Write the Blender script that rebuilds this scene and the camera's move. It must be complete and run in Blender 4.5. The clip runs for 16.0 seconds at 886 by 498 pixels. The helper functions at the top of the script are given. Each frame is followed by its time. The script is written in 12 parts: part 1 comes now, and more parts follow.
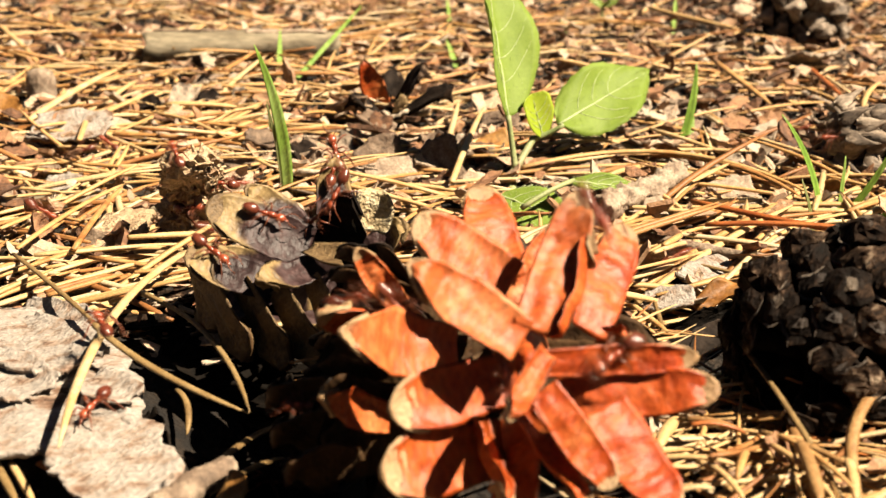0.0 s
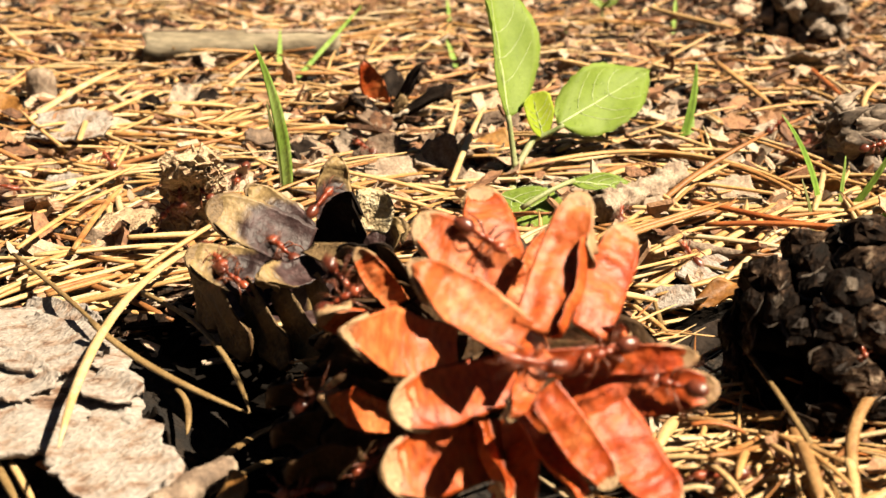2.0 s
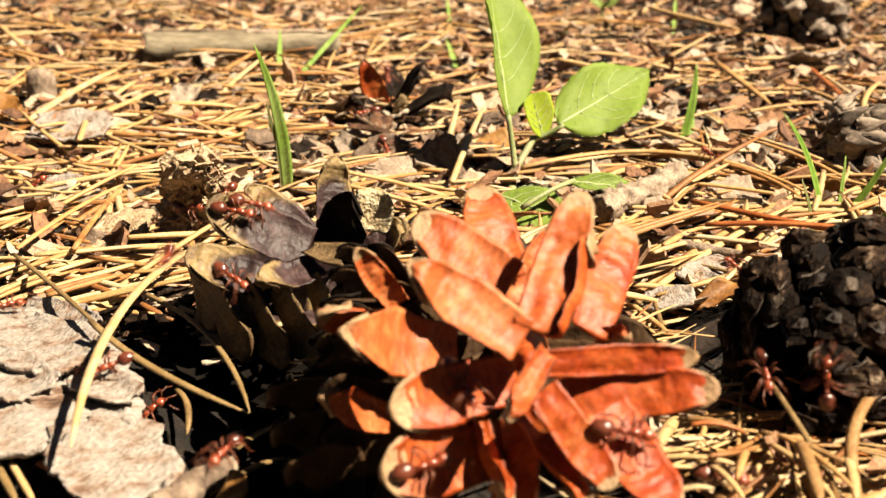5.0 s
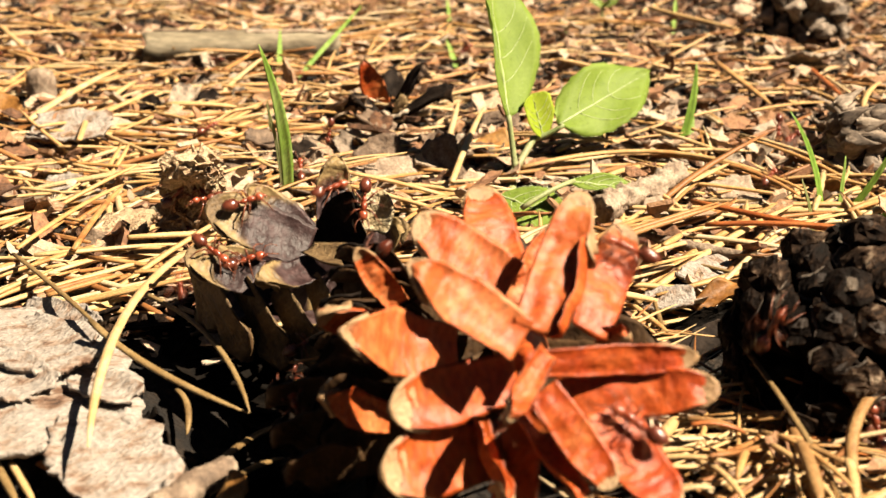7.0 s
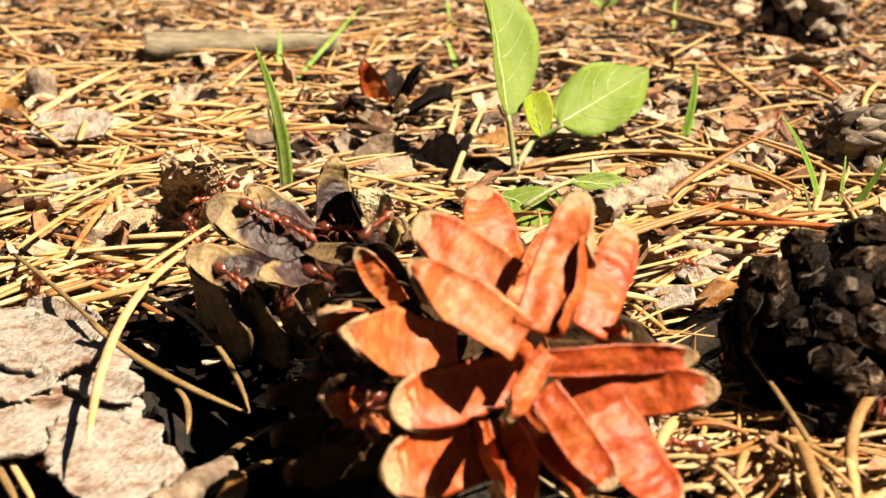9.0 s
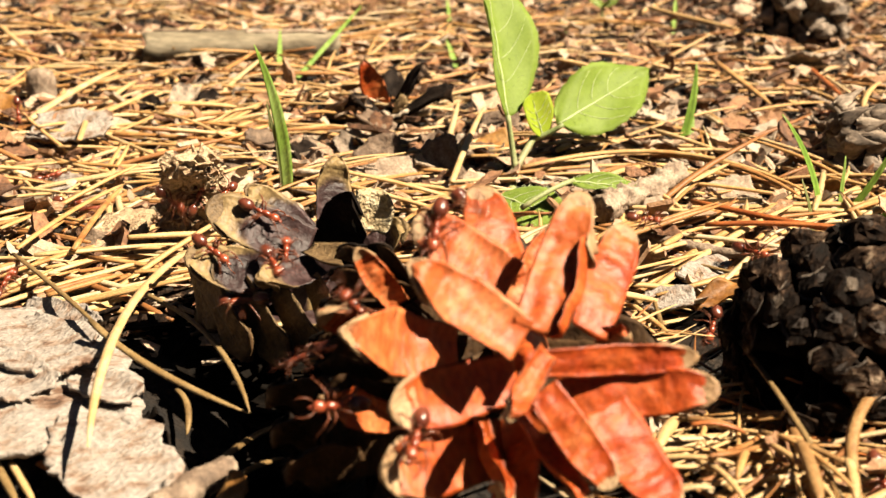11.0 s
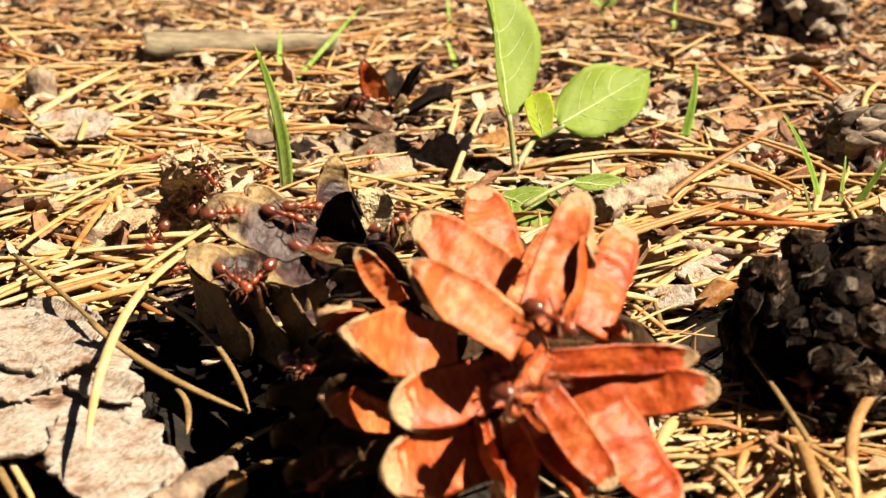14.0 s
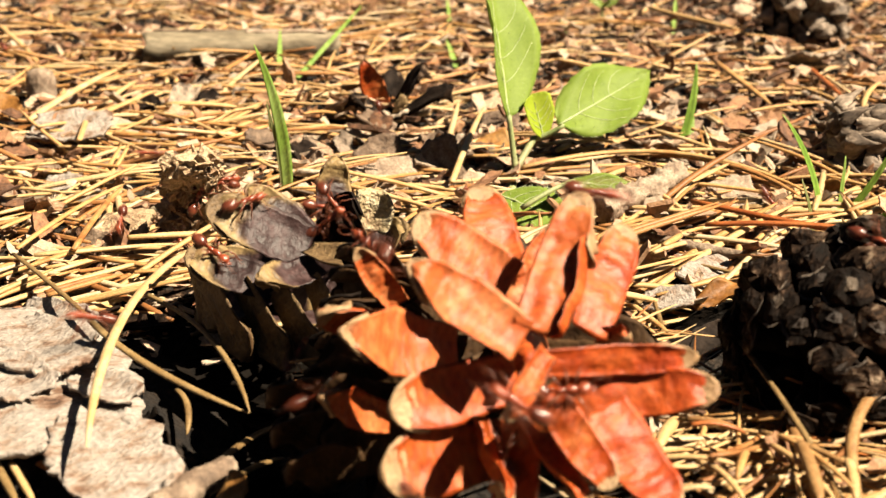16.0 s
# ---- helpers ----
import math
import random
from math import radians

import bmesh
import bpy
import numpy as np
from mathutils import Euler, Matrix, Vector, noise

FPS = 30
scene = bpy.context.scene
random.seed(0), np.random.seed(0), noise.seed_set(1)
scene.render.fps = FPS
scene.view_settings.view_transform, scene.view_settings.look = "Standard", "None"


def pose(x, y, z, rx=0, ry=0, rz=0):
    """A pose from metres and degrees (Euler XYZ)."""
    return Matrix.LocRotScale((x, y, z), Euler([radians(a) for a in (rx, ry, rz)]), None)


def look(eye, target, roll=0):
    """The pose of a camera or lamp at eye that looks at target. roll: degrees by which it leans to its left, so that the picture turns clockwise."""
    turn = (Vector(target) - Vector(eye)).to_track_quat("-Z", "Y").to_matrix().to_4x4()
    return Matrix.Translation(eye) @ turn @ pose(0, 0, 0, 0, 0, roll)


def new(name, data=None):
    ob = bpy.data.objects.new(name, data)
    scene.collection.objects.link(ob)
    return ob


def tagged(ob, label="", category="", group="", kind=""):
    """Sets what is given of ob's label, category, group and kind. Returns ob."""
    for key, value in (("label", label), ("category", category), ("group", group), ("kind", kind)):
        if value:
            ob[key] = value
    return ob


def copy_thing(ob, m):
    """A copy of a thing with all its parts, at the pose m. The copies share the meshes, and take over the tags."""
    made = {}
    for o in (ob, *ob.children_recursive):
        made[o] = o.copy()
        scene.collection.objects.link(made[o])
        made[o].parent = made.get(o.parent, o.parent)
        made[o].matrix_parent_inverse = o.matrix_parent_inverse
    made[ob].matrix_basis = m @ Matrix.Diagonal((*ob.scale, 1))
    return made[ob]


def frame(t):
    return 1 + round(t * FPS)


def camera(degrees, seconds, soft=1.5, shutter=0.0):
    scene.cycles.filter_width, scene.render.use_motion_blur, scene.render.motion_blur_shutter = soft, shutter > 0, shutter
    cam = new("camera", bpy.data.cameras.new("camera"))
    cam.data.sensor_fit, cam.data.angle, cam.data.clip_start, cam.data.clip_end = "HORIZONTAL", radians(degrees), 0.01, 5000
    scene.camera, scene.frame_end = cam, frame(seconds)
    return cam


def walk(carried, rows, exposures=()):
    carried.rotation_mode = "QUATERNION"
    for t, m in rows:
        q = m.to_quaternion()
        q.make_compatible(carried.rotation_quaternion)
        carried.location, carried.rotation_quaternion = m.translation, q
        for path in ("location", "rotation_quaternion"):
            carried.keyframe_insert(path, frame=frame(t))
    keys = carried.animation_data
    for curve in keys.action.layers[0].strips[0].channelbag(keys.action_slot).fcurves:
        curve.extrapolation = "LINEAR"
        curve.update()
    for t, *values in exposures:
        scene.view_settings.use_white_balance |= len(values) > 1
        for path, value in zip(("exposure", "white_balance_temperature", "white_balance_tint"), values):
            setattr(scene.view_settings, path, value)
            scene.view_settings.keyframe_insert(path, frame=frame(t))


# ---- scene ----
import functools

EYE = (0.0, 0.0, 0.0856)
TARGET = (0.0, 0.3804, -0.0380)
cam = camera(40, 16.0, soft=1.35, shutter=1.6)
cam.data.dof.use_dof = True
cam.data.dof.focus_distance = 0.245
cam.data.dof.aperture_fstop = 38.0
walk(cam, [(0.0, look(EYE, TARGET)), (16.0, look(EYE, TARGET))])

# ---- light: high sun from the side, clear sky ----
SUN_FROM = Vector((0.58, -0.22, 0.785)).normalized()
scene.view_settings.exposure = 2.01
world = bpy.data.worlds.new("sky")
scene.world = world
world.use_nodes = True
wn = world.node_tree.nodes
sky = wn.new("ShaderNodeTexSky")
sky.sky_type = "NISHITA"
sky.sun_disc = False
sky.sun_elevation = math.asin(SUN_FROM.z)
sky.sun_rotation = math.atan2(SUN_FROM.x, SUN_FROM.y)
wn["Background"].inputs["Strength"].default_value = 0.005
world.node_tree.links.new(sky.outputs["Color"], wn["Background"].inputs["Color"])
sun = new("sun", bpy.data.lights.new("sun", "SUN"))
sun.data.energy = 5.0
sun.data.angle = radians(0.6)
sun.data.color = (1.0, 0.86, 0.645)
sun.matrix_world = look(SUN_FROM * 3.0, (0, 0, 0))


# ---- materials ----
def material(name, ramp, scale=400.0, rough=0.7, bump=0.3, fine=2500.0, spread="", share=0.5,
             stretch=(1, 1, 1), clear=0.0, gloss=0.4, dist=0.0004, tip=None, coat=0.0, even=0.0):
    """ramp: (position, r, g, b) stops, picked by broad noise and, by its share, one random value a piece."""
    m = bpy.data.materials.new(name)
    m.use_nodes = True
    nt = m.node_tree
    n, ln = nt.nodes, nt.links.new
    bsdf = n["Principled BSDF"]
    co = n.new("ShaderNodeTexCoord")
    mp = n.new("ShaderNodeMapping")
    mp.inputs["Scale"].default_value = stretch
    ln(co.outputs["Object"], mp.inputs["Vector"])
    if spread == "object":
        info = n.new("ShaderNodeObjectInfo")
        off = n.new("ShaderNodeVectorMath")
        off.operation = "MULTIPLY"
        off.inputs[1].default_value = (0.37, 0.71, 0.53)
        ln(info.outputs["Random"], off.inputs[0])
        ln(off.outputs["Vector"], mp.inputs["Location"])
        rnd = info.outputs["Random"]
    elif spread == "island":
        rnd = n.new("ShaderNodeNewGeometry").outputs["Random Per Island"]
    else:
        rnd = None
    broad = n.new("ShaderNodeTexNoise")
    broad.inputs["Scale"].default_value = scale
    broad.inputs["Detail"].default_value = 5.0
    broad.inputs["Roughness"].default_value = 0.62
    ln(mp.outputs["Vector"], broad.inputs["Vector"])
    grain = n.new("ShaderNodeTexNoise")
    grain.inputs["Scale"].default_value = fine
    grain.inputs["Detail"].default_value = 4.0
    ln(mp.outputs["Vector"], grain.inputs["Vector"])
    con = n.new("ShaderNodeMapRange")
    con.inputs["From Min"].default_value = 0.28
    con.inputs["From Max"].default_value = 0.72
    ln(broad.outputs["Fac"], con.inputs["Value"])
    fac = con.outputs["Result"]
    if rnd is not None:
        mix = n.new("ShaderNodeMix")
        mix.inputs["Factor"].default_value = share
        ln(fac, mix.inputs["A"])
        ln(rnd, mix.inputs["B"])
        fac = mix.outputs["Result"]
    cr = n.new("ShaderNodeValToRGB")
    el = cr.color_ramp.elements
    while len(el) < len(ramp):
        el.new(0.5)
    for e, (p, *rgb) in zip(el, ramp):
        e.position = p
        e.color = (*rgb, 1)
    ln(fac, cr.inputs["Fac"])
    col = cr.outputs["Color"]
    if tip:
        start, end, rgb = tip
        sep = n.new("ShaderNodeSeparateXYZ")
        ln(co.outputs["Object"], sep.inputs["Vector"])
        add = n.new("ShaderNodeMath")
        add.operation = "MULTIPLY_ADD"
        add.inputs[1].default_value = 0.0070
        ln(broad.outputs["Fac"], add.inputs[0])
        side = n.new("ShaderNodeMath")
        side.operation = "ABSOLUTE"
        ln(sep.outputs["X"], side.inputs[0])
        cube = n.new("ShaderNodeMath")
        cube.operation = "POWER"
        cube.inputs[1].default_value = 3.0
        ln(side.outputs["Value"], cube.inputs[0])
        out = n.new("ShaderNodeMath")
        out.operation = "MULTIPLY_ADD"
        out.inputs[1].default_value = 3.4e4
        ln(cube.outputs["Value"], out.inputs[0])
        ln(sep.outputs["Y"], out.inputs[2])
        ln(out.outputs["Value"], add.inputs[2])
        mr = n.new("ShaderNodeMapRange")
        mr.interpolation_type = "SMOOTHSTEP"
        mr.inputs["From Min"].default_value = start
        mr.inputs["From Max"].default_value = end
        ln(add.outputs["Value"], mr.inputs["Value"])
        mc = n.new("ShaderNodeMix")
        mc.data_type = "RGBA"
        ln(mr.outputs["Result"], mc.inputs["Factor"])
        ln(col, mc.inputs["A"])
        mc.inputs["B"].default_value = (*rgb, 1)
        col = mc.outputs["Result"]
    # grain darkens and lightens the colour a little
    hs = n.new("ShaderNodeHueSaturation")
    gv = n.new("ShaderNodeMapRange")
    gv.inputs["From Min"].default_value = 0.3
    gv.inputs["From Max"].default_value = 0.7
    gv.inputs["To Min"].default_value = 0.29 + 0.13 * even
    gv.inputs["To Max"].default_value = 0.55 - 0.13 * even
    ln(grain.outputs["Fac"], gv.inputs["Value"])
    ln(gv.outputs["Result"], hs.inputs["Value"])
    ln(col, hs.inputs["Color"])
    col = hs.outputs["Color"]
    ln(col, bsdf.inputs["Base Color"])
    rr = n.new("ShaderNodeMapRange")
    rr.inputs["To Min"].default_value = max(0.05, rough - 0.15)
    rr.inputs["To Max"].default_value = min(1.0, rough + 0.15)
    ln(broad.outputs["Fac"], rr.inputs["Value"])
    ln(rr.outputs["Result"], bsdf.inputs["Roughness"])
    bsdf.inputs["Specular IOR Level"].default_value = gloss * 0.7
    bsdf.inputs["Coat Weight"].default_value = coat
    if bump:
        bm_ = n.new("ShaderNodeBump")
        bm_.inputs["Strength"].default_value = bump
        bm_.inputs["Distance"].default_value = dist
        hsum = n.new("ShaderNodeMath")
        hsum.operation = "MULTIPLY_ADD"
        hsum.inputs[1].default_value = 2.0
        ln(broad.outputs["Fac"], hsum.inputs[0])
        ln(grain.outputs["Fac"], hsum.inputs[2])
        ln(hsum.outputs["Value"], bm_.inputs["Height"])
        ln(bm_.outputs["Normal"], bsdf.inputs["Normal"])
    if clear:
        tr = n.new("ShaderNodeBsdfTranslucent")
        ln(col, tr.inputs["Color"])
        ms = n.new("ShaderNodeMixShader")
        ms.inputs["Fac"].default_value = clear
        ln(bsdf.outputs["BSDF"], ms.inputs[1])
        ln(tr.outputs["BSDF"], ms.inputs[2])
        ln(ms.outputs["Shader"], n["Material Output"].inputs["Surface"])
    return m


STRAW = [(0.0, 0.24, 0.085, 0.028), (0.14, 0.54, 0.225, 0.068), (0.36, 0.82, 0.455, 0.165), (0.66, 0.95, 0.625, 0.285), (1.0, 1.0, 0.79, 0.50)]
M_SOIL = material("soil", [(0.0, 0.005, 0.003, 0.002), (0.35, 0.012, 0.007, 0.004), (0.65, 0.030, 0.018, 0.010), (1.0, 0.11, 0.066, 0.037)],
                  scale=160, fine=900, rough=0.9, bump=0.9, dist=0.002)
M_STRAW = material("dry_needle", STRAW, scale=220, fine=2600, rough=0.5, bump=0.25, spread="island", share=0.85, clear=0.12, dist=0.0002)
M_STRAW_ONE = material("dry_needle_single", STRAW, scale=160, fine=2600, rough=0.5, bump=0.25, spread="object", share=0.55, clear=0.12, dist=0.0002)
M_RUST = material("rust_needle", [(0.0, 0.30, 0.07, 0.02), (0.5, 0.58, 0.17, 0.04), (1.0, 0.72, 0.29, 0.08)], scale=150, fine=2600, rough=0.45, bump=0.2, spread="object", share=0.4)
M_DRY_GRASS = material("dry_grass", [(0.0, 0.24, 0.105, 0.035), (0.5, 0.43, 0.22, 0.078), (1.0, 0.60, 0.36, 0.15)], scale=240, fine=2200, rough=0.55, bump=0.35, spread="object", share=0.3)
M_BROWN_NEEDLE = material("brown_needle", [(0.0, 0.16, 0.09, 0.035), (0.5, 0.34, 0.21, 0.08), (1.0, 0.50, 0.34, 0.15)], scale=220, fine=2600, rough=0.55, bump=0.3, spread="object", share=0.3)
M_CHIP = material("bark_chip", [(0.0, 0.03, 0.015, 0.009), (0.20, 0.17, 0.080, 0.042), (0.36, 0.42, 0.20, 0.10), (0.50, 0.50, 0.26, 0.125), (0.62, 0.60, 0.38, 0.24), (0.82, 0.72, 0.54, 0.38), (1.0, 0.86, 0.72, 0.55)],
                  scale=420, fine=1500, rough=0.75, bump=0.8, spread="island", share=0.7)
M_CHIP_ONE = material("bark_chip_single", [(0.0, 0.05, 0.032, 0.024), (0.28, 0.24, 0.155, 0.10), (0.55, 0.52, 0.38, 0.27), (1.0, 0.80, 0.66, 0.50)],
                      scale=330, fine=1500, rough=0.75, bump=0.7, spread="object", share=0.6)
M_PALE_BARK = material("pale_bark", [(0.0, 0.06, 0.035, 0.025), (0.20, 0.24, 0.13, 0.08), (0.33, 0.42, 0.30, 0.225), (0.46, 0.50, 0.42, 0.355), (0.75, 0.56, 0.49, 0.43), (1.0, 0.69, 0.62, 0.55)],
                       scale=150, fine=1300, rough=0.85, bump=0.8, dist=0.0007, stretch=(0.85, 1.3, 1.0))
M_TWIG = material("twig_bark", [(0.0, 0.08, 0.05, 0.034), (0.34, 0.28, 0.19, 0.13), (0.6, 0.52, 0.39, 0.28), (1.0, 0.72, 0.58, 0.45)],
                  scale=260, fine=1300, rough=0.8, bump=0.8, spread="object", share=0.3)
M_LOG = material("weathered_stick", [(0.0, 0.13, 0.10, 0.065), (0.5, 0.32, 0.255, 0.165), (1.0, 0.50, 0.42, 0.29)],
                 scale=120, fine=700, rough=0.85, bump=0.7, stretch=(0.3, 1, 1))
M_CRUST = material("crusty_bark", [(0.0, 0.06, 0.035, 0.022), (0.20, 0.28, 0.16, 0.09), (0.42, 0.68, 0.45, 0.26), (1.0, 0.92, 0.74, 0.48)],
                   scale=420, fine=1400, rough=0.75, bump=1.0, dist=0.0008, spread="island", share=0.45)
M_SCALE = material("cone_scale_red", [(0.0, 0.36, 0.034, 0.006), (0.35, 0.52, 0.074, 0.011), (0.62, 0.62, 0.118, 0.020), (0.85, 0.69, 0.185, 0.045), (1.0, 0.78, 0.32, 0.12)],
                   scale=130, fine=1000, rough=0.50, bump=0.4, spread="object", share=0.2, gloss=0.32, stretch=(0.55, 1.0, 1), tip=(0.0233, 0.0276, (0.56, 0.36, 0.22)))
M_SCALE_TAN = material("cone_scale_orange", [(0.0, 0.44, 0.056, 0.010), (0.35, 0.58, 0.105, 0.020), (0.65, 0.68, 0.170, 0.045), (0.88, 0.77, 0.27, 0.098), (1.0, 0.86, 0.45, 0.23)],
                       scale=130, fine=1000, rough=0.50, bump=0.4, spread="object", share=0.2, gloss=0.32, stretch=(0.55, 1.0, 1), tip=(0.0233, 0.0276, (0.62, 0.40, 0.23)))
M_SCALE_TIP = material("cone_scale_tip", [(0.0, 0.30, 0.15, 0.07), (0.5, 0.52, 0.31, 0.15), (1.0, 0.68, 0.46, 0.26)],
                       scale=300, fine=1400, rough=0.6, bump=0.5, spread="object", share=0.3)
M_OLD_SCALE = material("old_cone_scale", [(0.0, 0.022, 0.010, 0.010), (0.5, 0.056, 0.028, 0.027), (0.8, 0.12, 0.070, 0.068), (1.0, 0.24, 0.16, 0.15)],
                       scale=200, fine=900, rough=0.52, bump=0.5, spread="object", share=0.3, gloss=0.30, tip=(0.0168, 0.0212, (0.40, 0.27, 0.12)))
M_OLD_TIP = material("old_cone_tip", [(0.0, 0.12, 0.065, 0.028), (0.5, 0.25, 0.155, 0.066), (1.0, 0.42, 0.29, 0.14)],
                     scale=300, fine=1300, rough=0.65, bump=0.7, spread="object", share=0.3)
M_DARK_SCALE = material("dark_cone_scale", [(0.0, 0.006, 0.004, 0.003), (0.5, 0.018, 0.012, 0.009), (1.0, 0.06, 0.042, 0.032)],
                        scale=260, fine=1100, rough=0.75, bump=0.6, spread="object", share=0.3, gloss=0.08)
M_DARK_TIP = material("dark_cone_tip", [(0.0, 0.004, 0.0025, 0.0016), (0.42, 0.013, 0.0075, 0.005), (0.60, 0.040, 0.022, 0.013), (0.74, 0.11, 0.066, 0.042), (1.0, 0.50, 0.38, 0.27)],
                      scale=380, fine=1300, rough=0.75, bump=0.9, spread="object", share=0.3, gloss=0.08)
M_KNOB_EDGE = material("worn_scale_edge", [(0.0, 0.03, 0.02, 0.014), (0.45, 0.13, 0.095, 0.07), (1.0, 0.48, 0.38, 0.29)],
                       scale=420, fine=1500, rough=0.7, bump=0.8, spread="object", share=0.5)
M_UMBO = material("worn_scale_middle", [(0.0, 0.012, 0.007, 0.005), (0.55, 0.055, 0.034, 0.022), (1.0, 0.26, 0.19, 0.13)],
                  scale=500, fine=1600, rough=0.65, bump=0.9, spread="object", share=0.6)
M_CREAM = material("cream_bark", [(0.0, 0.20, 0.11, 0.05), (0.28, 0.68, 0.50, 0.27), (0.6, 0.88, 0.72, 0.46), (1.0, 0.94, 0.84, 0.62)],
                   scale=330, fine=1300, rough=0.8, bump=1.0, dist=0.0006)
# scale brown darkened to the depth of shade inside the cones
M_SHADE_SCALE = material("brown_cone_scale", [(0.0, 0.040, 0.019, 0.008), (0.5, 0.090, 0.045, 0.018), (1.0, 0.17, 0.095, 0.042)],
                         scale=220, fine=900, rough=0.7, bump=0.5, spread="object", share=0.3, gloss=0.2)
# bark near black: the shade of the hollows is put into the colour
M_SHADE_BARK = material("damp_bark", [(0.0, 0.003, 0.002, 0.001), (0.5, 0.008, 0.005, 0.003), (1.0, 0.024, 0.016, 0.010)],
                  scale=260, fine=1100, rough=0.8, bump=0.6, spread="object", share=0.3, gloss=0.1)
M_GREY_SCALE = material("grey_cone_scale", [(0.0, 0.04, 0.027, 0.019), (0.35, 0.18, 0.13, 0.093), (0.6, 0.48, 0.365, 0.27), (1.0, 0.76, 0.62, 0.48)],
                        scale=230, fine=1000, rough=0.75, bump=0.8, spread="object", share=0.3)
M_LEAF = material("seedling_leaf", [(0.0, 0.33, 0.48, 0.07), (0.5, 0.42, 0.58, 0.10), (1.0, 0.52, 0.68, 0.16)],
                  scale=110, fine=1500, rough=0.5, bump=0.2, clear=0.42, gloss=0.12, dist=0.0002, even=0.75)
M_LEAF_YOUNG = material("young_leaf", [(0.0, 0.52, 0.70, 0.04), (0.5, 0.66, 0.84, 0.06), (1.0, 0.78, 0.92, 0.11)],
                        scale=160, fine=1700, rough=0.5, bump=0.2, clear=0.4, dist=0.0002, even=0.75)
M_VEIN = material("leaf_vein", [(0.0, 0.72, 0.86, 0.36), (1.0, 0.86, 0.95, 0.52)], scale=200, rough=0.5, bump=0.2, clear=0.2)
M_STEM = material("seedling_stem", [(0.0, 0.40, 0.50, 0.18), (0.5, 0.52, 0.56, 0.25), (1.0, 0.62, 0.54, 0.32)], scale=120, rough=0.5, bump=0.25, clear=0.15)
M_GRASS = material("grass_blade", [(0.0, 0.27, 0.50, 0.06), (0.5, 0.42, 0.66, 0.11), (1.0, 0.62, 0.78, 0.27)], scale=110, fine=1500,
                   rough=0.42, bump=0.3, clear=0.35, spread="object", share=0.3, stretch=(1, 1, 0.2))
M_GRASS_PALE = material("pale_grass", [(0.0, 0.30, 0.36, 0.09), (1.0, 0.55, 0.55, 0.25)], scale=150, rough=0.5, bump=0.2, clear=0.3)
M_DEAD_LEAF = material("dead_leaf", [(0.0, 0.30, 0.11, 0.02), (0.5, 0.56, 0.25, 0.06), (1.0, 0.74, 0.44, 0.16)], scale=170, fine=900,
                       rough=0.6, bump=0.5, clear=0.25, spread="object", share=0.3)
M_ANT = material("ant_body", [(0.0, 0.24, 0.036, 0.014), (0.5, 0.40, 0.075, 0.028), (1.0, 0.54, 0.125, 0.048)], scale=500, fine=2500, rough=0.30, bump=0.15, gloss=0.75, dist=0.0001)
M_ANT_DARK = material("ant_gaster", [(0.0, 0.08, 0.018, 0.010), (0.5, 0.18, 0.040, 0.019), (1.0, 0.28, 0.070, 0.032)], scale=500, fine=2500, rough=0.28, bump=0.15, gloss=0.75, dist=0.0001)
M_ANT_LEG = material("ant_leg", [(0.0, 0.17, 0.045, 0.022), (1.0, 0.30, 0.095, 0.045)], scale=500, rough=0.35, bump=0.0)


# ---- mesh helpers ----
def mesh_of(name, verts, faces, mat, smooth=True):
    me = bpy.data.meshes.new(name)
    me.from_pydata([tuple(v) for v in verts], [], faces)
    me.materials.append(mat)
    if smooth:
        me.polygons.foreach_set("use_smooth", [True] * len(me.polygons))
    me.update()
    return me


def part(name, me, parent, m=None, label=""):
    ob = new(name, me)
    ob.parent = parent
    if m is not None:
        ob.matrix_basis = m
    return tagged(ob, label) if label else ob


def thing(name, me, m, label, category, group="", kind=""):
    ob = new(name, me)
    ob.matrix_world = m
    return tagged(ob, label, category, group, kind)


def tube(points, radii, sides=6, squash=1.0):
    """Closed tapered tube through points."""
    verts, faces = [], []
    pts = [Vector(p) for p in points]
    up = Vector((0.02, 0.03, 1))
    for i, p in enumerate(pts):
        d = (pts[min(i + 1, len(pts) - 1)] - pts[max(i - 1, 0)]).normalized()
        a = d.cross(up)
        if a.length < 0.05:
            a = d.cross(Vector((1, 0, 0)))
        a.normalize()
        b = a.cross(d)
        for k in range(sides):
            t = 2 * math.pi * k / sides
            verts.append(p + (a * math.cos(t) + b * math.sin(t) * squash) * radii[i])
    for i in range(len(pts) - 1):
        for k in range(sides):
            q = (k + 1) % sides
            faces.append((i * sides + k, i * sides + q, (i + 1) * sides + q, (i + 1) * sides + k))
    faces.append(tuple(range(sides - 1, -1, -1)))
    faces.append(tuple(range((len(pts) - 1) * sides, len(pts) * sides)))
    return verts, faces


def bezier(a, c, b, n):
    a, b, c = Vector(a), Vector(b), Vector(c)
    return [a * (1 - t) ** 2 + c * 2 * t * (1 - t) + b * t * t for t in [i / n for i in range(n + 1)]]


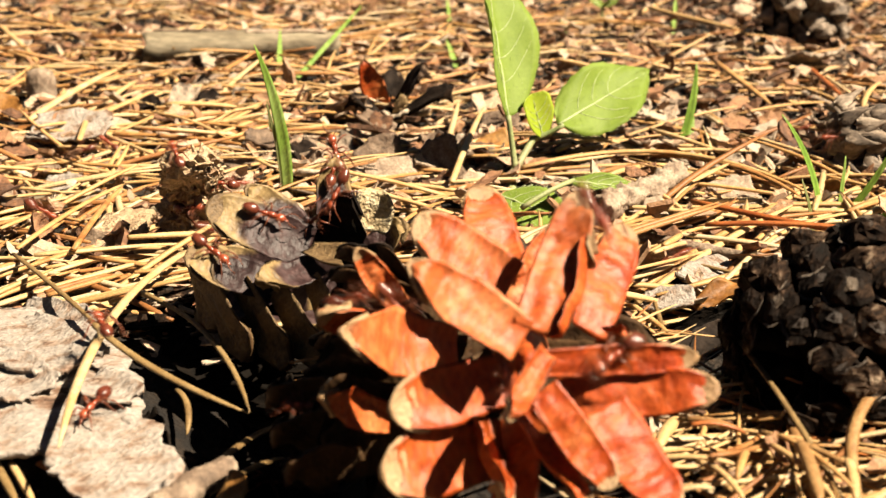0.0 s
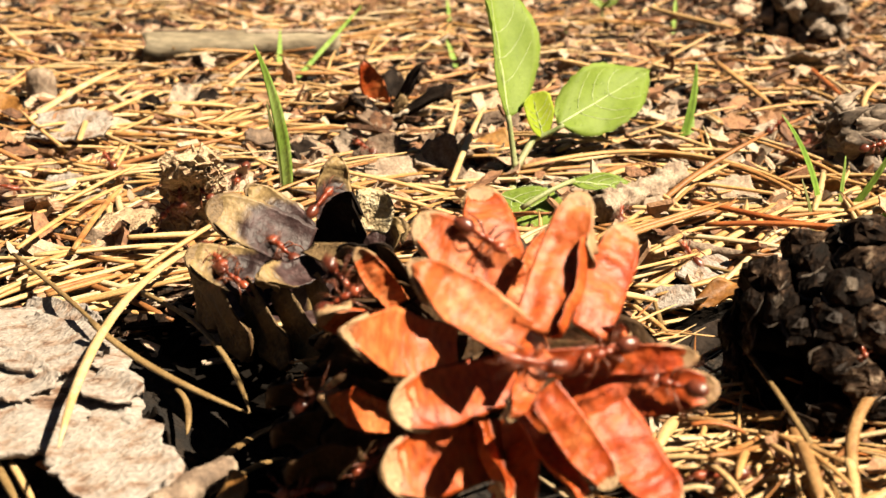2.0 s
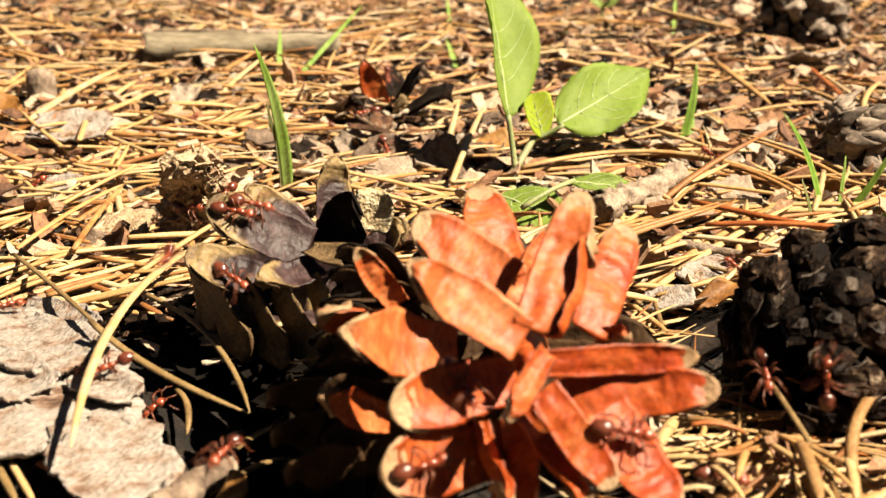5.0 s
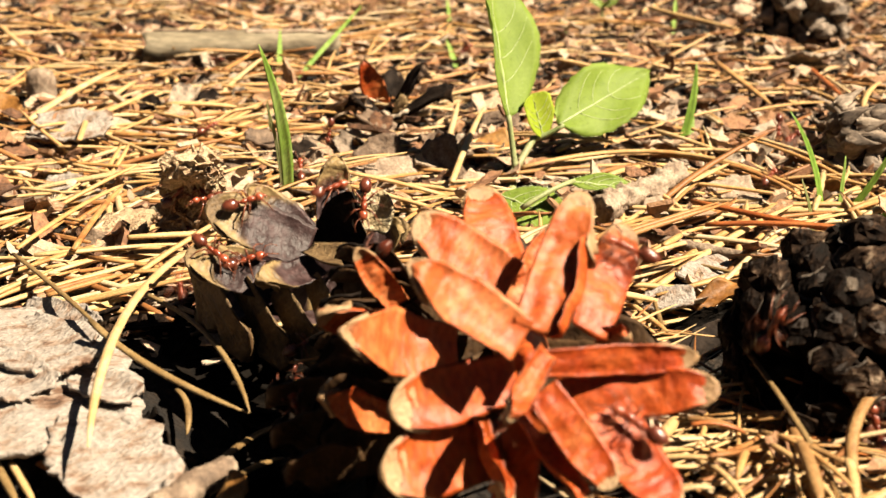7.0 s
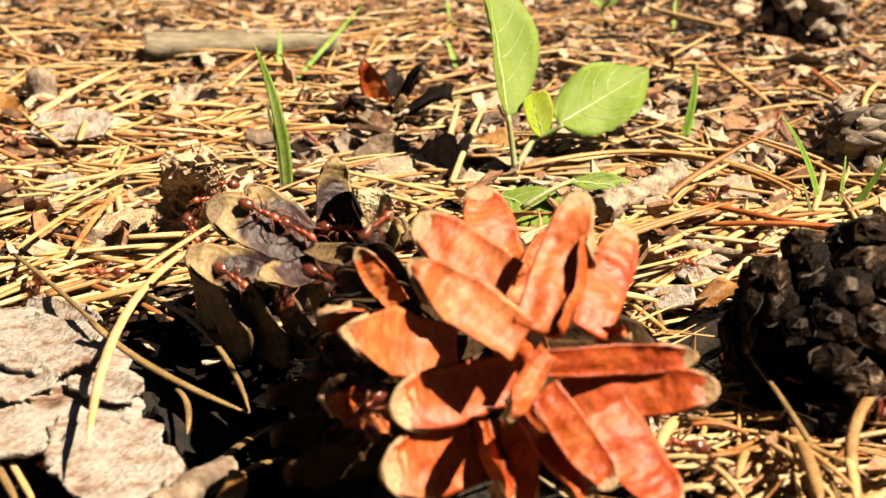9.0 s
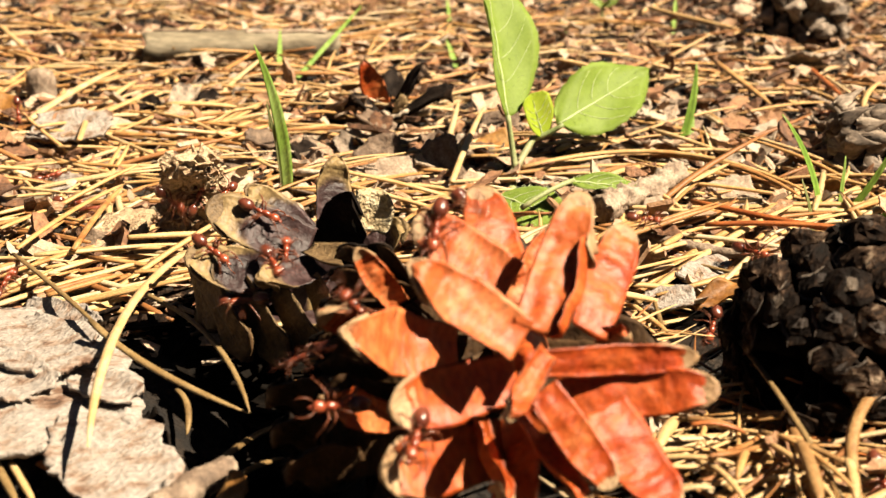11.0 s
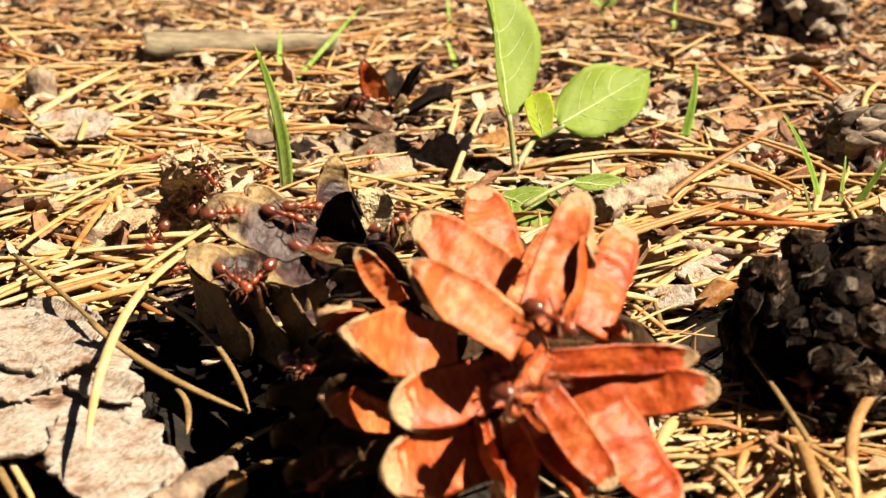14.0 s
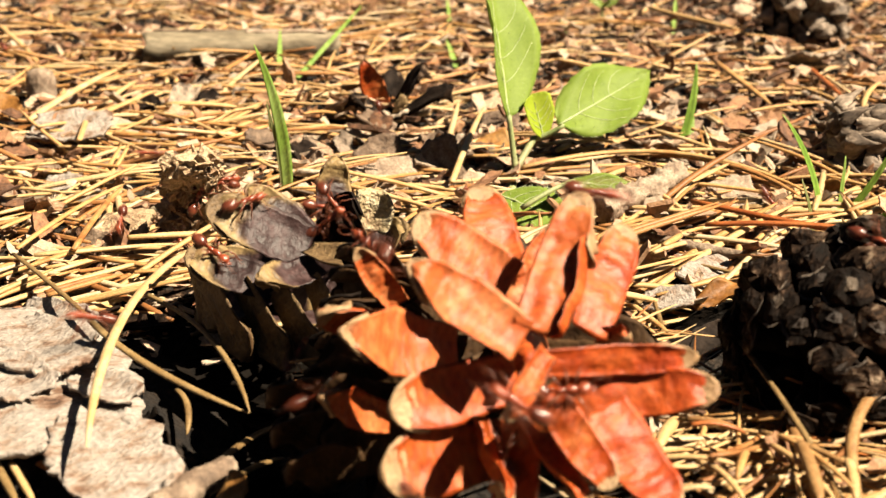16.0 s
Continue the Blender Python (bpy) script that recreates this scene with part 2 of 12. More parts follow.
def slab(fn_top, fn_low, nu, nv):
    """Closed sheet between two surfaces over (u, v) in 0..1 x -1..1."""
    verts, faces = [], []
    w = nv + 1
    for fn in (fn_top, fn_low):
        for i in range(nu + 1):
            for j in range(w):
                verts.append(fn(i / nu, 2 * j / nv - 1))
    o = (nu + 1) * w
    for i in range(nu):
        for j in range(nv):
            a = i * w + j
            faces.append((a, a + 1, a + w + 1, a + w))
            faces.append((o + a, o + a + w, o + a + w + 1, o + a + 1))
    for i in range(nu):
        a, b = i * w, i * w + nv
        faces.append((a, a + w, o + a + w, o + a))
        faces.append((b, o + b, o + b + w, b + w))
    for j in range(nv):
        a, b = j, nu * w + j
        faces.append((a, o + a, o + a + 1, a + 1))
        faces.append((b, b + 1, o + b + 1, o + b))
    return verts, faces


def frame_on(base, tip, face, sx=1.0, sy=1.0, sz=1.0):
    """Pose at base, +Y to tip, +Z as near as can be to face."""
    base, tip = Vector(base), Vector(tip)
    y = (tip - base).normalized()
    z = Vector(face)
    z = (z - y * z.dot(y)).normalized()
    x = y.cross(z)
    m = Matrix((x, y, z)).transposed().to_4x4()
    return Matrix.Translation(base) @ m @ Matrix.Diagonal((sx, sy, sz, 1))


# ---- ground ----
def lie(x, y):
    """Height of the soil."""
    near = 0.0016 * noise.noise((x * 22, y * 22, 1.3)) + 0.0008 * noise.noise((x * 70, y * 70, 4.1))
    r = math.hypot(x, y)
    if r > 1.2:
        near += min(0.5, (r - 1.2) * 0.03) * noise.noise((x * 0.35, y * 0.35, 7.7))
    near -= 0.0210 * math.exp(-(((x + 0.030) / 0.018) ** 2 + ((y - 0.176) / 0.027) ** 2))
    near -= 0.0080 * math.exp(-(((x - 0.051) / 0.013) ** 2 + ((y - 0.206) / 0.019) ** 2))
    return near - 0.0005


def axis_steps(fine_lo, fine_hi, step, far):
    vals = list(np.arange(fine_lo, fine_hi + step / 2, step))
    s, lo, hi = step, fine_lo, fine_hi
    while hi < far:
        s *= 1.35
        hi += s
        lo -= s
        vals.append(hi)
        vals.insert(0, lo)
    return vals


def build_ground():
    xs = axis_steps(-0.45, 0.45, 0.006, 300)
    ys = axis_steps(0.06, 1.0, 0.006, 300)
    verts = [(x, y, lie(x, y)) for y in ys for x in xs]
    w = len(xs)
    faces = [(j * w + i, j * w + i + 1, (j + 1) * w + i + 1, (j + 1) * w + i) for j in range(len(ys) - 1) for i in range(w - 1)]
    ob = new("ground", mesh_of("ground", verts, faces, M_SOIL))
    tagged(ob, "dark brown forest soil under dry pine litter", "ground", kind="structure")


build_ground()


# ---- litter too dense to count ----
def needle_share(x, y):
    """Where straw-coloured needles lie thick; elsewhere bark crumbs show."""
    s = 0.62 + 0.55 * noise.noise((x * 9, y * 9, 2.2))
    s += (-1.6 * max(0.0, x) if y > 0.26 else 0.2) + 0.2 * (x < -0.02) - 0.6 * min(0.5, max(0.0, y - 0.42))
    if -0.06 < x < 0.03 and 0.29 < y < 0.42:
        s -= 0.45
    return s


def clear_spot(x, y, needle=False):
    """Under the pale bark slab and the cones nothing is strewn high."""
    if needle and y < 0.176 and x < -0.012:
        return False
    if (x + 0.075) ** 2 / 0.030 ** 2 + (y - 0.178) ** 2 / 0.036 ** 2 < 1:
        return False
    if (x - 0.010) ** 2 + (y - 0.150) ** 2 < 0.024 ** 2:
        return False
    if (x + 0.030) ** 2 + (y - 0.205) ** 2 < 0.020 ** 2:
        return False
    if (x - 0.064) ** 2 + (y - 0.185) ** 2 < 0.015 ** 2:
        return False
    if ((x + 0.032) / 0.026) ** 2 + ((y - 0.176) / 0.036) ** 2 < 1:
        return False
    if needle and ((x + 0.053) / 0.013) ** 2 + ((y - 0.211) / 0.014) ** 2 < 1:
        return False
    return ((x - 0.051) / 0.013) ** 2 + ((y - 0.207) / 0.018) ** 2 > 1


def strew_needles(count, seed, name="pine_needle_litter", area=None, lo=0.014, hi=0.060):
    """Needles lie in swathes that share a direction, often two by two from one sheath."""
    rng = random.Random(seed)
    verts, faces = [], []
    made = 0

    def lay(mid, d, size, r, side, arch):
        a, b = mid - d * size / 2, mid + d * size / 2
        for q in (a, b):
            q.z = max(q.z, lie(q.x, q.y) + 0.0005)
        pts = bezier(a, mid + side + Vector((0, 0, arch)), b, 6)
        v, f = tube(pts, [r * k for k in (0.75, 1, 1, 1, 0.95, 0.8, 0.25)], 5, 0.7)
        o = len(verts)
        verts.extend(v)
        faces.extend(tuple(i + o for i in q) for q in f)
    while made < count:
        y = 0.10 + 1.0 * rng.random() ** 1.5
        x = rng.uniform(-1, 1) * (0.42 * y + 0.10)
        if area == "round":
            r, t = 0.12 + 1.5 * rng.random() ** 1.2, rng.uniform(0, 2 * math.pi)
            x, y = r * math.sin(t), r * math.cos(t)
            if 0.09 < y < 1.08 and abs(x) < 0.42 * y + 0.09:
                continue
        elif area:
            x, y = rng.uniform(area[0], area[1]), rng.uniform(area[2], area[3])
        if rng.random() > needle_share(x, y) or not clear_spot(x, y, True):
            continue
        made += 1
        size = rng.uniform(lo, hi)
        swathe = 0.2 + 1.5 * noise.noise((x * 11, y * 11, 6.4))
        turn = rng.gauss(swathe, 0.28) if rng.random() < 0.62 else rng.uniform(0, math.pi)
        d = Vector((math.cos(turn), math.sin(turn), rng.gauss(0, 0.15)))
        across = Vector((-d.y, d.x, 0))
        mid = Vector((x, y, lie(x, y) + 0.0008 + 0.0070 * rng.random() ** 1.3))
        r = rng.uniform(0.00050, 0.00105) * (0.50 if y < 0.21 else 1.0 + 0.2 * max(0.0, y - 0.4))
        side, arch = across * rng.gauss(0, 0.10) * size, rng.uniform(0, 0.08) * size
        lay(mid, d, size, r, side, arch)
        if rng.random() < 0.35:
            fan = Euler((0, 0, rng.gauss(0, 0.07))).to_matrix()
            lay(mid + across * r * rng.uniform(1.6, 3.0), fan @ d, size * rng.uniform(0.9, 1.0), r, side * 0.7, arch * 0.8)
    ob = new(name, mesh_of(name, verts, faces, M_STRAW))
    tagged(ob, "thick layer of dry straw-yellow fallen pine needles", "needle litter", kind="stuff")


def chip_shape(rng, r, thick, bend, stretch=1.0):
    """An irregular curved flake: rim of 6 to 9 corners, centre raised, with thickness."""
    k = rng.randint(6, 10)
    rim = []
    for i in range(k):
        t = 2 * math.pi * (i + rng.uniform(-0.25, 0.25)) / k
        q = r * rng.uniform(0.5, 1.2)
        x, y = q * math.cos(t) * stretch, q * math.sin(t)
        rim.append((x, y, bend * (y / r) ** 2 * r + rng.gauss(0, 0.12) * r))
    verts = rim + [(x * 0.92, y * 0.92, z - thick) for x, y, z in rim]
    verts += [(rng.gauss(0, 0.1) * r, rng.gauss(0, 0.1) * r, rng.uniform(0, 0.12) * r), (0, 0, -thick)]
    top, low = 2 * k, 2 * k + 1
    faces = []
    for i in range(k):
        j = (i + 1) % k
        faces += [(i, j, top), (k + j, k + i, low), (j, i, k + i, k + j)]
    return verts, faces


def strew_chips(name, count, seed, lo, hi, mat, label, lift, hug=0.5, around=False):
    rng = random.Random(seed)
    verts, faces = [], []
    made = 0
    while made < count:
        y = 0.10 + 1.0 * rng.random() ** 1.5
        x = rng.uniform(-1, 1) * (0.42 * y + 0.10)
        if around:
            r, t = 0.12 + 1.5 * rng.random() ** 1.2, rng.uniform(0, 2 * math.pi)
            x, y = r * math.sin(t), r * math.cos(t)
            if 0.09 < y < 1.08 and abs(x) < 0.42 * y + 0.09:
                continue
        if rng.random() < hug * needle_share(x, y) or not clear_spot(x, y):
            continue
        made += 1
        r = (lo + (hi - lo) * rng.random() ** 2.2) * (0.55 if y < 0.22 else 1.0)
        v, f = chip_shape(rng, r, r * rng.uniform(0.12, 0.4), rng.uniform(-0.4, 0.6), rng.uniform(1.0, 2.8))
        e = Euler((rng.gauss(0, 0.4), rng.gauss(0, 0.4), rng.uniform(0, 6.28))).to_matrix()
        p = Vector((x, y, lie(x, y) + r * 0.25 + lift * rng.random()))
        o = len(verts)
        verts += [e @ Vector(q) + p for q in v]
        faces += [tuple(i + o for i in q) for q in f]
    ob = new(name, mesh_of(name, verts, faces, mat, smooth=False))
    tagged(ob, label, "litter", kind="stuff")


strew_needles(2350, 11)
strew_needles(4800, 16, "needle_litter_around", "round")
strew_needles(230, 15, "needle_bits", (0.026, 0.105, 0.145, 0.215), 0.018, 0.042)
strew_chips("bark_chip_litter", 9000, 12, 0.0010, 0.0044, M_CHIP, "brown and grey bark flakes strewn over the soil", 0.0045, 0.35)
strew_chips("bark_litter_around", 7000, 14, 0.002, 0.009, M_CHIP, "brown bark flakes strewn over the soil all round", 0.003, 0.3, True)
strew_chips("debris_litter", 7500, 17, 0.0010, 0.0036, M_CHIP, "broken brown bark bits and plant scraps over the needles", 0.0085, 0.55)
strew_chips("crumb_litter", 9000, 13, 0.0005, 0.0019, M_CHIP, "fine dark bark crumbs and broken plant bits", 0.0035, 0.3)


# ---- pine cones ----
BLADE_L, BLADE_W = 0.022, 0.0105


def blade_width(u):
    """Half width: widens to a shoulder, then narrows to a blunt end."""
    rise = 0.52 + 0.48 * (0.6 * min(u / 0.76, 1) + 0.4 * math.sin(min(u / 0.76, 1) * math.pi / 2))
    e = max(0.0, u - 0.74) / 0.26
    return BLADE_W / 2 * rise * max(0.02, 1 - 0.24 * e - 0.26 * e * e) * (1 if u < 0.96 else max(0.02, 1 - ((u - 0.96) / 0.08) ** 2) ** 0.5)


def scale_width(u, root, shoulder, end, point):
    """Half width of a spread scale: from its root to the shoulder, then in to a blunt or pointed end."""
    if u < shoulder:
        r = root + (1 - root) * math.sin(u / shoulder * math.pi / 2)
    else:
        k = (u - shoulder) / (1 - shoulder)
        r = end + (1 - end) * (1 - min(k, 1.0) ** point)
    if u > 0.93:
        r *= max(0.02, 1 - ((u - 0.93) / 0.115) ** 2) ** 0.5
    return BLADE_W / 2 * r


def blade_mesh(name, mat, curl, cup, thick, wave):
    def top(u, v):
        w = blade_width(u) * (1 + 0.13 * abs(v) * noise.noise((u * 5, wave * 3 + (v > 0), 2)) + 0.06 * abs(v) * noise.noise((u * 14, wave * 3 + (v > 0), 5)))
        z = curl * BLADE_L * u * u + cup * w * v * v + wave * math.sin(u * 7 + v * 2) * 0.0005 + 0.0009 * noise.noise((u * 3, v * 2.2, wave * 7)) * u
        y = u * BLADE_L * (1 - 0.04 * v * v * max(0.0, u - 0.6) / 0.4)
        z += 0.0006 * (1 - abs(v)) ** 1.5 * min(1, u * 2) * (0.4 + 0.6 * wave) - 0.0005 * max(0.0, u - 0.72) / 0.28 * abs(v)
        return Vector((v * w + 0.0007 * wave * u * u, y, z))

    def low(u, v):
        p = top(u, v)
        t = thick * (0.6 + 0.6 * u) * (1 - 0.75 * v ** 4) * (1 - 0.6 * max(0.0, u - 0.85) / 0.15)
        return Vector((p.x * 0.97, p.y * 0.995, p.z - t))
    return mesh_of(name, *slab(top, low, 16, 10), mat)


def shield_mesh(name, mat, curl, cup, thick, knob, wave=0.0, width_at=blade_width, rim=0.99):
    """The thick woody end of a scale, which shows as a rim round the blade's tip."""
    def top(s, v):
        u = 0.74 + 0.295 * s
        w = width_at(max(0.0, u - 0.012 - 0.5 * (rim - 0.99))) * rim * (0.72 + 0.28 * min(1, s * 4))
        z = curl * BLADE_L * u * u + cup * w * v * v - 0.00035 - 0.0012 * max(0.0, 1 - s * 4)
        y = u * BLADE_L * (1 - 0.04 * v * v * max(0.0, min(u, 1) - 0.6) / 0.4)
        return Vector((v * w + 0.0007 * wave * u * u, y, z))

    def low(s, v):
        p = top(s, v)
        ridge = math.exp(-((s - 0.55) / 0.28) ** 2) * (1 - 0.8 * abs(v)) + 0.8 * math.exp(-(((s - 0.5) / 0.12) ** 2 + (v / 0.22) ** 2))
        return Vector((p.x * 0.98, p.y * 0.998, p.z - thick * (0.35 + 0.3 * (1 - v * v)) - knob * ridge))
    return mesh_of(name, *slab(top, low, 8, 8), mat)


def scale_kit(tag, blade_mat, tip_mat, curl, cup, thick, knob):
    kit = []
    for i, wv in enumerate((0.6, -0.5, 1.1, 0.1)):
        c = curl * (1 + 0.35 * (i - 1.5))
        kit.append((blade_mesh("scale", blade_mat, c, cup * (1 + 0.2 * i), thick, wv),
                    shield_mesh("scale_tip", tip_mat, c, cup * (1 + 0.2 * i), thick, knob, wv)))
    return kit


def spread_blade(name, mat, curl, cup, thick, wave, width_at):
    """A dry spread scale: two seed scars beside the midline, fine cross wrinkles, raised margin, end bent back."""
    def top(u, v):
        w = width_at(u) * (1 + 0.10 * abs(v) * noise.noise((u * 4, wave * 3 + (v > 0), 2)) + 0.05 * abs(v) * noise.noise((u * 13, wave * 3 + (v > 0), 5)))
        z = curl * BLADE_L * u * u + cup * w * v * v + 0.0010 * noise.noise((u * 2.6, v * 0.6, wave * 7)) * min(1, u * 3)
        z += 0.00022 * noise.noise((u * 10, v * 1.6, wave * 5 + 2))
        z -= 0.00012 * math.exp(-((abs(v) - 0.46) / 0.26) ** 2) * math.sin(math.pi * min(1.0, u / 0.78)) ** 0.5
        z += 0.00013 * math.sin(u * 75 + 4 * noise.noise((u * 6, v * 3, wave))) * (1 - v * v) * min(1.0, max(0.0, u - 0.42) * 5)
        z += 0.00018 * max(0.0, abs(v) - 0.78) / 0.22 - 0.0011 * (max(0.0, u - 0.84) / 0.16) ** 2
        return Vector((v * w + 0.0007 * wave * u * u, u * BLADE_L * (1 - 0.04 * v * v * max(0.0, u - 0.6) / 0.4), z))

    def low(u, v):
        p = top(u, v)
        t = thick * (0.6 + 0.6 * u) * (1 - 0.75 * v ** 4) * (1 - 0.5 * max(0.0, u - 0.85) / 0.15)
        return Vector((p.x * 0.97, p.y * 0.995, p.z - t))
    return mesh_of(name, *slab(top, low, 34, 14), mat)


def spread_kit(blade_mat, tip_mat):
    """Scales of the open cone: broad, pointed, strap-like, ear-tipped, round and narrow ones."""
    kit = []
    for wave, curl, cup, shape in ((0.6, 0.05, 0.10, (0.82, 0.55, 0.45, 1.8)), (-0.3, 0.08, 0.06, (0.84, 0.58, 0.25, 1.4)), (0.0, 0.05, 0.03, (0.84, 0.55, 0.52, 2.4)),
                                   (0.8, 0.10, 0.08, (0.75, 0.55, 0.22, 1.2)), (-0.5, 0.09, 0.12, (0.80, 0.62, 0.55, 2.2)), (0.1, 0.05, 0.20, (0.85, 0.50, 0.50, 2.0))):
        width_at = functools.partial(scale_width, root=shape[0], shoulder=shape[1], end=shape[2], point=shape[3])
        kit.append((spread_blade("scale", blade_mat, curl, cup, 0.0010, wave, width_at), shield_mesh("scale_tip", tip_mat, curl, cup, 0.0013, 0.0008, wave, width_at, 1.05)))
    return kit


def cone_scale(kit, cone, base, tip, face, width, pick=0, deep=1.0, tip_label=""):
    """One scale with its woody tip, set between two places given in the world."""
    size = (Vector(tip) - Vector(base)).length
    m = frame_on(base, tip, face, width / BLADE_W, size / (BLADE_L * 1.04), deep)
    blade = part("scale", kit[pick % len(kit)][0], cone, cone.matrix_world.inverted() @ m)
    part("scale_tip", kit[pick % len(kit)][1], blade, None, tip_label)
    for me in kit[pick % len(kit)][2:]:
        part(me.name.split(".")[0], me, blade)
    return blade


def cone_core(cone, a, b, r, mat):
    pts = [Vector(a).lerp(Vector(b), i / 8) for i in range(9)]
    v, f = tube(pts, [r * k for k in (0.7, 1, 1.05, 1, 0.95, 0.85, 0.7, 0.5, 0.2)], 10)
    inv = cone.matrix_world.inverted()
    return part("core", mesh_of("core", [inv @ p for p in v], f, mat), cone)


def empty_thing(name, at, label, category, group=""):
    ob = new(name)
    ob.empty_display_size = 0.01
    ob.matrix_world = Matrix.Translation(at)
    return tagged(ob, label, category, group)


def wound_cone(kit, cone, a, b, radius, count, open_deg, width, keep=None, seed=3, grow=None, face_out=False, deep=1.0):
    """Scales in a spiral round the axis from stalk end a to tip b."""
    a, b = Vector(a), Vector(b)
    ax = (b - a).normalized()
    p = ax.orthogonal().normalized()
    q = ax.cross(p)
    rng = random.Random(seed)
    for i in range(count):
        s = (i + 0.5) / count
        t = i * 2.39996 + rng.gauss(0, 0.06)
        rad = p * math.cos(t) + q * math.sin(t)
        full = (grow or (lambda k: math.sin(math.pi * (0.18 + 0.75 * k)) ** 0.7))(s)
        open_ = radians(open_deg * (1.25 - 0.55 * s) + rng.gauss(0, 5))
        d = (rad * math.sin(open_) + ax * math.cos(open_)).normalized()
        root = a.lerp(b, s) + rad * radius * 0.12
        reach = radius * full * rng.uniform(0.92, 1.06) / max(0.35, math.sin(open_))
        end = root + d * reach
        if keep and not keep(root, end):
            continue
        face = ax - d * ax.dot(d) if not face_out else ax
        cone_scale(kit, cone, root, end, face, width * (0.6 + 0.4 * full) * rng.uniform(0.92, 1.08), i, deep)


KIT_RED = spread_kit(M_SCALE, M_SCALE_TIP)
KIT_TAN = spread_kit(M_SCALE_TAN, M_SCALE_TIP)
KIT_OLD = spread_kit(M_OLD_SCALE, M_OLD_TIP)
# shaded copy of the cone scales: the dark between them is its colour
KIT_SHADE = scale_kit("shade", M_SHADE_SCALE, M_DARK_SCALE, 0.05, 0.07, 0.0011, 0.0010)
KIT_BROWN = scale_kit("brown", M_OLD_TIP, M_SHADE_SCALE, 0.05, 0.07, 0.0011, 0.0010)
KIT_PALE = scale_kit("pale", M_OLD_TIP, M_CREAM, 0.05, 0.10, 0.0011, 0.0010)
KIT_DARK = scale_kit("dark", M_DARK_SCALE, M_DARK_TIP, 0.02, 0.10, 0.0016, 0.0024)


def knob_kit():
    """Scales of a shut old cone: a stalk that ends in a thick four-cornered knob."""
    kit = []
    for i in range(4):
        sx, sy, sz = 0.0050 + 0.0004 * i, 0.0030, 0.0022 + 0.0002 * (3 - i)
        verts, faces = [], []
        n, k = 9, 14
        for a in range(n + 1):
            la = math.pi * (a / n - 0.5)
            for c in range(k):
                lo = 2 * math.pi * c / k
                p = [math.cos(la) * math.cos(lo), math.sin(la), math.cos(la) * math.sin(lo)]
                p = [math.copysign(abs(t) ** 1.35, t) for t in p]
                r = 1 + 0.42 * noise.noise((p[0] * 1.8 + i * 5, p[1] * 1.8, p[2] * 1.8)) + 0.28 * noise.noise((p[0] * 5 + i * 5, p[1] * 5, p[2] * 5))
                verts.append((p[0] * sx * r, BLADE_L * 0.93 + p[1] * sy * r, p[2] * sz * r))
        for a in range(n):
            for c in range(k):
                d = (c + 1) % k
                faces.append((a * k + c, (a + 1) * k + c, (a + 1) * k + d, a * k + d))
        knob = mesh_of("scale_tip", verts, faces, M_DARK_TIP, False)
        v, f = tube([(0, BLADE_L * t / 6, 0) for t in range(7)], [0.0022, 0.0022, 0.0024, 0.0026, 0.003, 0.0034, 0.003], 8, 0.5)
        ring = [Vector(verts[(n // 2 + 1) * k + (c % k)]) * 1.0 for c in range(1, 8)]
        ring = [p + (p - Vector((0, BLADE_L * 0.93, 0))) * 0.05 for p in ring]
        ring = ring[i:i + 4]
        ev, ef = tube(ring, [0.00006, 0.00022, 0.00028, 0.00006], 5)
        uv, uf = chip_shape(random.Random(70 + i), 0.0010, 0.0008, -0.3, 1.9)
        uv = [(p[0] + 0.0004 * i, BLADE_L * 0.93 + sy * 0.90 + p[2], p[1]) for p in uv]
        kit.append((mesh_of("scale", v, f, M_DARK_SCALE), knob, mesh_of("scale_edge", ev, ef, M_KNOB_EDGE), mesh_of("umbo", uv, uf, M_UMBO, False)))
    return kit


KIT_KNOB = knob_kit()
KIT_GREY = scale_kit("grey", M_GREY_SCALE, M_GREY_SCALE, 0.03, 0.10, 0.0022, 0.0026)


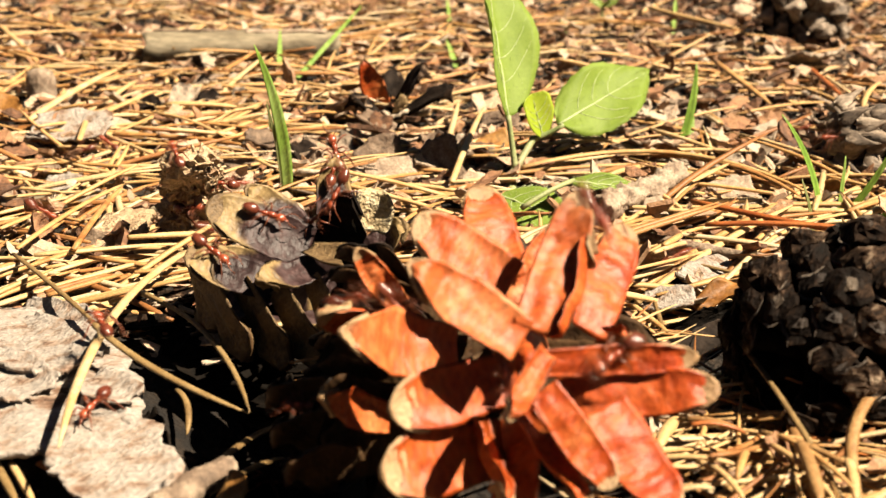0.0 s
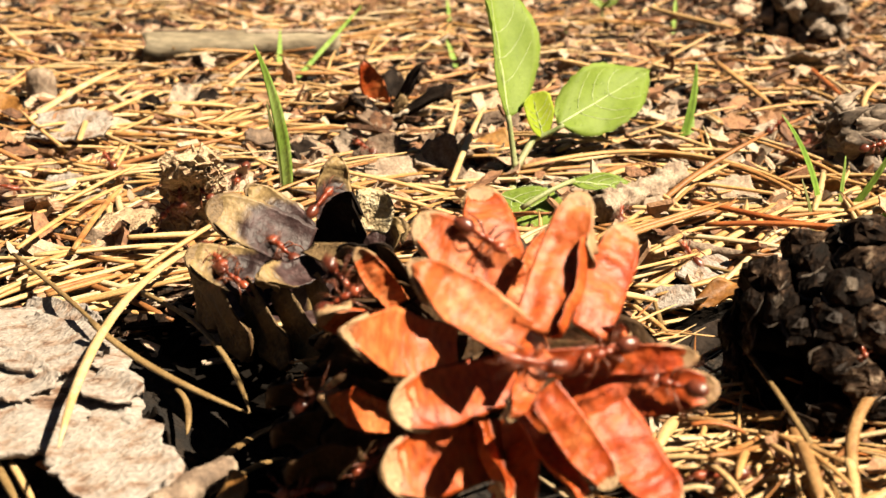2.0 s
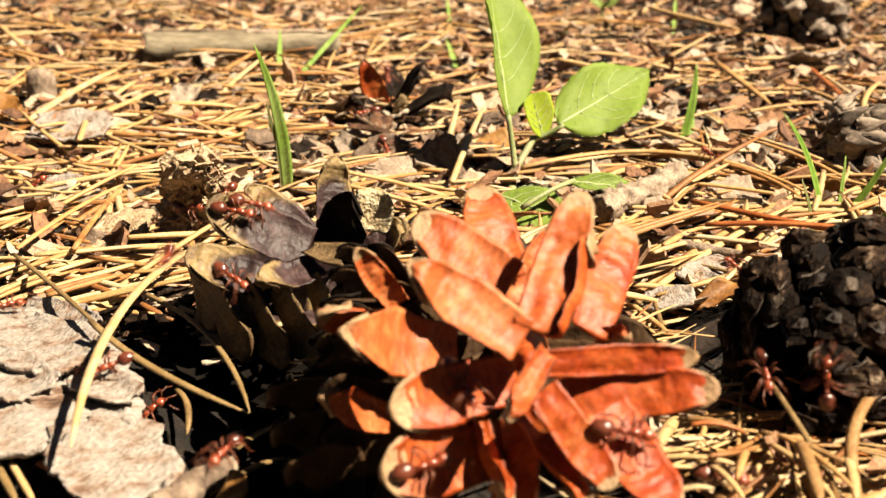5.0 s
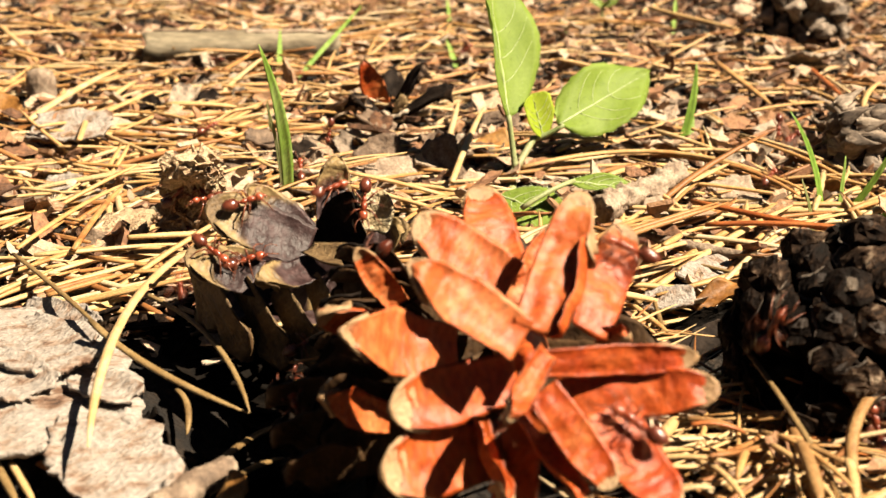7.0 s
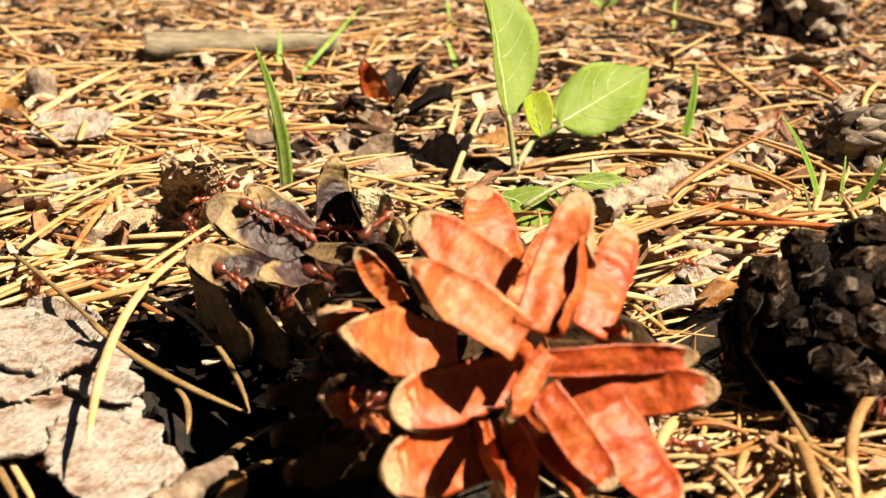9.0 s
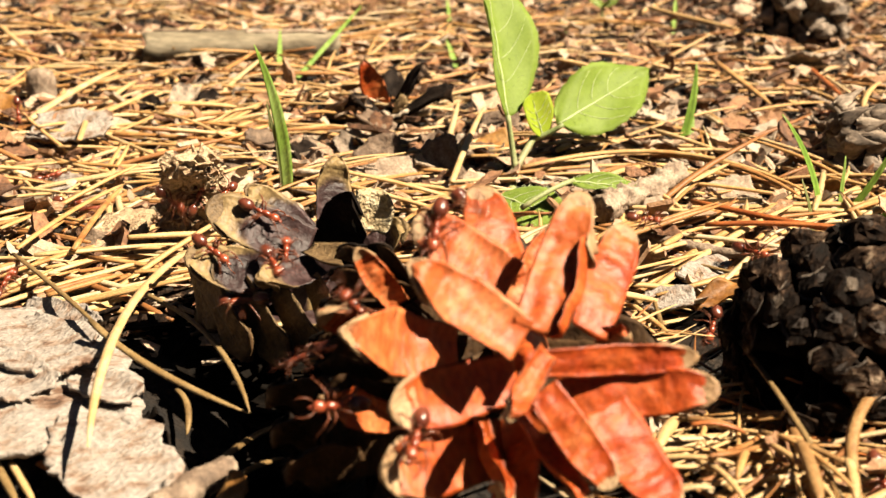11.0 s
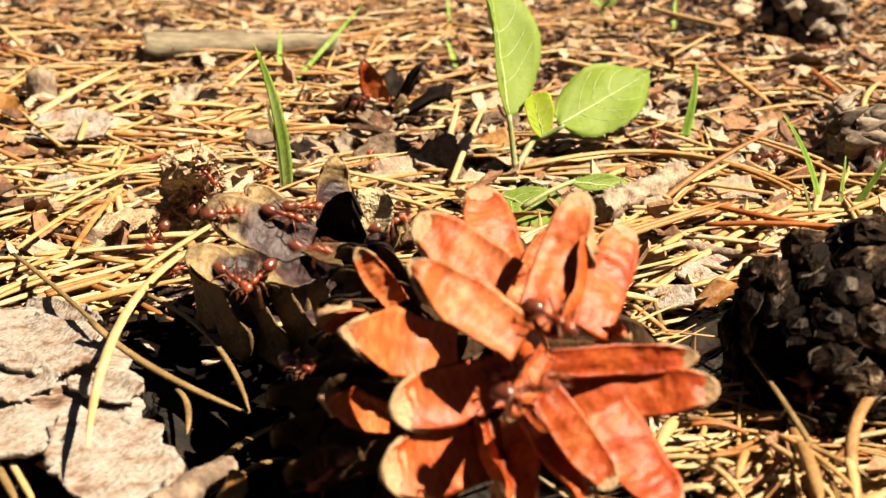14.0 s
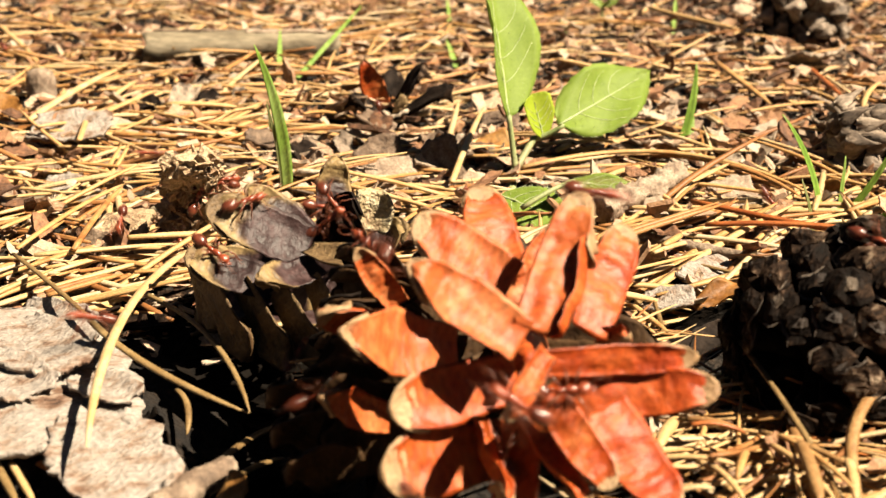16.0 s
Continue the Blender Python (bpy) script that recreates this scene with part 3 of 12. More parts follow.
def red_cone():
    cone = empty_thing("pine_cone", (0.0065, 0.1545, 0.0), "open red-brown pine cone with spread woody scales on litter", "pine cone")
    back, front = (0.0116, 0.1760, 0.0125), (0.0107, 0.1402, 0.0253)
    ax = (Vector(front) - Vector(back)).normalized()
    cone_core(cone, back, front, 0.0042, M_SCALE)
    up, to_eye = Vector((0, 0, 1)), Vector((0, -1, 0.35))

    def s(base, tip, width, face, pick=0, deep=1.0, kit=KIT_RED):
        cone_scale(kit, cone, base, tip, face, width, pick, deep)
    s((0.0093, 0.1322, 0.0312), (-0.0046, 0.1345, 0.0400), 0.0071, (0.3, -0.78, 0.55), 1, 1.2, KIT_TAN)
    s((0.0088, 0.1469, 0.0330), (-0.0042, 0.1494, 0.0405), 0.0078, (0.3, -0.78, 0.52), 0, 1.0, KIT_TAN)
    s((0.0081, 0.1529, 0.0319), (0.0046, 0.1653, 0.0408), 0.0077, (0.25, -0.8, 0.5), 0, 1.0, KIT_TAN)
    s((-0.0062, 0.1593, 0.0256), (-0.0122, 0.1579, 0.0344), 0.0041, (0.15, -0.92, 0.1), 0, 1.0, KIT_TAN)
    s((0.0105, 0.1331, 0.0325), (0.0178, 0.1495, 0.0442), 0.0057, (-0.05, -0.86, 0.45), 2, 1.2, KIT_TAN)
    s((0.0133, 0.1324, 0.0319), (0.0190, 0.1462, 0.0404), 0.0040, (-0.8, -0.55, 0.15), 5, 1.0)
    s((0.0180, 0.1395, 0.0296), (0.0241, 0.1540, 0.0385), 0.0061, (0.15, -0.9, 0.4), 2, 1.0)
    s((0.0099, 0.1527, 0.0281), (0.0153, 0.1608, 0.0367), 0.0051, (0.3, -0.8, 0.5), 0, 1.0, KIT_TAN)
    s((0.0190, 0.1402, 0.0283), (0.0232, 0.1384, 0.0293), 0.0024, (0.0, -0.55, 0.8), 5, 1.0, KIT_TAN)
    s((0.0114, 0.1318, 0.0286), (0.0308, 0.1358, 0.0279), 0.0040, (-0.05, -0.97, 0.15), 2, 0.8)
    s((0.0137, 0.1338, 0.0234), (0.0330, 0.1323, 0.0251), 0.0059, (0.25, -0.8, 0.52), 2, 0.8)
    s((0.0120, 0.1300, 0.0310), (0.0063, 0.1224, 0.0253), 0.0031, (0.4, -0.75, 0.5), 1, 1.2, KIT_TAN)
    s((0.0019, 0.1489, 0.0228), (-0.0138, 0.1393, 0.0288), 0.0091, (0.42, -0.75, 0.5), 3, 1.0, KIT_TAN)
    s((0.0092, 0.1388, 0.0240), (-0.0070, 0.1297, 0.0235), 0.0074, (0.28, -0.85, 0.45), 4, 1.0)
    s((0.0074, 0.1351, 0.0161), (-0.0080, 0.1261, 0.0174), 0.0082, (0.28, -0.85, 0.45), 4, 1.0)
    s((-0.0070, 0.1453, 0.0149), (-0.0163, 0.1360, 0.0221), 0.0053, (0.3, -0.8, 0.45), 3, 1.0, KIT_TAN)
    s((0.0043, 0.1343, 0.0200), (0.0073, 0.1238, 0.0137), 0.0021, (0.6, -0.75, 0.3), 5, 1.0)
    s((0.0091, 0.1363, 0.0198), (0.0101, 0.1262, 0.0081), 0.0096, (-0.75, -0.65, 0.05), 4, 1.0)
    s((0.0095, 0.1318, 0.0220), (0.0166, 0.1234, 0.0139), 0.0032, (0.45, -0.8, 0.35), 5, 1.0)
    s((0.0116, 0.1300, 0.0261), (0.0195, 0.1241, 0.0162), 0.0047, (0.1, -0.92, 0.38), 2, 0.8)
    s((0.0191, 0.1312, 0.0234), (0.0262, 0.1232, 0.0133), 0.0071, (0.35, -0.85, 0.4), 2, 1.0)
    s((-0.0046, 0.1565, 0.0237), (-0.0167, 0.1477, 0.0288), 0.0064, (-0.15, -0.92, -0.3), 0, 1.0, KIT_TAN)

    # underside scales, added to block sun; their dark colour stands in for shade
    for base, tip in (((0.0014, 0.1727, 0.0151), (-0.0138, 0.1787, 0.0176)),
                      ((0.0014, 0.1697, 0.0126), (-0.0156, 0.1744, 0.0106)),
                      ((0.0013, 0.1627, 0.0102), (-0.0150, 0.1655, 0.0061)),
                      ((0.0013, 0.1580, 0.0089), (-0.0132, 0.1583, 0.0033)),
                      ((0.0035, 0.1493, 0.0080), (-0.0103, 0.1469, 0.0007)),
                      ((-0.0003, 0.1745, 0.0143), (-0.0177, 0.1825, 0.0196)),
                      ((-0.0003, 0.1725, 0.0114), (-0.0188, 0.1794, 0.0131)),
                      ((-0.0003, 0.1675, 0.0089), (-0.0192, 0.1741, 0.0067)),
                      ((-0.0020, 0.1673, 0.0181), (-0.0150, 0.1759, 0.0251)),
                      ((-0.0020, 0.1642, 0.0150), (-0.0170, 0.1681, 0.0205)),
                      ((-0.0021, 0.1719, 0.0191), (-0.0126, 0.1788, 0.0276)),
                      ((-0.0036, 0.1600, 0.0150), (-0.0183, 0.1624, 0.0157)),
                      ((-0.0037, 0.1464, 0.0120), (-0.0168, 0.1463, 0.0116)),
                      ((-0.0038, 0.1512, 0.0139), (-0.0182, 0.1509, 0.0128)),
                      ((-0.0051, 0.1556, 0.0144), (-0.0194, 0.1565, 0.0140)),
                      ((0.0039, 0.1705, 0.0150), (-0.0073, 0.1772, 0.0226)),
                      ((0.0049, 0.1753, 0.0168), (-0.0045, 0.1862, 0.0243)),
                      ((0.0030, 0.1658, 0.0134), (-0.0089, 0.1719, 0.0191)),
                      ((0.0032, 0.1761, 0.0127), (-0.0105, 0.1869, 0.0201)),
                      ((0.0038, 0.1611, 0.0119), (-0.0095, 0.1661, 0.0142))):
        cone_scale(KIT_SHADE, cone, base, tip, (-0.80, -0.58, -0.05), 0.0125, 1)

    # more scales added to darken the hollow on the left, shade in their colour
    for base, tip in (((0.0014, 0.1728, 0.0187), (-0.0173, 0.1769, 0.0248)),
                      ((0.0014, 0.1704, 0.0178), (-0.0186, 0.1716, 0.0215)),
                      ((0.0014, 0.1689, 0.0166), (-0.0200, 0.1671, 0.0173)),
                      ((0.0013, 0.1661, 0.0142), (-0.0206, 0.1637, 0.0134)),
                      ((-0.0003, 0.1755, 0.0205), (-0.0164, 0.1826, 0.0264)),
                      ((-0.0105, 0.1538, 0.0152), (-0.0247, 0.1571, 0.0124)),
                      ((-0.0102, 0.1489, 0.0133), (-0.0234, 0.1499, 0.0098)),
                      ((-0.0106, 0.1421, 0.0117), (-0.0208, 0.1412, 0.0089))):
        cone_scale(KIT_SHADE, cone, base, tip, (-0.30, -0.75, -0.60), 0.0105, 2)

    def keep(root, end):
        mid = (Vector(root) + Vector(end)) / 2
        low = end.z < 0.022
        return end.z > 0.0004 and end.y > 0.150 and (low or (end - Vector((0.009, end.y, 0.024))).length < 0.0115)
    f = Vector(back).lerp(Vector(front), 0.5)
    # inner scales take the shade-dark colour in place of the red
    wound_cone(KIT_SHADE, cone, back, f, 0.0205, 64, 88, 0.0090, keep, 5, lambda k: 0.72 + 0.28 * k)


def old_cone():
    cone = empty_thing("pine_cone", (-0.0304, 0.1990, 0.0000), "weathered open pine cone, grey-brown scales with tan tips", "pine cone")
    a, b = (-0.0241, 0.2167, 0.0017), (-0.0312, 0.2026, 0.0167)
    cone_core(cone, a, b, 0.0045, M_OLD_SCALE)

    def s(base, tip, width, face, pick=0, deep=1.2):
        cone_scale(KIT_OLD, cone, base, tip, face, width, pick, deep)
    s((-0.0232, 0.2016, 0.0200), (-0.0409, 0.2000, 0.0280), 0.0096, (0.25, -0.75, 0.62), 0, 1.2)
    s((-0.0233, 0.2059, 0.0188), (-0.0353, 0.2088, 0.0292), 0.0084, (0.35, -0.72, 0.58), 1, 1.2)
    s((-0.0285, 0.1930, 0.0162), (-0.0430, 0.1918, 0.0222), 0.0074, (0.3, -0.65, 0.7), 2, 1.2)
    s((-0.0209, 0.1951, 0.0193), (-0.0307, 0.1862, 0.0179), 0.0068, (-0.1, -0.65, 0.75), 3, 1.2)
    s((-0.0205, 0.2123, 0.0205), (-0.0201, 0.2193, 0.0325), 0.0071, (0.4, -0.88, 0.2), 1, 1.2)
    cone_scale(spread_kit(M_DARK_SCALE, M_DARK_SCALE), cone, (-0.0192, 0.2033, 0.0185), (-0.0152, 0.2046, 0.0297), (-0.6, -0.75, 0.05), 0.0108, 3, 1.2)
    s((-0.0146, 0.2070, 0.0172), (-0.0060, 0.2068, 0.0230), 0.0058, (-0.1, -0.6, 0.75), 2, 1.2)
    cone_scale(KIT_PALE, cone, (-0.0230, 0.1969, 0.0217), (-0.0115, 0.1881, 0.0205), (0.05, -0.45, 0.90), 0.0064, 3, 1.2)
    s((-0.0298, 0.2117, 0.0059), (-0.0335, 0.2010, 0.0051), 0.0080, (0.2, -0.2, 0.9), 0)
    s((-0.0233, 0.2099, 0.0066), (-0.0252, 0.1986, 0.0044), 0.0080, (0.2, -0.2, 0.9), 1)
    # lower scales, seen from the back and in the cone's own shade
    for base, tip, width in (((-0.0404, 0.1945, 0.0175), (-0.0321, 0.1882, 0.0046), 0.0091),
                             ((-0.0341, 0.1928, 0.0171), (-0.0253, 0.1864, 0.0039), 0.0098),
                             ((-0.0279, 0.1911, 0.0167), (-0.0195, 0.1851, 0.0049), 0.0098),
                             ((-0.0222, 0.1926, 0.0181), (-0.0163, 0.1872, 0.0081), 0.0085),
                             ((-0.0432, 0.2009, 0.0178), (-0.0389, 0.1952, 0.0069), 0.0078)):
        cone_scale(KIT_BROWN, cone, base, tip, (-0.55, -0.80, -0.25), width, 0)
    wound_cone(KIT_OLD, cone, a, b, 0.0165, 34, 80, 0.0085,
               lambda r, e: e.z > 0.0004 and (e.y > 0.214 or e.z < 0.007 and e.y > 0.202) and e.z < 0.024, 8, lambda k: 0.8 + 0.2 * k)


def dark_cone(a, b, radius, count, label, seed, width=0.0086, open_deg=62, kit=None):
    base = (Vector(a) + Vector(b)) / 2
    cone = empty_thing("pine_cone", (base.x, base.y, 0), label, "pine cone", "dark old cones")
    cone_core(cone, a, b, radius * 0.6, M_DARK_SCALE)
    wound_cone(kit or KIT_KNOB, cone, a, b, radius, count, open_deg, width, lambda r, e: e.z > 0.0003, seed, None, False, 1.5)
    return cone


def bleached_scales(cone):
    """Grey weathered scales on the sunny side of the blackened cone."""
    for i, (base, tip, face, width) in enumerate((((0.0734, 0.1884, 0.0181), (0.0692, 0.1943, 0.0234), (0.2, -0.5, 0.8), 0.0058),
                                                  ((0.0754, 0.1879, 0.0198), (0.0740, 0.1956, 0.0242), (0.0, -0.5, 0.85), 0.0066),
                                                  ((0.0679, 0.1847, 0.0199), (0.0632, 0.1884, 0.0230), (0.2, -0.55, 0.8), 0.0046),
                                                  ((0.0633, 0.1853, 0.0217), (0.0593, 0.1912, 0.0236), (0.1, -0.5, 0.85), 0.0042))):
        cone_scale(KIT_GREY, cone, base, tip, face, width, i, 1.4)


red_cone()
old_cone()
BLACK_CONE = dark_cone((0.0836, 0.1947, 0.0118), (0.0548, 0.1697, 0.0126), 0.0165, 84, "dark blackened old pine cone with knobbly scales on litter", 21, 0.0074, 66)
bleached_scales(BLACK_CONE)
dark_cone((0.1232, 0.3209, 0.0080), (0.1101, 0.3233, 0.0090), 0.0125, 40, "dark grey weathered old pine cone half buried in litter", 22, 0.0085, 60, KIT_GREY)
dark_cone((0.1501, 0.5774, 0.0140), (0.1787, 0.5675, 0.0160), 0.0190, 44, "dark old pine cone lying far back on litter", 23, 0.0115, 60, KIT_GREY)


# ---- seedling ----
def leaf_mesh(name, size, width, mat, fold=0.15, curl=0.1, wave=0.0, peak=0.42, point=1.0):
    """A leaf along +Y: midrib channel, side lobes lifted by fold, bent back by curl."""
    def half(u):
        k = u ** 0.62 * (1 - u) ** (0.62 * point) / (peak ** 0.62 * (1 - peak) ** (0.62 * point))
        return max(0.012, min(k, 1.02)) * width / 2

    def top(u, v):
        w = half(u)
        teeth = 1 + 0.025 * math.sin(u * 60) * abs(v) ** 6
        ribs = 0.00018 * math.cos((u - 0.35 * abs(v)) * 42) * (1 - abs(v))
        z = fold * w * abs(v) ** 1.3 + curl * size * (u * u - u * 0.2) + wave * size * math.sin(u * 9 + 3 * v) * v * v * 0.04 + ribs
        return Vector((v * w * teeth, u * size, z))

    def low(u, v):
        p = top(u, v)
        return Vector((p.x, p.y, p.z - 0.00022))
    return mesh_of(name, *slab(top, low, 24, 14), mat), top


def leaf(parent, base, tip, face, width, mat=None, fold=0.15, curl=0.1, wave=0.0, peak=0.42, point=1.0, label="", hairy=False):
    size = (Vector(tip) - Vector(base)).length
    me, top = leaf_mesh("leaf", size, width, mat or M_LEAF, fold, curl, wave, peak, point)
    blade = part("leaf", me, parent, parent.matrix_world.inverted() @ frame_on(base, tip, face), label)
    pts = [top(i / 10 * 0.94, 0) + Vector((0, 0, 0.00006)) for i in range(11)]
    v, f = tube(pts, [0.00032 * (1 - 0.085 * i) for i in range(11)], 6)
    part("midrib", mesh_of("midrib", v, f, M_VEIN), blade)
    for side in (-1, 1):
        for u in (0.22, 0.38, 0.55):
            pts = [top(u + 0.24 * k * k + 0.04 * k, side * k * 0.85) + Vector((0, 0, 0.00004)) for k in (0.02, 0.2, 0.4, 0.6, 0.8, 1.0)]
            v, f = tube(pts, [0.00012, 0.00011, 0.00009, 0.00008, 0.00006, 0.00004], 5)
            part("side_vein", mesh_of("side_vein", v, f, M_VEIN), blade)
    if hairy:
        rng = random.Random(int(size * 1e6))
        verts, faces = [], []
        for _ in range(420):
            u, v = rng.uniform(0.03, 0.98), rng.choice((-1, 1)) if rng.random() < 0.3 else rng.uniform(-1, 1)
            p = top(u, v)
            d = Vector((rng.gauss(0, 0.35) + (v if abs(v) == 1 else 0), rng.gauss(0, 0.35), 0.25 if abs(v) == 1 else 1)).normalized() * rng.uniform(0.0003, 0.0007)
            hv, hf = tube([p, p + d], [0.00004, 0.00002], 3)
            faces += [tuple(i + len(verts) for i in q) for q in hf]
            verts += hv
        part("leaf_hair", mesh_of("leaf_hair", verts, faces, M_VEIN, False), blade, None, "fine pale hairs")
    return blade


def seedling():
    root = (0.0177, 0.3061, 0.0010)
    plant = empty_thing("seedling", root, "young bright green seedling with soft hairy leaves", "seedling")
    inv = plant.matrix_world.inverted()

    def stem(name, a, c, b, r0, r1):
        pts = [inv @ p for p in bezier(a, c, b, 8)]
        v, f = tube(pts, [r0 + (r1 - r0) * i / 8 for i in range(9)], 10)
        return part(name, mesh_of(name, v, f, M_STEM), plant)
    fork = (0.0192, 0.3142, 0.0058)
    stem("stem", root, (0.0183, 0.3131, 0.0022), fork, 0.00135, 0.00115)
    stem("leaf_stalk", fork, (0.0185, 0.3160, 0.0112), (0.0172, 0.3167, 0.0199), 0.0009, 0.0007)
    stem("leaf_stalk", fork, (0.0221, 0.3185, 0.0094), (0.0245, 0.3213, 0.0129), 0.0010, 0.0009)
    stem("leaf_stalk", (0.0242, 0.3211, 0.0125), (0.0271, 0.3213, 0.0129), (0.0324, 0.3208, 0.0164), 0.0008, 0.0007)
    leaf(plant, (0.0172, 0.3165, 0.0193), (0.0119, 0.3377, 0.0569), (0.74, -0.62, 0.15), 0.0205, None, 0.55, -0.03, 0.5, 0.40, hairy=True)
    leaf(plant, (0.0310, 0.3209, 0.0165), (0.0582, 0.3435, 0.0268), (0.26, -0.71, 0.65), 0.0192, None, 0.16, 0.03, 1.0, 0.41, 1.25, hairy=True)
    leaf(plant, (0.0271, 0.3213, 0.0129), (0.0231, 0.3219, 0.0246), (0.60, -0.80, 0.10), 0.0094, M_LEAF_YOUNG, 0.35, 0.10, 0.3, 0.45, 0.5, "small young yellow-green leaf")
    leaf(plant, (0.0134, 0.2788, 0.0084), (0.0266, 0.2697, 0.0060), (0.15, -0.60, 0.78), 0.0132, None, 0.06, -0.05, 0.3, 0.48, 0.7, hairy=True)
    stem("leaf_stalk", (0.0180, 0.2690, 0.0080), (0.0250, 0.2710, 0.0125), (0.0308, 0.2770, 0.0125), 0.0006, 0.0006)
    leaf(plant, (0.0295, 0.2768, 0.0124), (0.0470, 0.2775, 0.0106), (0.0, -0.50, 0.86), 0.0052, None, 0.35, -0.05, 0.9, 0.35, 0.9, hairy=True)
    return plant


SEEDLING = seedling()


# ---- grass ----
def grass_blade(base, tip, width, bow=(0, 0, 0), mat=None, fold=0.5, label="narrow fresh green grass blade standing in the litter", twist=(0.55, -0.75, 0.35)):
    a, b = Vector(base), Vector(tip)
    pts = bezier(a, (a + b) / 2 + Vector(bow), b, 14)
    verts, faces = [], []
    n = len(pts)
    for i, p in enumerate(pts):
        u = i / (n - 1)
        d = (pts[min(i + 1, n - 1)] - pts[max(i - 1, 0)]).normalized()
        f = Vector(twist)
        f = (f - d * f.dot(d)).normalized()
        s = d.cross(f)
        w = width / 2 * (0.75 + 0.25 * min(1, u * 3)) * (1 - u ** 3.0) + 0.00012
        for v in (-1, -0.5, 0, 0.5, 1):
            verts.append(p - a + s * w * v + f * fold * w * abs(v))
        for v in (1, 0.5, 0, -0.5, -1):
            verts.append(p - a + s * w * v + f * (fold * w * abs(v) - 0.00022 * (1.3 - abs(v))))
    for i in range(n - 1):
        for k in range(10):
            q = (k + 1) % 10
            faces.append((i * 10 + k, i * 10 + q, (i + 1) * 10 + q, (i + 1) * 10 + k))
    faces += [tuple(range(9, -1, -1)), tuple(range((n - 1) * 10, n * 10))]
    return thing("grass_blade", mesh_of("grass_blade", verts, faces, mat or M_GRASS), Matrix.Translation(a), label, "grass", "grass blades")


GRASS_LEFT = grass_blade((-0.0398, 0.2984, -0.0000), (-0.0406, 0.2627, 0.0464), 0.0040, (0.0035, 0, 0.002), fold=0.3, twist=(0.5, -0.75, 0.35))
grass_blade((-0.0418, 0.3059, 0.0000), (-0.0394, 0.2687, 0.0323), 0.0016, (0.001, 0, 0.001), M_GRASS_PALE, 0.4, "pale withered grass stalk beside a green blade")
grass_blade((-0.0515, 0.3635, 0.0000), (-0.0507, 0.3481, 0.0177), 0.0012, (-0.001, 0, 0), M_GRASS_PALE, 0.4, "pale withered grass stalk beside a green blade")
grass_blade((0.0695, 0.3562, 0.0000), (0.0750, 0.3594, 0.0266), 0.0034, (0.0015, 0, 0), None, 0.9)
grass_blade((0.0729, 0.3635, 0.0000), (0.0763, 0.3701, 0.0113), 0.0030, (0.002, 0, 0), None, 0.5)
GRASS_RIGHT = grass_blade((0.0918, 0.2835, 0.0000), (0.0808, 0.2857, 0.0265), 0.0020, (0.003, 0, 0.002))
grass_blade((0.0948, 0.2825, -0.0000), (0.1080, 0.2799, 0.0247), 0.0023, (0.001, 0, -0.003))
grass_blade((0.0962, 0.2854, 0.0000), (0.0976, 0.2875, 0.0159), 0.0014)
grass_blade((0.0861, 0.2703, -0.0000), (0.0811, 0.2664, 0.0156), 0.0010, (0.001, 0, 0), M_GRASS_PALE, 0.4, "pale withered grass stalk beside a green blade")
grass_blade((0.0972, 0.2792, 0.0010), (0.1068, 0.2706, 0.0058), 0.0019, (0, 0, 0.001), None, 0.4, "green grass blade lying low over the litter")
grass_blade((0.0648, 0.1655, 0.0010), (0.0648, 0.1530, 0.0030), 0.0020, (0, 0, 0.002), None, 0.4, "green grass blade lying low over the litter")
grass_blade((-0.0659, 0.4832, 0.0000), (-0.0669, 0.5036, 0.0174), 0.0022)
grass_blade((-0.0603, 0.4497, 0.0000), (-0.0334, 0.5064, 0.0262), 0.0016, (0.004, 0, 0.004))
grass_blade((0.1140, 0.6114, 0.0000), (0.1262, 0.6704, 0.0131), 0.0035)
grass_blade((0.0031, 0.6114, 0.0000), (0.0018, 0.6706, 0.0137), 0.0030)
grass_blade((0.0592, 0.5650, 0.0000), (0.0593, 0.6262, 0.0065), 0.0030)
grass_blade((0.0050, 0.5102, 0.0000), (0.0014, 0.5222, 0.0101), 0.0030)


def sprout(at, tall, label):
    plant = empty_thing("sprout", at, label, "seedling")
    at = Vector(at)
    v, f = tube([Vector((0, 0, tall * k / 5)) for k in range(6)], [0.0008] * 6, 6)
    part("stem", mesh_of("stem", v, f, M_STEM), plant)
    for k, t in enumerate((0.2, 2.2, 3.6, 5.1)):
        d = Vector((math.cos(t), math.sin(t), 0.35))
        leaf(plant, at + Vector((0, 0, tall * 0.9)), at + Vector((0, 0, tall)) + d * tall * 0.8, (0, -0.4, 0.9), tall * 0.45)


sprout((0.0824, 0.6364, 0.0000), 0.011, "tiny green sprout far back in the litter")
sprout((-0.0991, 0.7360, 0.0000), 0.010, "tiny green sprout far back in the litter")


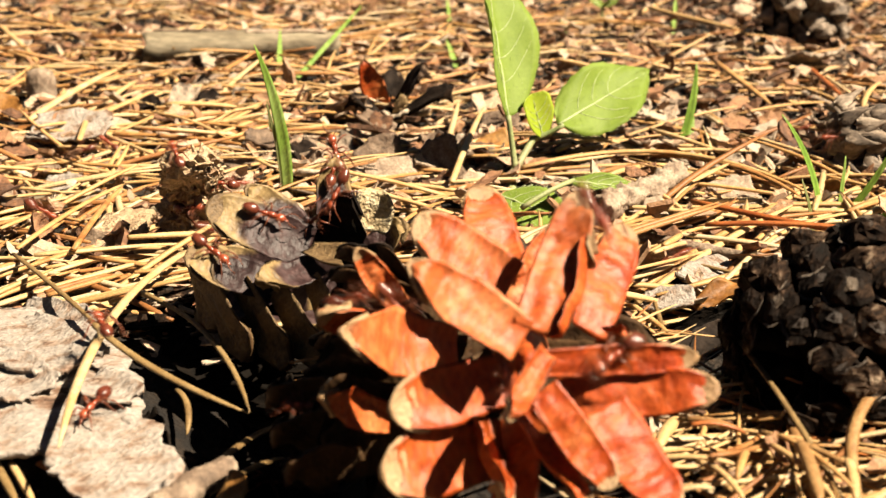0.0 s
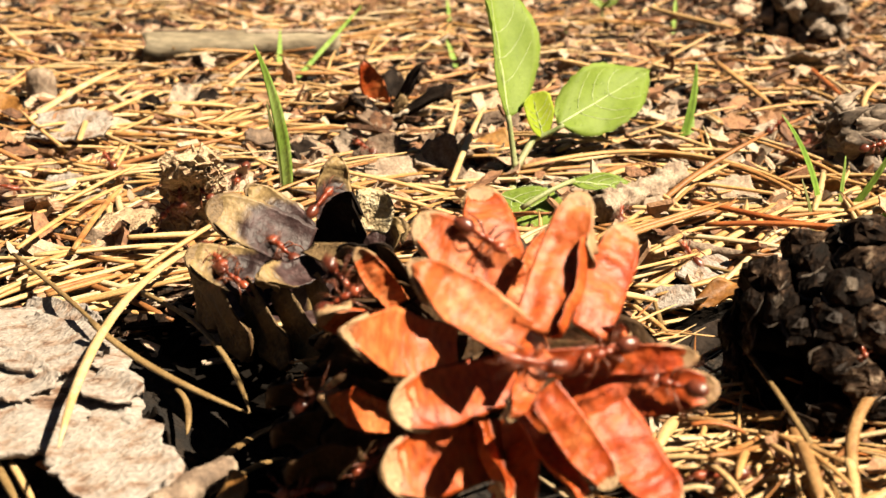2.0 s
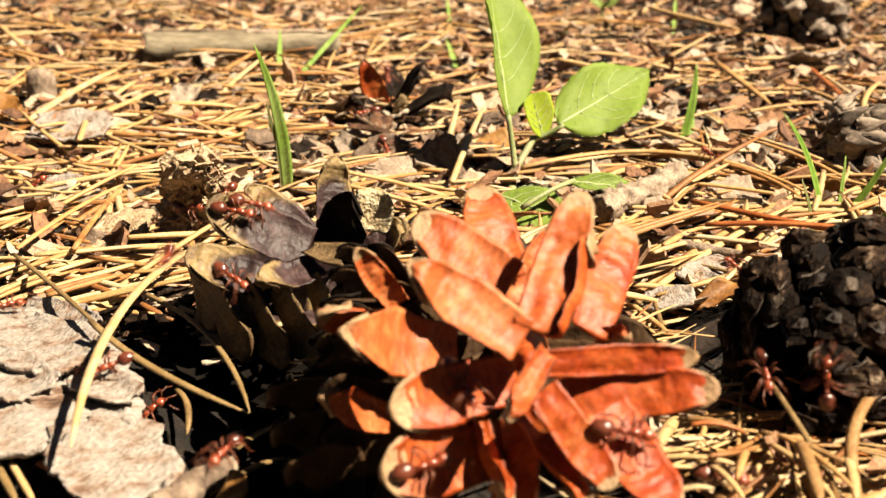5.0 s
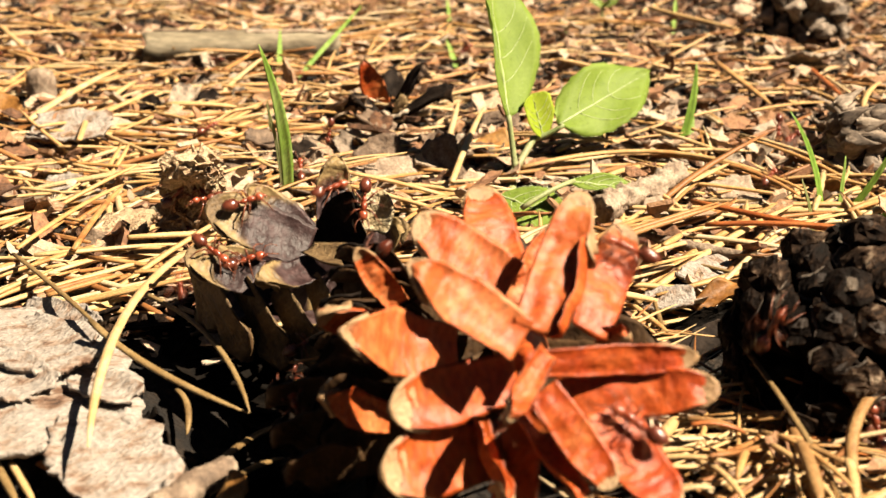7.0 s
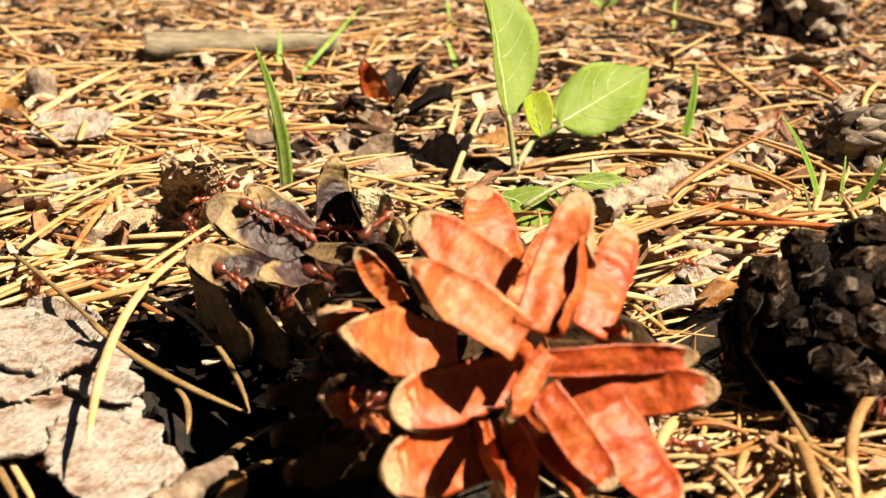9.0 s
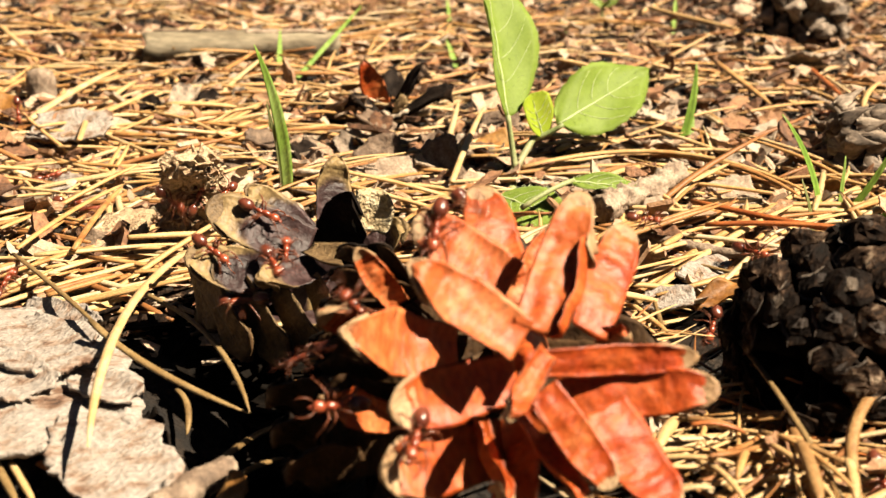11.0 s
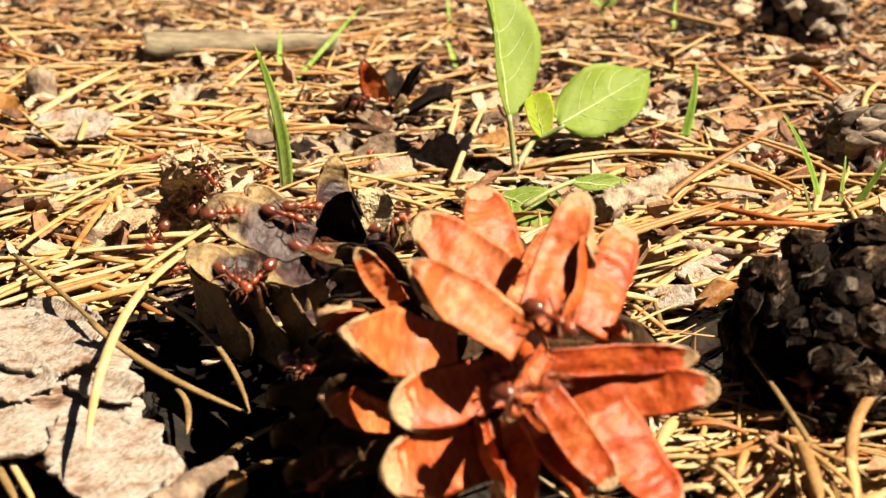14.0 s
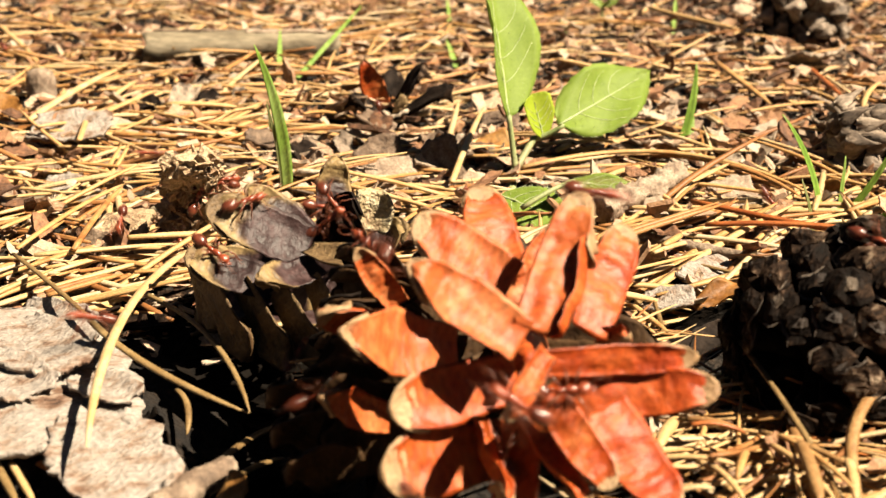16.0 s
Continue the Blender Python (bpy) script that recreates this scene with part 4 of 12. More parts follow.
# ---- bark, twigs, stubs ----
def slab_bark(base, tip, face, width, thick, mat, seed, label, curl=0.12, rough=1.0, name="bark_flake", group="bark flakes", relief=2.2):
    """A ragged flake of bark with layered, chipped edges."""
    rng = random.Random(seed)
    size = (Vector(tip) - Vector(base)).length
    k = seed * 3.7

    def top(u, v):
        edge = 1 + 0.16 * rough * noise.noise((u * 5, v * 1.3 + k, 3)) + 0.07 * rough * noise.noise((u * 19, v * 3 + k, 5))
        endj = 0.08 * rough * noise.noise((v * 2.2 + k, u, 8)) + 0.05 * rough * noise.noise((v * 7 + k, u, 9))
        y = size * (u + endj * (1 if u > 0.5 else -1) * abs(2 * u - 1))
        w = width / 2 * (0.80 + 0.28 * math.sin(math.pi * u)) * edge
        z = curl * width * (v * v * 0.5 - 0.25) + relief * width * (0.020 * noise.noise((u * 4, v * 3 + k, 2)) + 0.013 * noise.noise((u * 16, v * 12 + k, 6)))
        return Vector((v * w, y, z))

    def low(u, v):
        p = top(u, v)
        return Vector((p.x * 0.985, p.y, p.z - thick * (0.7 + 0.5 * noise.noise((u * 9, v * 7 + k, 11)))))
    m = frame_on(base, tip, face)
    return thing(name, mesh_of(name, *slab(top, low, *((34, 26) if size > 0.015 else (16, 12))), mat), m, label, "bark", group)


BIG_BARK = slab_bark((-0.0815, 0.2080, 0.0060), (-0.0555, 0.1560, 0.0050), (0.10, -0.12, 1), 0.033, 0.0016, M_PALE_BARK, 3, "large pale grey flake of pine bark, layered and flaking", -0.10, relief=0.8)


def bark_layer(base, tip, face, width, thick, seed, curl):
    """A flaking layer that still sits on the large flake."""
    ob = slab_bark(base, tip, face, width, thick, M_PALE_BARK, seed, "", curl, 1.6, "bark_layer", "", 1.0)
    m = ob.matrix_basis.copy()
    ob.parent = BIG_BARK
    ob.matrix_basis = BIG_BARK.matrix_basis.inverted() @ m
    del ob["category"]


bark_layer((-0.0772, 0.2002, 0.0065), (-0.0590, 0.1792, 0.0085), (0.1, -0.2, 1), 0.016, 0.0012, 7, 0.15)
bark_layer((-0.0530, 0.1636, 0.0066), (-0.0392, 0.1416, 0.0050), (0.1, -0.2, 1), 0.0150, 0.0010, 9, 0.04)
bark_layer((-0.0778, 0.1832, 0.0068), (-0.0624, 0.1700, 0.0078), (0.1, -0.2, 1), 0.012, 0.0008, 31, 0.2)
bark_layer((-0.0570, 0.1780, 0.0066), (-0.0480, 0.1690, 0.0072), (0.2, -0.2, 1), 0.008, 0.0008, 32, 0.3)
bark_layer((-0.0785, 0.2099, 0.0060), (-0.0624, 0.1977, 0.0075), (0.1, -0.3, 1), 0.009, 0.0010, 33, 0.3)
slab_bark((-0.1216, 0.3513, 0.0090), (-0.0982, 0.3498, 0.0100), (0.05, -0.30, 0.95), 0.017, 0.0012, M_PALE_BARK, 12, "pinkish pale bark flake on straw needles", 0.2)
slab_bark((-0.0801, 0.2664, 0.0030), (-0.0671, 0.2651, 0.0050), (0.0, -0.5, 1), 0.016, 0.0030, M_CRUST, 14, "rough olive-brown bark lump in the litter", -0.3)
slab_bark((-0.0052, 0.3212, 0.0040), (0.0047, 0.3209, 0.0080), (0.25, -0.60, 0.8), 0.016, 0.0012, M_CHIP_ONE, 15, "grey-brown bark flake leaning in the litter", 0.2)
slab_bark((-0.0221, 0.3212, 0.0040), (-0.0107, 0.3253, 0.0090), (0.35, -0.45, 0.8), 0.013, 0.0012, M_CHIP_ONE, 16, "dark grey bark flake leaning in the litter", 0.3)
slab_bark((-0.0192, 0.3103, 0.0040), (-0.0074, 0.3158, 0.0060), (0.25, -0.45, 0.9), 0.010, 0.0012, M_CHIP_ONE, 17, "grey bark flake in the litter", 0.3)
slab_bark((0.0495, 0.2296, 0.0040), (0.0613, 0.2379, 0.0050), (0.1, -0.2, 1), 0.011, 0.0010, M_PALE_BARK, 18, "pale pinkish bark flake on crossed needles", 0.1)
slab_bark((0.0386, 0.2192, 0.0040), (0.0476, 0.2169, 0.0060), (0.1, -0.2, 1), 0.008, 0.0010, M_PALE_BARK, 19, "pale bark flake with ragged edges", 0.15)
slab_bark((0.0403, 0.2717, 0.0030), (0.0532, 0.2746, 0.0060), (0.1, -0.4, 1), 0.012, 0.0012, M_CHIP_ONE, 20, "brown bark flake beside a twig", 0.2)
slab_bark((0.1391, 0.4932, 0.0040), (0.1459, 0.4655, 0.0140), (0.1, -0.6, 0.8), 0.022, 0.002, M_CHIP_ONE, 23, "tan bark flake leaning far back in the litter", 0.2)
slab_bark((0.0679, 0.2962, 0.0030), (0.0793, 0.2970, 0.0050), (-0.1, -0.3, 1), 0.014, 0.0012, M_CHIP_ONE, 24, "dark bark flake under red-brown needles", 0.2)
slab_bark((-0.1053, 0.3072, 0.0030), (-0.0941, 0.3046, 0.0040), (0, -0.3, 1), 0.010, 0.0010, M_PALE_BARK, 25, "whitish bark flake between straw needles", 0.2)
slab_bark((-0.0285, 0.4214, 0.0030), (-0.0162, 0.4374, 0.0040), (0, -0.3, 1), 0.016, 0.0012, M_CHIP_ONE, 26, "brown bark flake in the litter", 0.2)

# coloured near black to take in the shade left of the cone
slab_bark((0.0405, 0.2071, 0.0010), (0.0560, 0.2120, 0.0050), (0.3, -0.80, 0.3), 0.0050, 0.0010, M_SHADE_BARK, 27, "dark brown curled bark strip beside a blackened cone", 0.6, 2.2, relief=3.0)
slab_bark((0.0417, 0.1990, 0.0000), (0.0530, 0.2102, 0.0020), (-0.2, -0.70, 0.6), 0.0060, 0.0008, M_DARK_SCALE, 28, "dark brown curled bark strip in a hollow", 0.3)


def cone_chunk():
    """The broken cream end of a scale on the weathered cone."""
    cone = bpy.data.objects["pine_cone.001"]
    ob = slab_bark((-0.0128, 0.2035, 0.0225), (-0.0118, 0.2037, 0.0296), (0.30, -0.88, 0.30), 0.0066, 0.0034, M_CREAM, 77, "broken cream-coloured scale end", 0.55, 0.8, "scale_stub", "", 1.4)
    m = ob.matrix_basis.copy()
    ob.parent = cone
    ob.matrix_basis = cone.matrix_basis.inverted() @ m
    del ob["category"]


cone_chunk()


def strewn_flakes():
    rng = random.Random(41)
    spots = 0
    while spots < 70:
        y = rng.uniform(0.24, 0.62)
        x = rng.uniform(-1, 1) * 0.38 * y
        if rng.random() < 0.55 * needle_share(x, y):
            continue
        spots += 1
        size = rng.uniform(0.006, 0.014)
        t = rng.uniform(0, 6.28)
        a = Vector((x, y, lie(x, y) + 0.0025))
        b = a + Vector((math.cos(t), math.sin(t), rng.uniform(0.0, 0.5))) * size
        slab_bark(a, b, (rng.gauss(0, 0.3), -0.3 + rng.gauss(0, 0.3), 1), size * rng.uniform(0.5, 0.9), size * 0.1,
                  M_CHIP_ONE, 100 + spots, "small brown-grey bark flake in the litter", 0.3, 1.3)


strewn_flakes()


def flake_heap(cx, cy, sx, sy, count, seed):
    """Grey and brown flakes heaped together."""
    rng = random.Random(seed)
    for i in range(count):
        x, y = rng.gauss(cx, sx), rng.gauss(cy, sy)
        size = rng.uniform(0.006, 0.013)
        t = rng.uniform(0, 6.28)
        a = Vector((x, y, lie(x, y) + rng.uniform(0.002, 0.006)))
        b = a + Vector((math.cos(t), math.sin(t), rng.uniform(-0.1, 0.40))) * size
        slab_bark(a, b, (rng.gauss(0, 0.4), -0.2 + rng.gauss(0, 0.3), 1), size * rng.uniform(0.4, 0.8), size * 0.12,
                  M_CHIP_ONE, seed * 4 + i, "small grey-brown bark flake heaped with others", 0.35, 1.5)


flake_heap(-0.018, 0.345, 0.022, 0.030, 60, 52)
flake_heap(-0.084, 0.405, 0.014, 0.028, 22, 71)
flake_heap(0.050, 0.330, 0.022, 0.035, 20, 83)
flake_heap(0.100, 0.370, 0.020, 0.040, 22, 97)


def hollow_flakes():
    # near-black flakes that stand in for shade and cover sunlit soil
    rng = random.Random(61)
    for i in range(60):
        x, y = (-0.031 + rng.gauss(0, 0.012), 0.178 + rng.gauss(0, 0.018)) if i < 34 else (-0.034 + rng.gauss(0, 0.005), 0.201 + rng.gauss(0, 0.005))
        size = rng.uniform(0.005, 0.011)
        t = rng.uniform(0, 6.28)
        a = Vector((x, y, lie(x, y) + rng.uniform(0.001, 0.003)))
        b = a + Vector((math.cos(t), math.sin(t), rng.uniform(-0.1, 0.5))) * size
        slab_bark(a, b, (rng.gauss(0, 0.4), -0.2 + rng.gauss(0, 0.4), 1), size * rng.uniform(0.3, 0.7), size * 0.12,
                  M_SHADE_BARK, 300 + i, "bark flake with shade-dark colour in the hollow between cones", 0.35, 1.6)


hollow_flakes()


def wet_flakes():
    rng = random.Random(64)
    for i in range(26):
        x, y = rng.uniform(-0.066, -0.042), rng.uniform(0.198, 0.226)
        size = rng.uniform(0.005, 0.010)
        t = rng.gauss(0.2, 0.6)
        a = Vector((x, y, lie(x, y) + rng.uniform(0.003, 0.006)))
        b = a + Vector((math.cos(t), math.sin(t), rng.uniform(-0.2, 0.2))) * size
        slab_bark(a, b, (rng.gauss(-0.2, 0.3), -0.2 + rng.gauss(0, 0.3), 1), size * rng.uniform(0.3, 0.6), size * 0.10,
                  M_DARK_TIP if i % 3 else M_CHIP_ONE, 350 + i, "dark grey bark shingle beside pale bark", 0.35, 1.6)


wet_flakes()


def stick(name, a, b, r, mat, seed, label, sides=14, steps=26, wob=0.06, taper=0.9, group="", category="twig"):
    """A rough round stick with broken, uneven ends."""
    a, b = Vector(a), Vector(b)
    verts, faces = [], []
    d = (b - a).normalized()
    p = d.cross(Vector((0, 0, 1))).normalized()
    q = p.cross(d)
    for i in range(steps + 1):
        u = i / steps
        c = (b - a) * u + (p * noise.noise((u * 2.5, seed, 1)) + q * noise.noise((u * 2.5, seed, 4)) * 0.4) * r * 0.5
        for k in range(sides):
            t = 2 * math.pi * k / sides
            rr = r * (1 + (taper - 1) * u) * (1 + wob * 2 * noise.noise((math.cos(t) * 2, math.sin(t) * 2 + seed, u * 12)) + wob * noise.noise((math.cos(t) * 6, math.sin(t) * 6, u * 50 + seed)))
            jag = d * r * 0.35 * noise.noise((math.cos(t) * 1.5, math.sin(t) * 1.5, seed)) if i in (0, steps) else Vector()
            verts.append(c + (p * math.cos(t) + q * math.sin(t)) * rr + jag)
    for i in range(steps):
        for k in range(sides):
            k2 = (k + 1) % sides
            faces.append((i * sides + k, i * sides + k2, (i + 1) * sides + k2, (i + 1) * sides + k))
    for row in (0, steps):
        verts.append(sum((verts[row * sides + k] for k in range(sides)), Vector()) / sides + d * r * (0.15 if row == 0 else -0.15))
        m = len(verts) - 1
        faces += [(row * sides + k, row * sides + (k + 1) % sides, m) for k in range(sides)]
    me = mesh_of(name, verts, faces, mat)
    bm = bmesh.new()
    bm.from_mesh(me)
    bmesh.ops.recalc_face_normals(bm, faces=bm.faces)
    bm.to_mesh(me)
    bm.free()
    return thing(name, me, Matrix.Translation(a), label, category, group)


LOG = stick("fallen_stick", (-0.1236, 0.5071, 0.0090), (-0.0437, 0.5134, 0.0090), 0.0066, M_LOG, 2.0, "thick grey-brown fallen stick lying on needles", 18, 40, 0.05)


def on_log(name, u0, u1, turn, width, thick, mat, seed, label):
    """A curved strip that clings to the fallen stick."""
    a, b = Vector((-0.1236, 0.5071, 0.0090)), Vector((-0.0437, 0.5134, 0.0090))
    d = (b - a).normalized()
    p = d.cross(Vector((0, 0, 1))).normalized()
    q = p.cross(d)

    def at(u, v, lift):
        g = turn + v * width * (0.8 + 0.35 * noise.noise((u * 4, seed, v)))
        w = u0 + (u1 - u0) * (u + 0.06 * noise.noise((v * 3, seed, 1)))
        r = 0.0066 * (1 - 0.1 * w) * 1.05 + lift
        return (b - a) * w + (p * math.cos(g) + q * math.sin(g)) * r
    part(name, mesh_of(name, *slab(lambda u, v: at(u, v, thick * (1 - 0.6 * v * v)), lambda u, v: at(u, v, -0.0006), 20, 8), mat), LOG, None, label)


on_log("bark_strip", 0.05, 0.46, 2.2, 0.55, 0.0007, M_TWIG, 3.1, "peeling lighter bark strip")
on_log("bark_strip", 0.52, 0.93, 1.5, 0.45, 0.0006, M_TWIG, 6.4, "peeling lighter bark strip")
on_log("knot", 0.60, 0.645, 2.6, 0.40, 0.0016, M_LOG, 9.2, "dark raised knot")
stick("broken_twig", (0.0364, 0.2690, 0.0075), (0.0598, 0.2950, 0.0100), 0.0031, M_TWIG, 5.0, "light brown broken twig with rough bark", 24, 70, 0.24)
stick("thin_twig", (0.0413, 0.2510, 0.0070), (0.0671, 0.2371, 0.0060), 0.0013, M_TWIG, 8.0, "thin grey-brown twig with rough bark", 10, 36, 0.14)


def round_stub(at, r, tall):
    """A smooth upright stub with a rounded top."""
    prof = [(0.96, 0.0), (1.0, 0.15), (1.0, 0.4), (0.98, 0.65), (0.94, 0.82), (0.80, 0.93), (0.5, 0.985), (0.1, 1.0)]
    verts, faces = [], []
    k = 22
    for q, h in prof:
        for i in range(k):
            t = 2 * math.pi * i / k
            g = r * q * (1 + 0.07 * noise.noise((math.cos(t) * 1.5, math.sin(t) * 1.5, h * 3)))
            verts.append((g * math.cos(t), g * math.sin(t), tall * h))
    for a in range(len(prof) - 1):
        for i in range(k):
            faces.append((a * k + i, a * k + (i + 1) % k, (a + 1) * k + (i + 1) % k, (a + 1) * k + i))
    faces.append(tuple(range((len(prof) - 1) * k, len(prof) * k)))
    thing("twig_stub", mesh_of("twig_stub", verts, faces, M_TWIG), Matrix.Translation(at), "short smooth brown stub standing in the needles", "twig")


round_stub((-0.1385, 0.4164, 0.0000), 0.0050, 0.0155)
stick("thin_twig", (-0.0379, 0.1404, 0.0040), (-0.0300, 0.1526, 0.0040), 0.0022, M_TWIG, 13.0, "pale peeling twig lying in the litter", 10, 20, 0.12)
stick("thin_twig", (0.1287, 0.4319, 0.0040), (0.1324, 0.3924, 0.0040), 0.0016, M_TWIG, 15.0, "thin dark twig in the litter", 8, 16, 0.12)
stick("thin_twig", (-0.1069, 0.2980, 0.0010), (-0.0682, 0.2919, 0.0010), 0.0022, M_LOG, 17.0, "dark twig under straw needles", 10, 20, 0.10)


def crust_lump():
    """The crusty upright piece beside the weathered cone."""
    base, top = Vector((-0.0574, 0.2681, 0.0000)), Vector((-0.0532, 0.2495, 0.0251))
    verts, faces = [], []
    n, k = 40, 36
    d = top - base
    for i in range(n + 1):
        u = i / n
        for j in range(k):
            t = 2 * math.pi * j / k
            r = 0.0052 * (1.0 - 0.10 * u) * (1 + 0.55 * noise.noise((math.cos(t) * 1.6, math.sin(t) * 1.6, u * 3)) + 0.5 * noise.noise((math.cos(t) * 4, math.sin(t) * 4, u * 9)) + 0.3 * noise.noise((math.cos(t) * 9, math.sin(t) * 9, u * 22)))
            if u > 0.93:
                r *= 0.75
            verts.append(d * u + Vector((math.cos(t) * r, math.sin(t) * r, 0.0012 * noise.noise((math.cos(t) * 4, math.sin(t) * 4, u * 7 + 3)))))
    for i in range(n):
        for j in range(k):
            j2 = (j + 1) % k
            faces.append((i * k + j, i * k + j2, (i + 1) * k + j2, (i + 1) * k + j))
    faces.append(tuple(range(n * k, n * k + k)))
    faces.append(tuple(range(k - 1, -1, -1)))
    stub = thing("bark_stub", mesh_of("bark_stub", verts, faces, M_CRUST, False), Matrix.Translation(base), "crusty brown bark stub standing beside a weathered cone", "bark")
    rng = random.Random(88)
    cv, cf = [], []
    for _ in range(260):
        u, t = rng.uniform(0.1, 1.02), rng.uniform(0, 2 * math.pi)
        at = d * u + Vector((math.cos(t), math.sin(t), 0)) * 0.0056 * (1 - 0.1 * u) * rng.uniform(0.8, 1.25)
        v, f = chip_shape(rng, rng.uniform(0.0006, 0.0020), 0.0004, rng.uniform(-0.4, 0.5), rng.uniform(1.0, 1.9))
        e = Euler((rng.gauss(0, 0.7), rng.gauss(0, 0.7), rng.uniform(0, 6.28))).to_matrix()
        cf += [tuple(k + len(cv) for k in q) for q in f]
        cv += [e @ Vector(q) + at for q in v]
    part("crust", mesh_of("crust", cv, cf, M_CRUST, False), stub, None, "flaking tan crust")


crust_lump()


def broken_cone():
    """Remains of a cone: a few splayed dark scales."""
    cone = empty_thing("broken_cone", (-0.0179, 0.4024, -0.0000), "broken remains of an old cone with splayed dark red-brown scales", "pine cone")
    for base, tip, w, face, kit in (
            ((-0.0196, 0.3989, 0.0026), (-0.0264, 0.3950, 0.0230), 0.0080, (0.00, -0.92, 0.30), KIT_RED),
            ((-0.0175, 0.3938, 0.0031), (-0.0066, 0.3943, 0.0209), 0.0090, (-0.85, -0.30, 0.35), KIT_DARK),
            ((-0.0164, 0.3916, 0.0029), (0.0029, 0.3892, 0.0148), 0.0085, (-0.45, -0.30, 0.85), KIT_DARK),
            ((-0.0191, 0.3896, 0.0033), (-0.0297, 0.3864, 0.0126), 0.0080, (0.45, -0.2, 0.85), KIT_DARK),
            ((-0.0173, 0.3895, 0.0029), (-0.0114, 0.3799, 0.0120), 0.0080, (0.1, -0.6, 0.85), KIT_OLD),
            ((-0.0185, 0.3955, 0.0020), (-0.0161, 0.4108, 0.0167), 0.0085, (0.0, -0.8, 0.45), KIT_DARK)):
        cone_scale(kit, cone, base, tip, face, w, 1, 1.2)
    cone_core(cone, (-0.0175, 0.3947, -0.0005), (-0.0175, 0.3971, 0.0068), 0.0035, M_DARK_SCALE)


broken_cone()


def loose_scale(a, b, face, w, kit, label):
    s = empty_thing("cone_scale", a, label, "cone scale", "loose cone scales")
    cone_scale(kit, s, a, b, face, w, 2)


for a, b, face, w, kit in (
        ((-0.0371, 0.3251, 0.0030), (-0.0418, 0.3466, 0.0060), (0.3, -0.6, 0.7), 0.008, KIT_DARK),
        ((-0.0906, 0.3972, 0.0030), (-0.0883, 0.4157, 0.0100), (0.5, -0.7, 0.5), 0.008, KIT_GREY),
        ((-0.0802, 0.4018, 0.0030), (-0.0803, 0.4160, 0.0080), (0.2, -0.7, 0.5), 0.007, KIT_DARK),
        ((-0.0715, 0.4115, 0.0020), (-0.0708, 0.4213, 0.0080), (0.6, -0.7, 0.5), 0.006, KIT_GREY),
        ((-0.1072, 0.4114, 0.0030), (-0.0952, 0.4061, 0.0060), (0.1, -0.5, 0.8), 0.007, KIT_DARK),
        ((-0.0259, 0.3315, 0.0030), (-0.0309, 0.3541, 0.0060), (0.1, -0.5, 0.8), 0.006, KIT_GREY),
        ((-0.0125, 0.3109, 0.0020), (-0.0020, 0.2980, 0.0040), (0.0, -0.5, 0.8), 0.006, KIT_DARK),
        ((0.0108, 0.3451, 0.0030), (0.0026, 0.3466, 0.0060), (0.0, -0.5, 0.8), 0.006, KIT_GREY)):
    loose_scale(a, b, face, w, kit, "loose dark cone scale lying in the litter")


def dead_leaf(base, tip, face, width, label="curled orange-brown dead leaf scrap in the litter"):
    size = (Vector(tip) - Vector(base)).length
    me, _ = leaf_mesh("dead_leaf", size, width, M_DEAD_LEAF, 0.35, 0.12, 2.5, 0.5, 0.7)
    thing("dead_leaf", me, frame_on(base, tip, face), label, "dead leaf", "dead leaf scraps")


dead_leaf((-0.1474, 0.3836, 0.0040), (-0.1352, 0.3865, 0.0080), (0.1, -0.4, 0.9), 0.014)
dead_leaf((0.0463, 0.2167, 0.0040), (0.0598, 0.2200, 0.0060), (0.1, -0.3, 0.9), 0.0055)
dead_leaf((0.0961, 0.2971, 0.0020), (0.1006, 0.2933, 0.0060), (0.0, -0.7, 0.6), 0.0075)
dead_leaf((-0.0303, 0.1434, 0.0040), (-0.0255, 0.1424, 0.0060), (0.0, -0.3, 0.9), 0.006)
dead_leaf((0.0096, 0.3016, 0.0030), (0.0150, 0.3103, 0.0040), (0.0, -0.3, 0.9), 0.005)
dead_leaf((0.0190, 0.3451, 0.0030), (0.0110, 0.3510, 0.0050), (0.0, -0.3, 0.9), 0.012, "pale tan dead leaf scrap behind the seedling")


# ---- single needles ----
NEEDLE_LABEL = "dry straw-yellow pine needle lying on the litter"


def pine_needle(a, b, bow=(0, 0, 0), r=0.0007, mat=None, label=NEEDLE_LABEL, sides=6):
    a, b = Vector(a), Vector(b)
    pts = [p - a for p in bezier(a, (a + b) / 2 + Vector(bow) * 2, b, 12)]
    v, f = tube(pts, [r * k for k in (0.85, 1, 1, 1, 1, 1, 1, 1, 0.97, 0.92, 0.82, 0.62, 0.2)], sides, 0.62)
    return thing("pine_needle", mesh_of("pine_needle", v, f, mat or M_STRAW_ONE), Matrix.Translation(a), label, "pine needle", "fallen pine needles")


RUSTY = "red-brown dry pine needle lying on the litter"
BROWN = "brown dry pine needle lying over dark gaps"
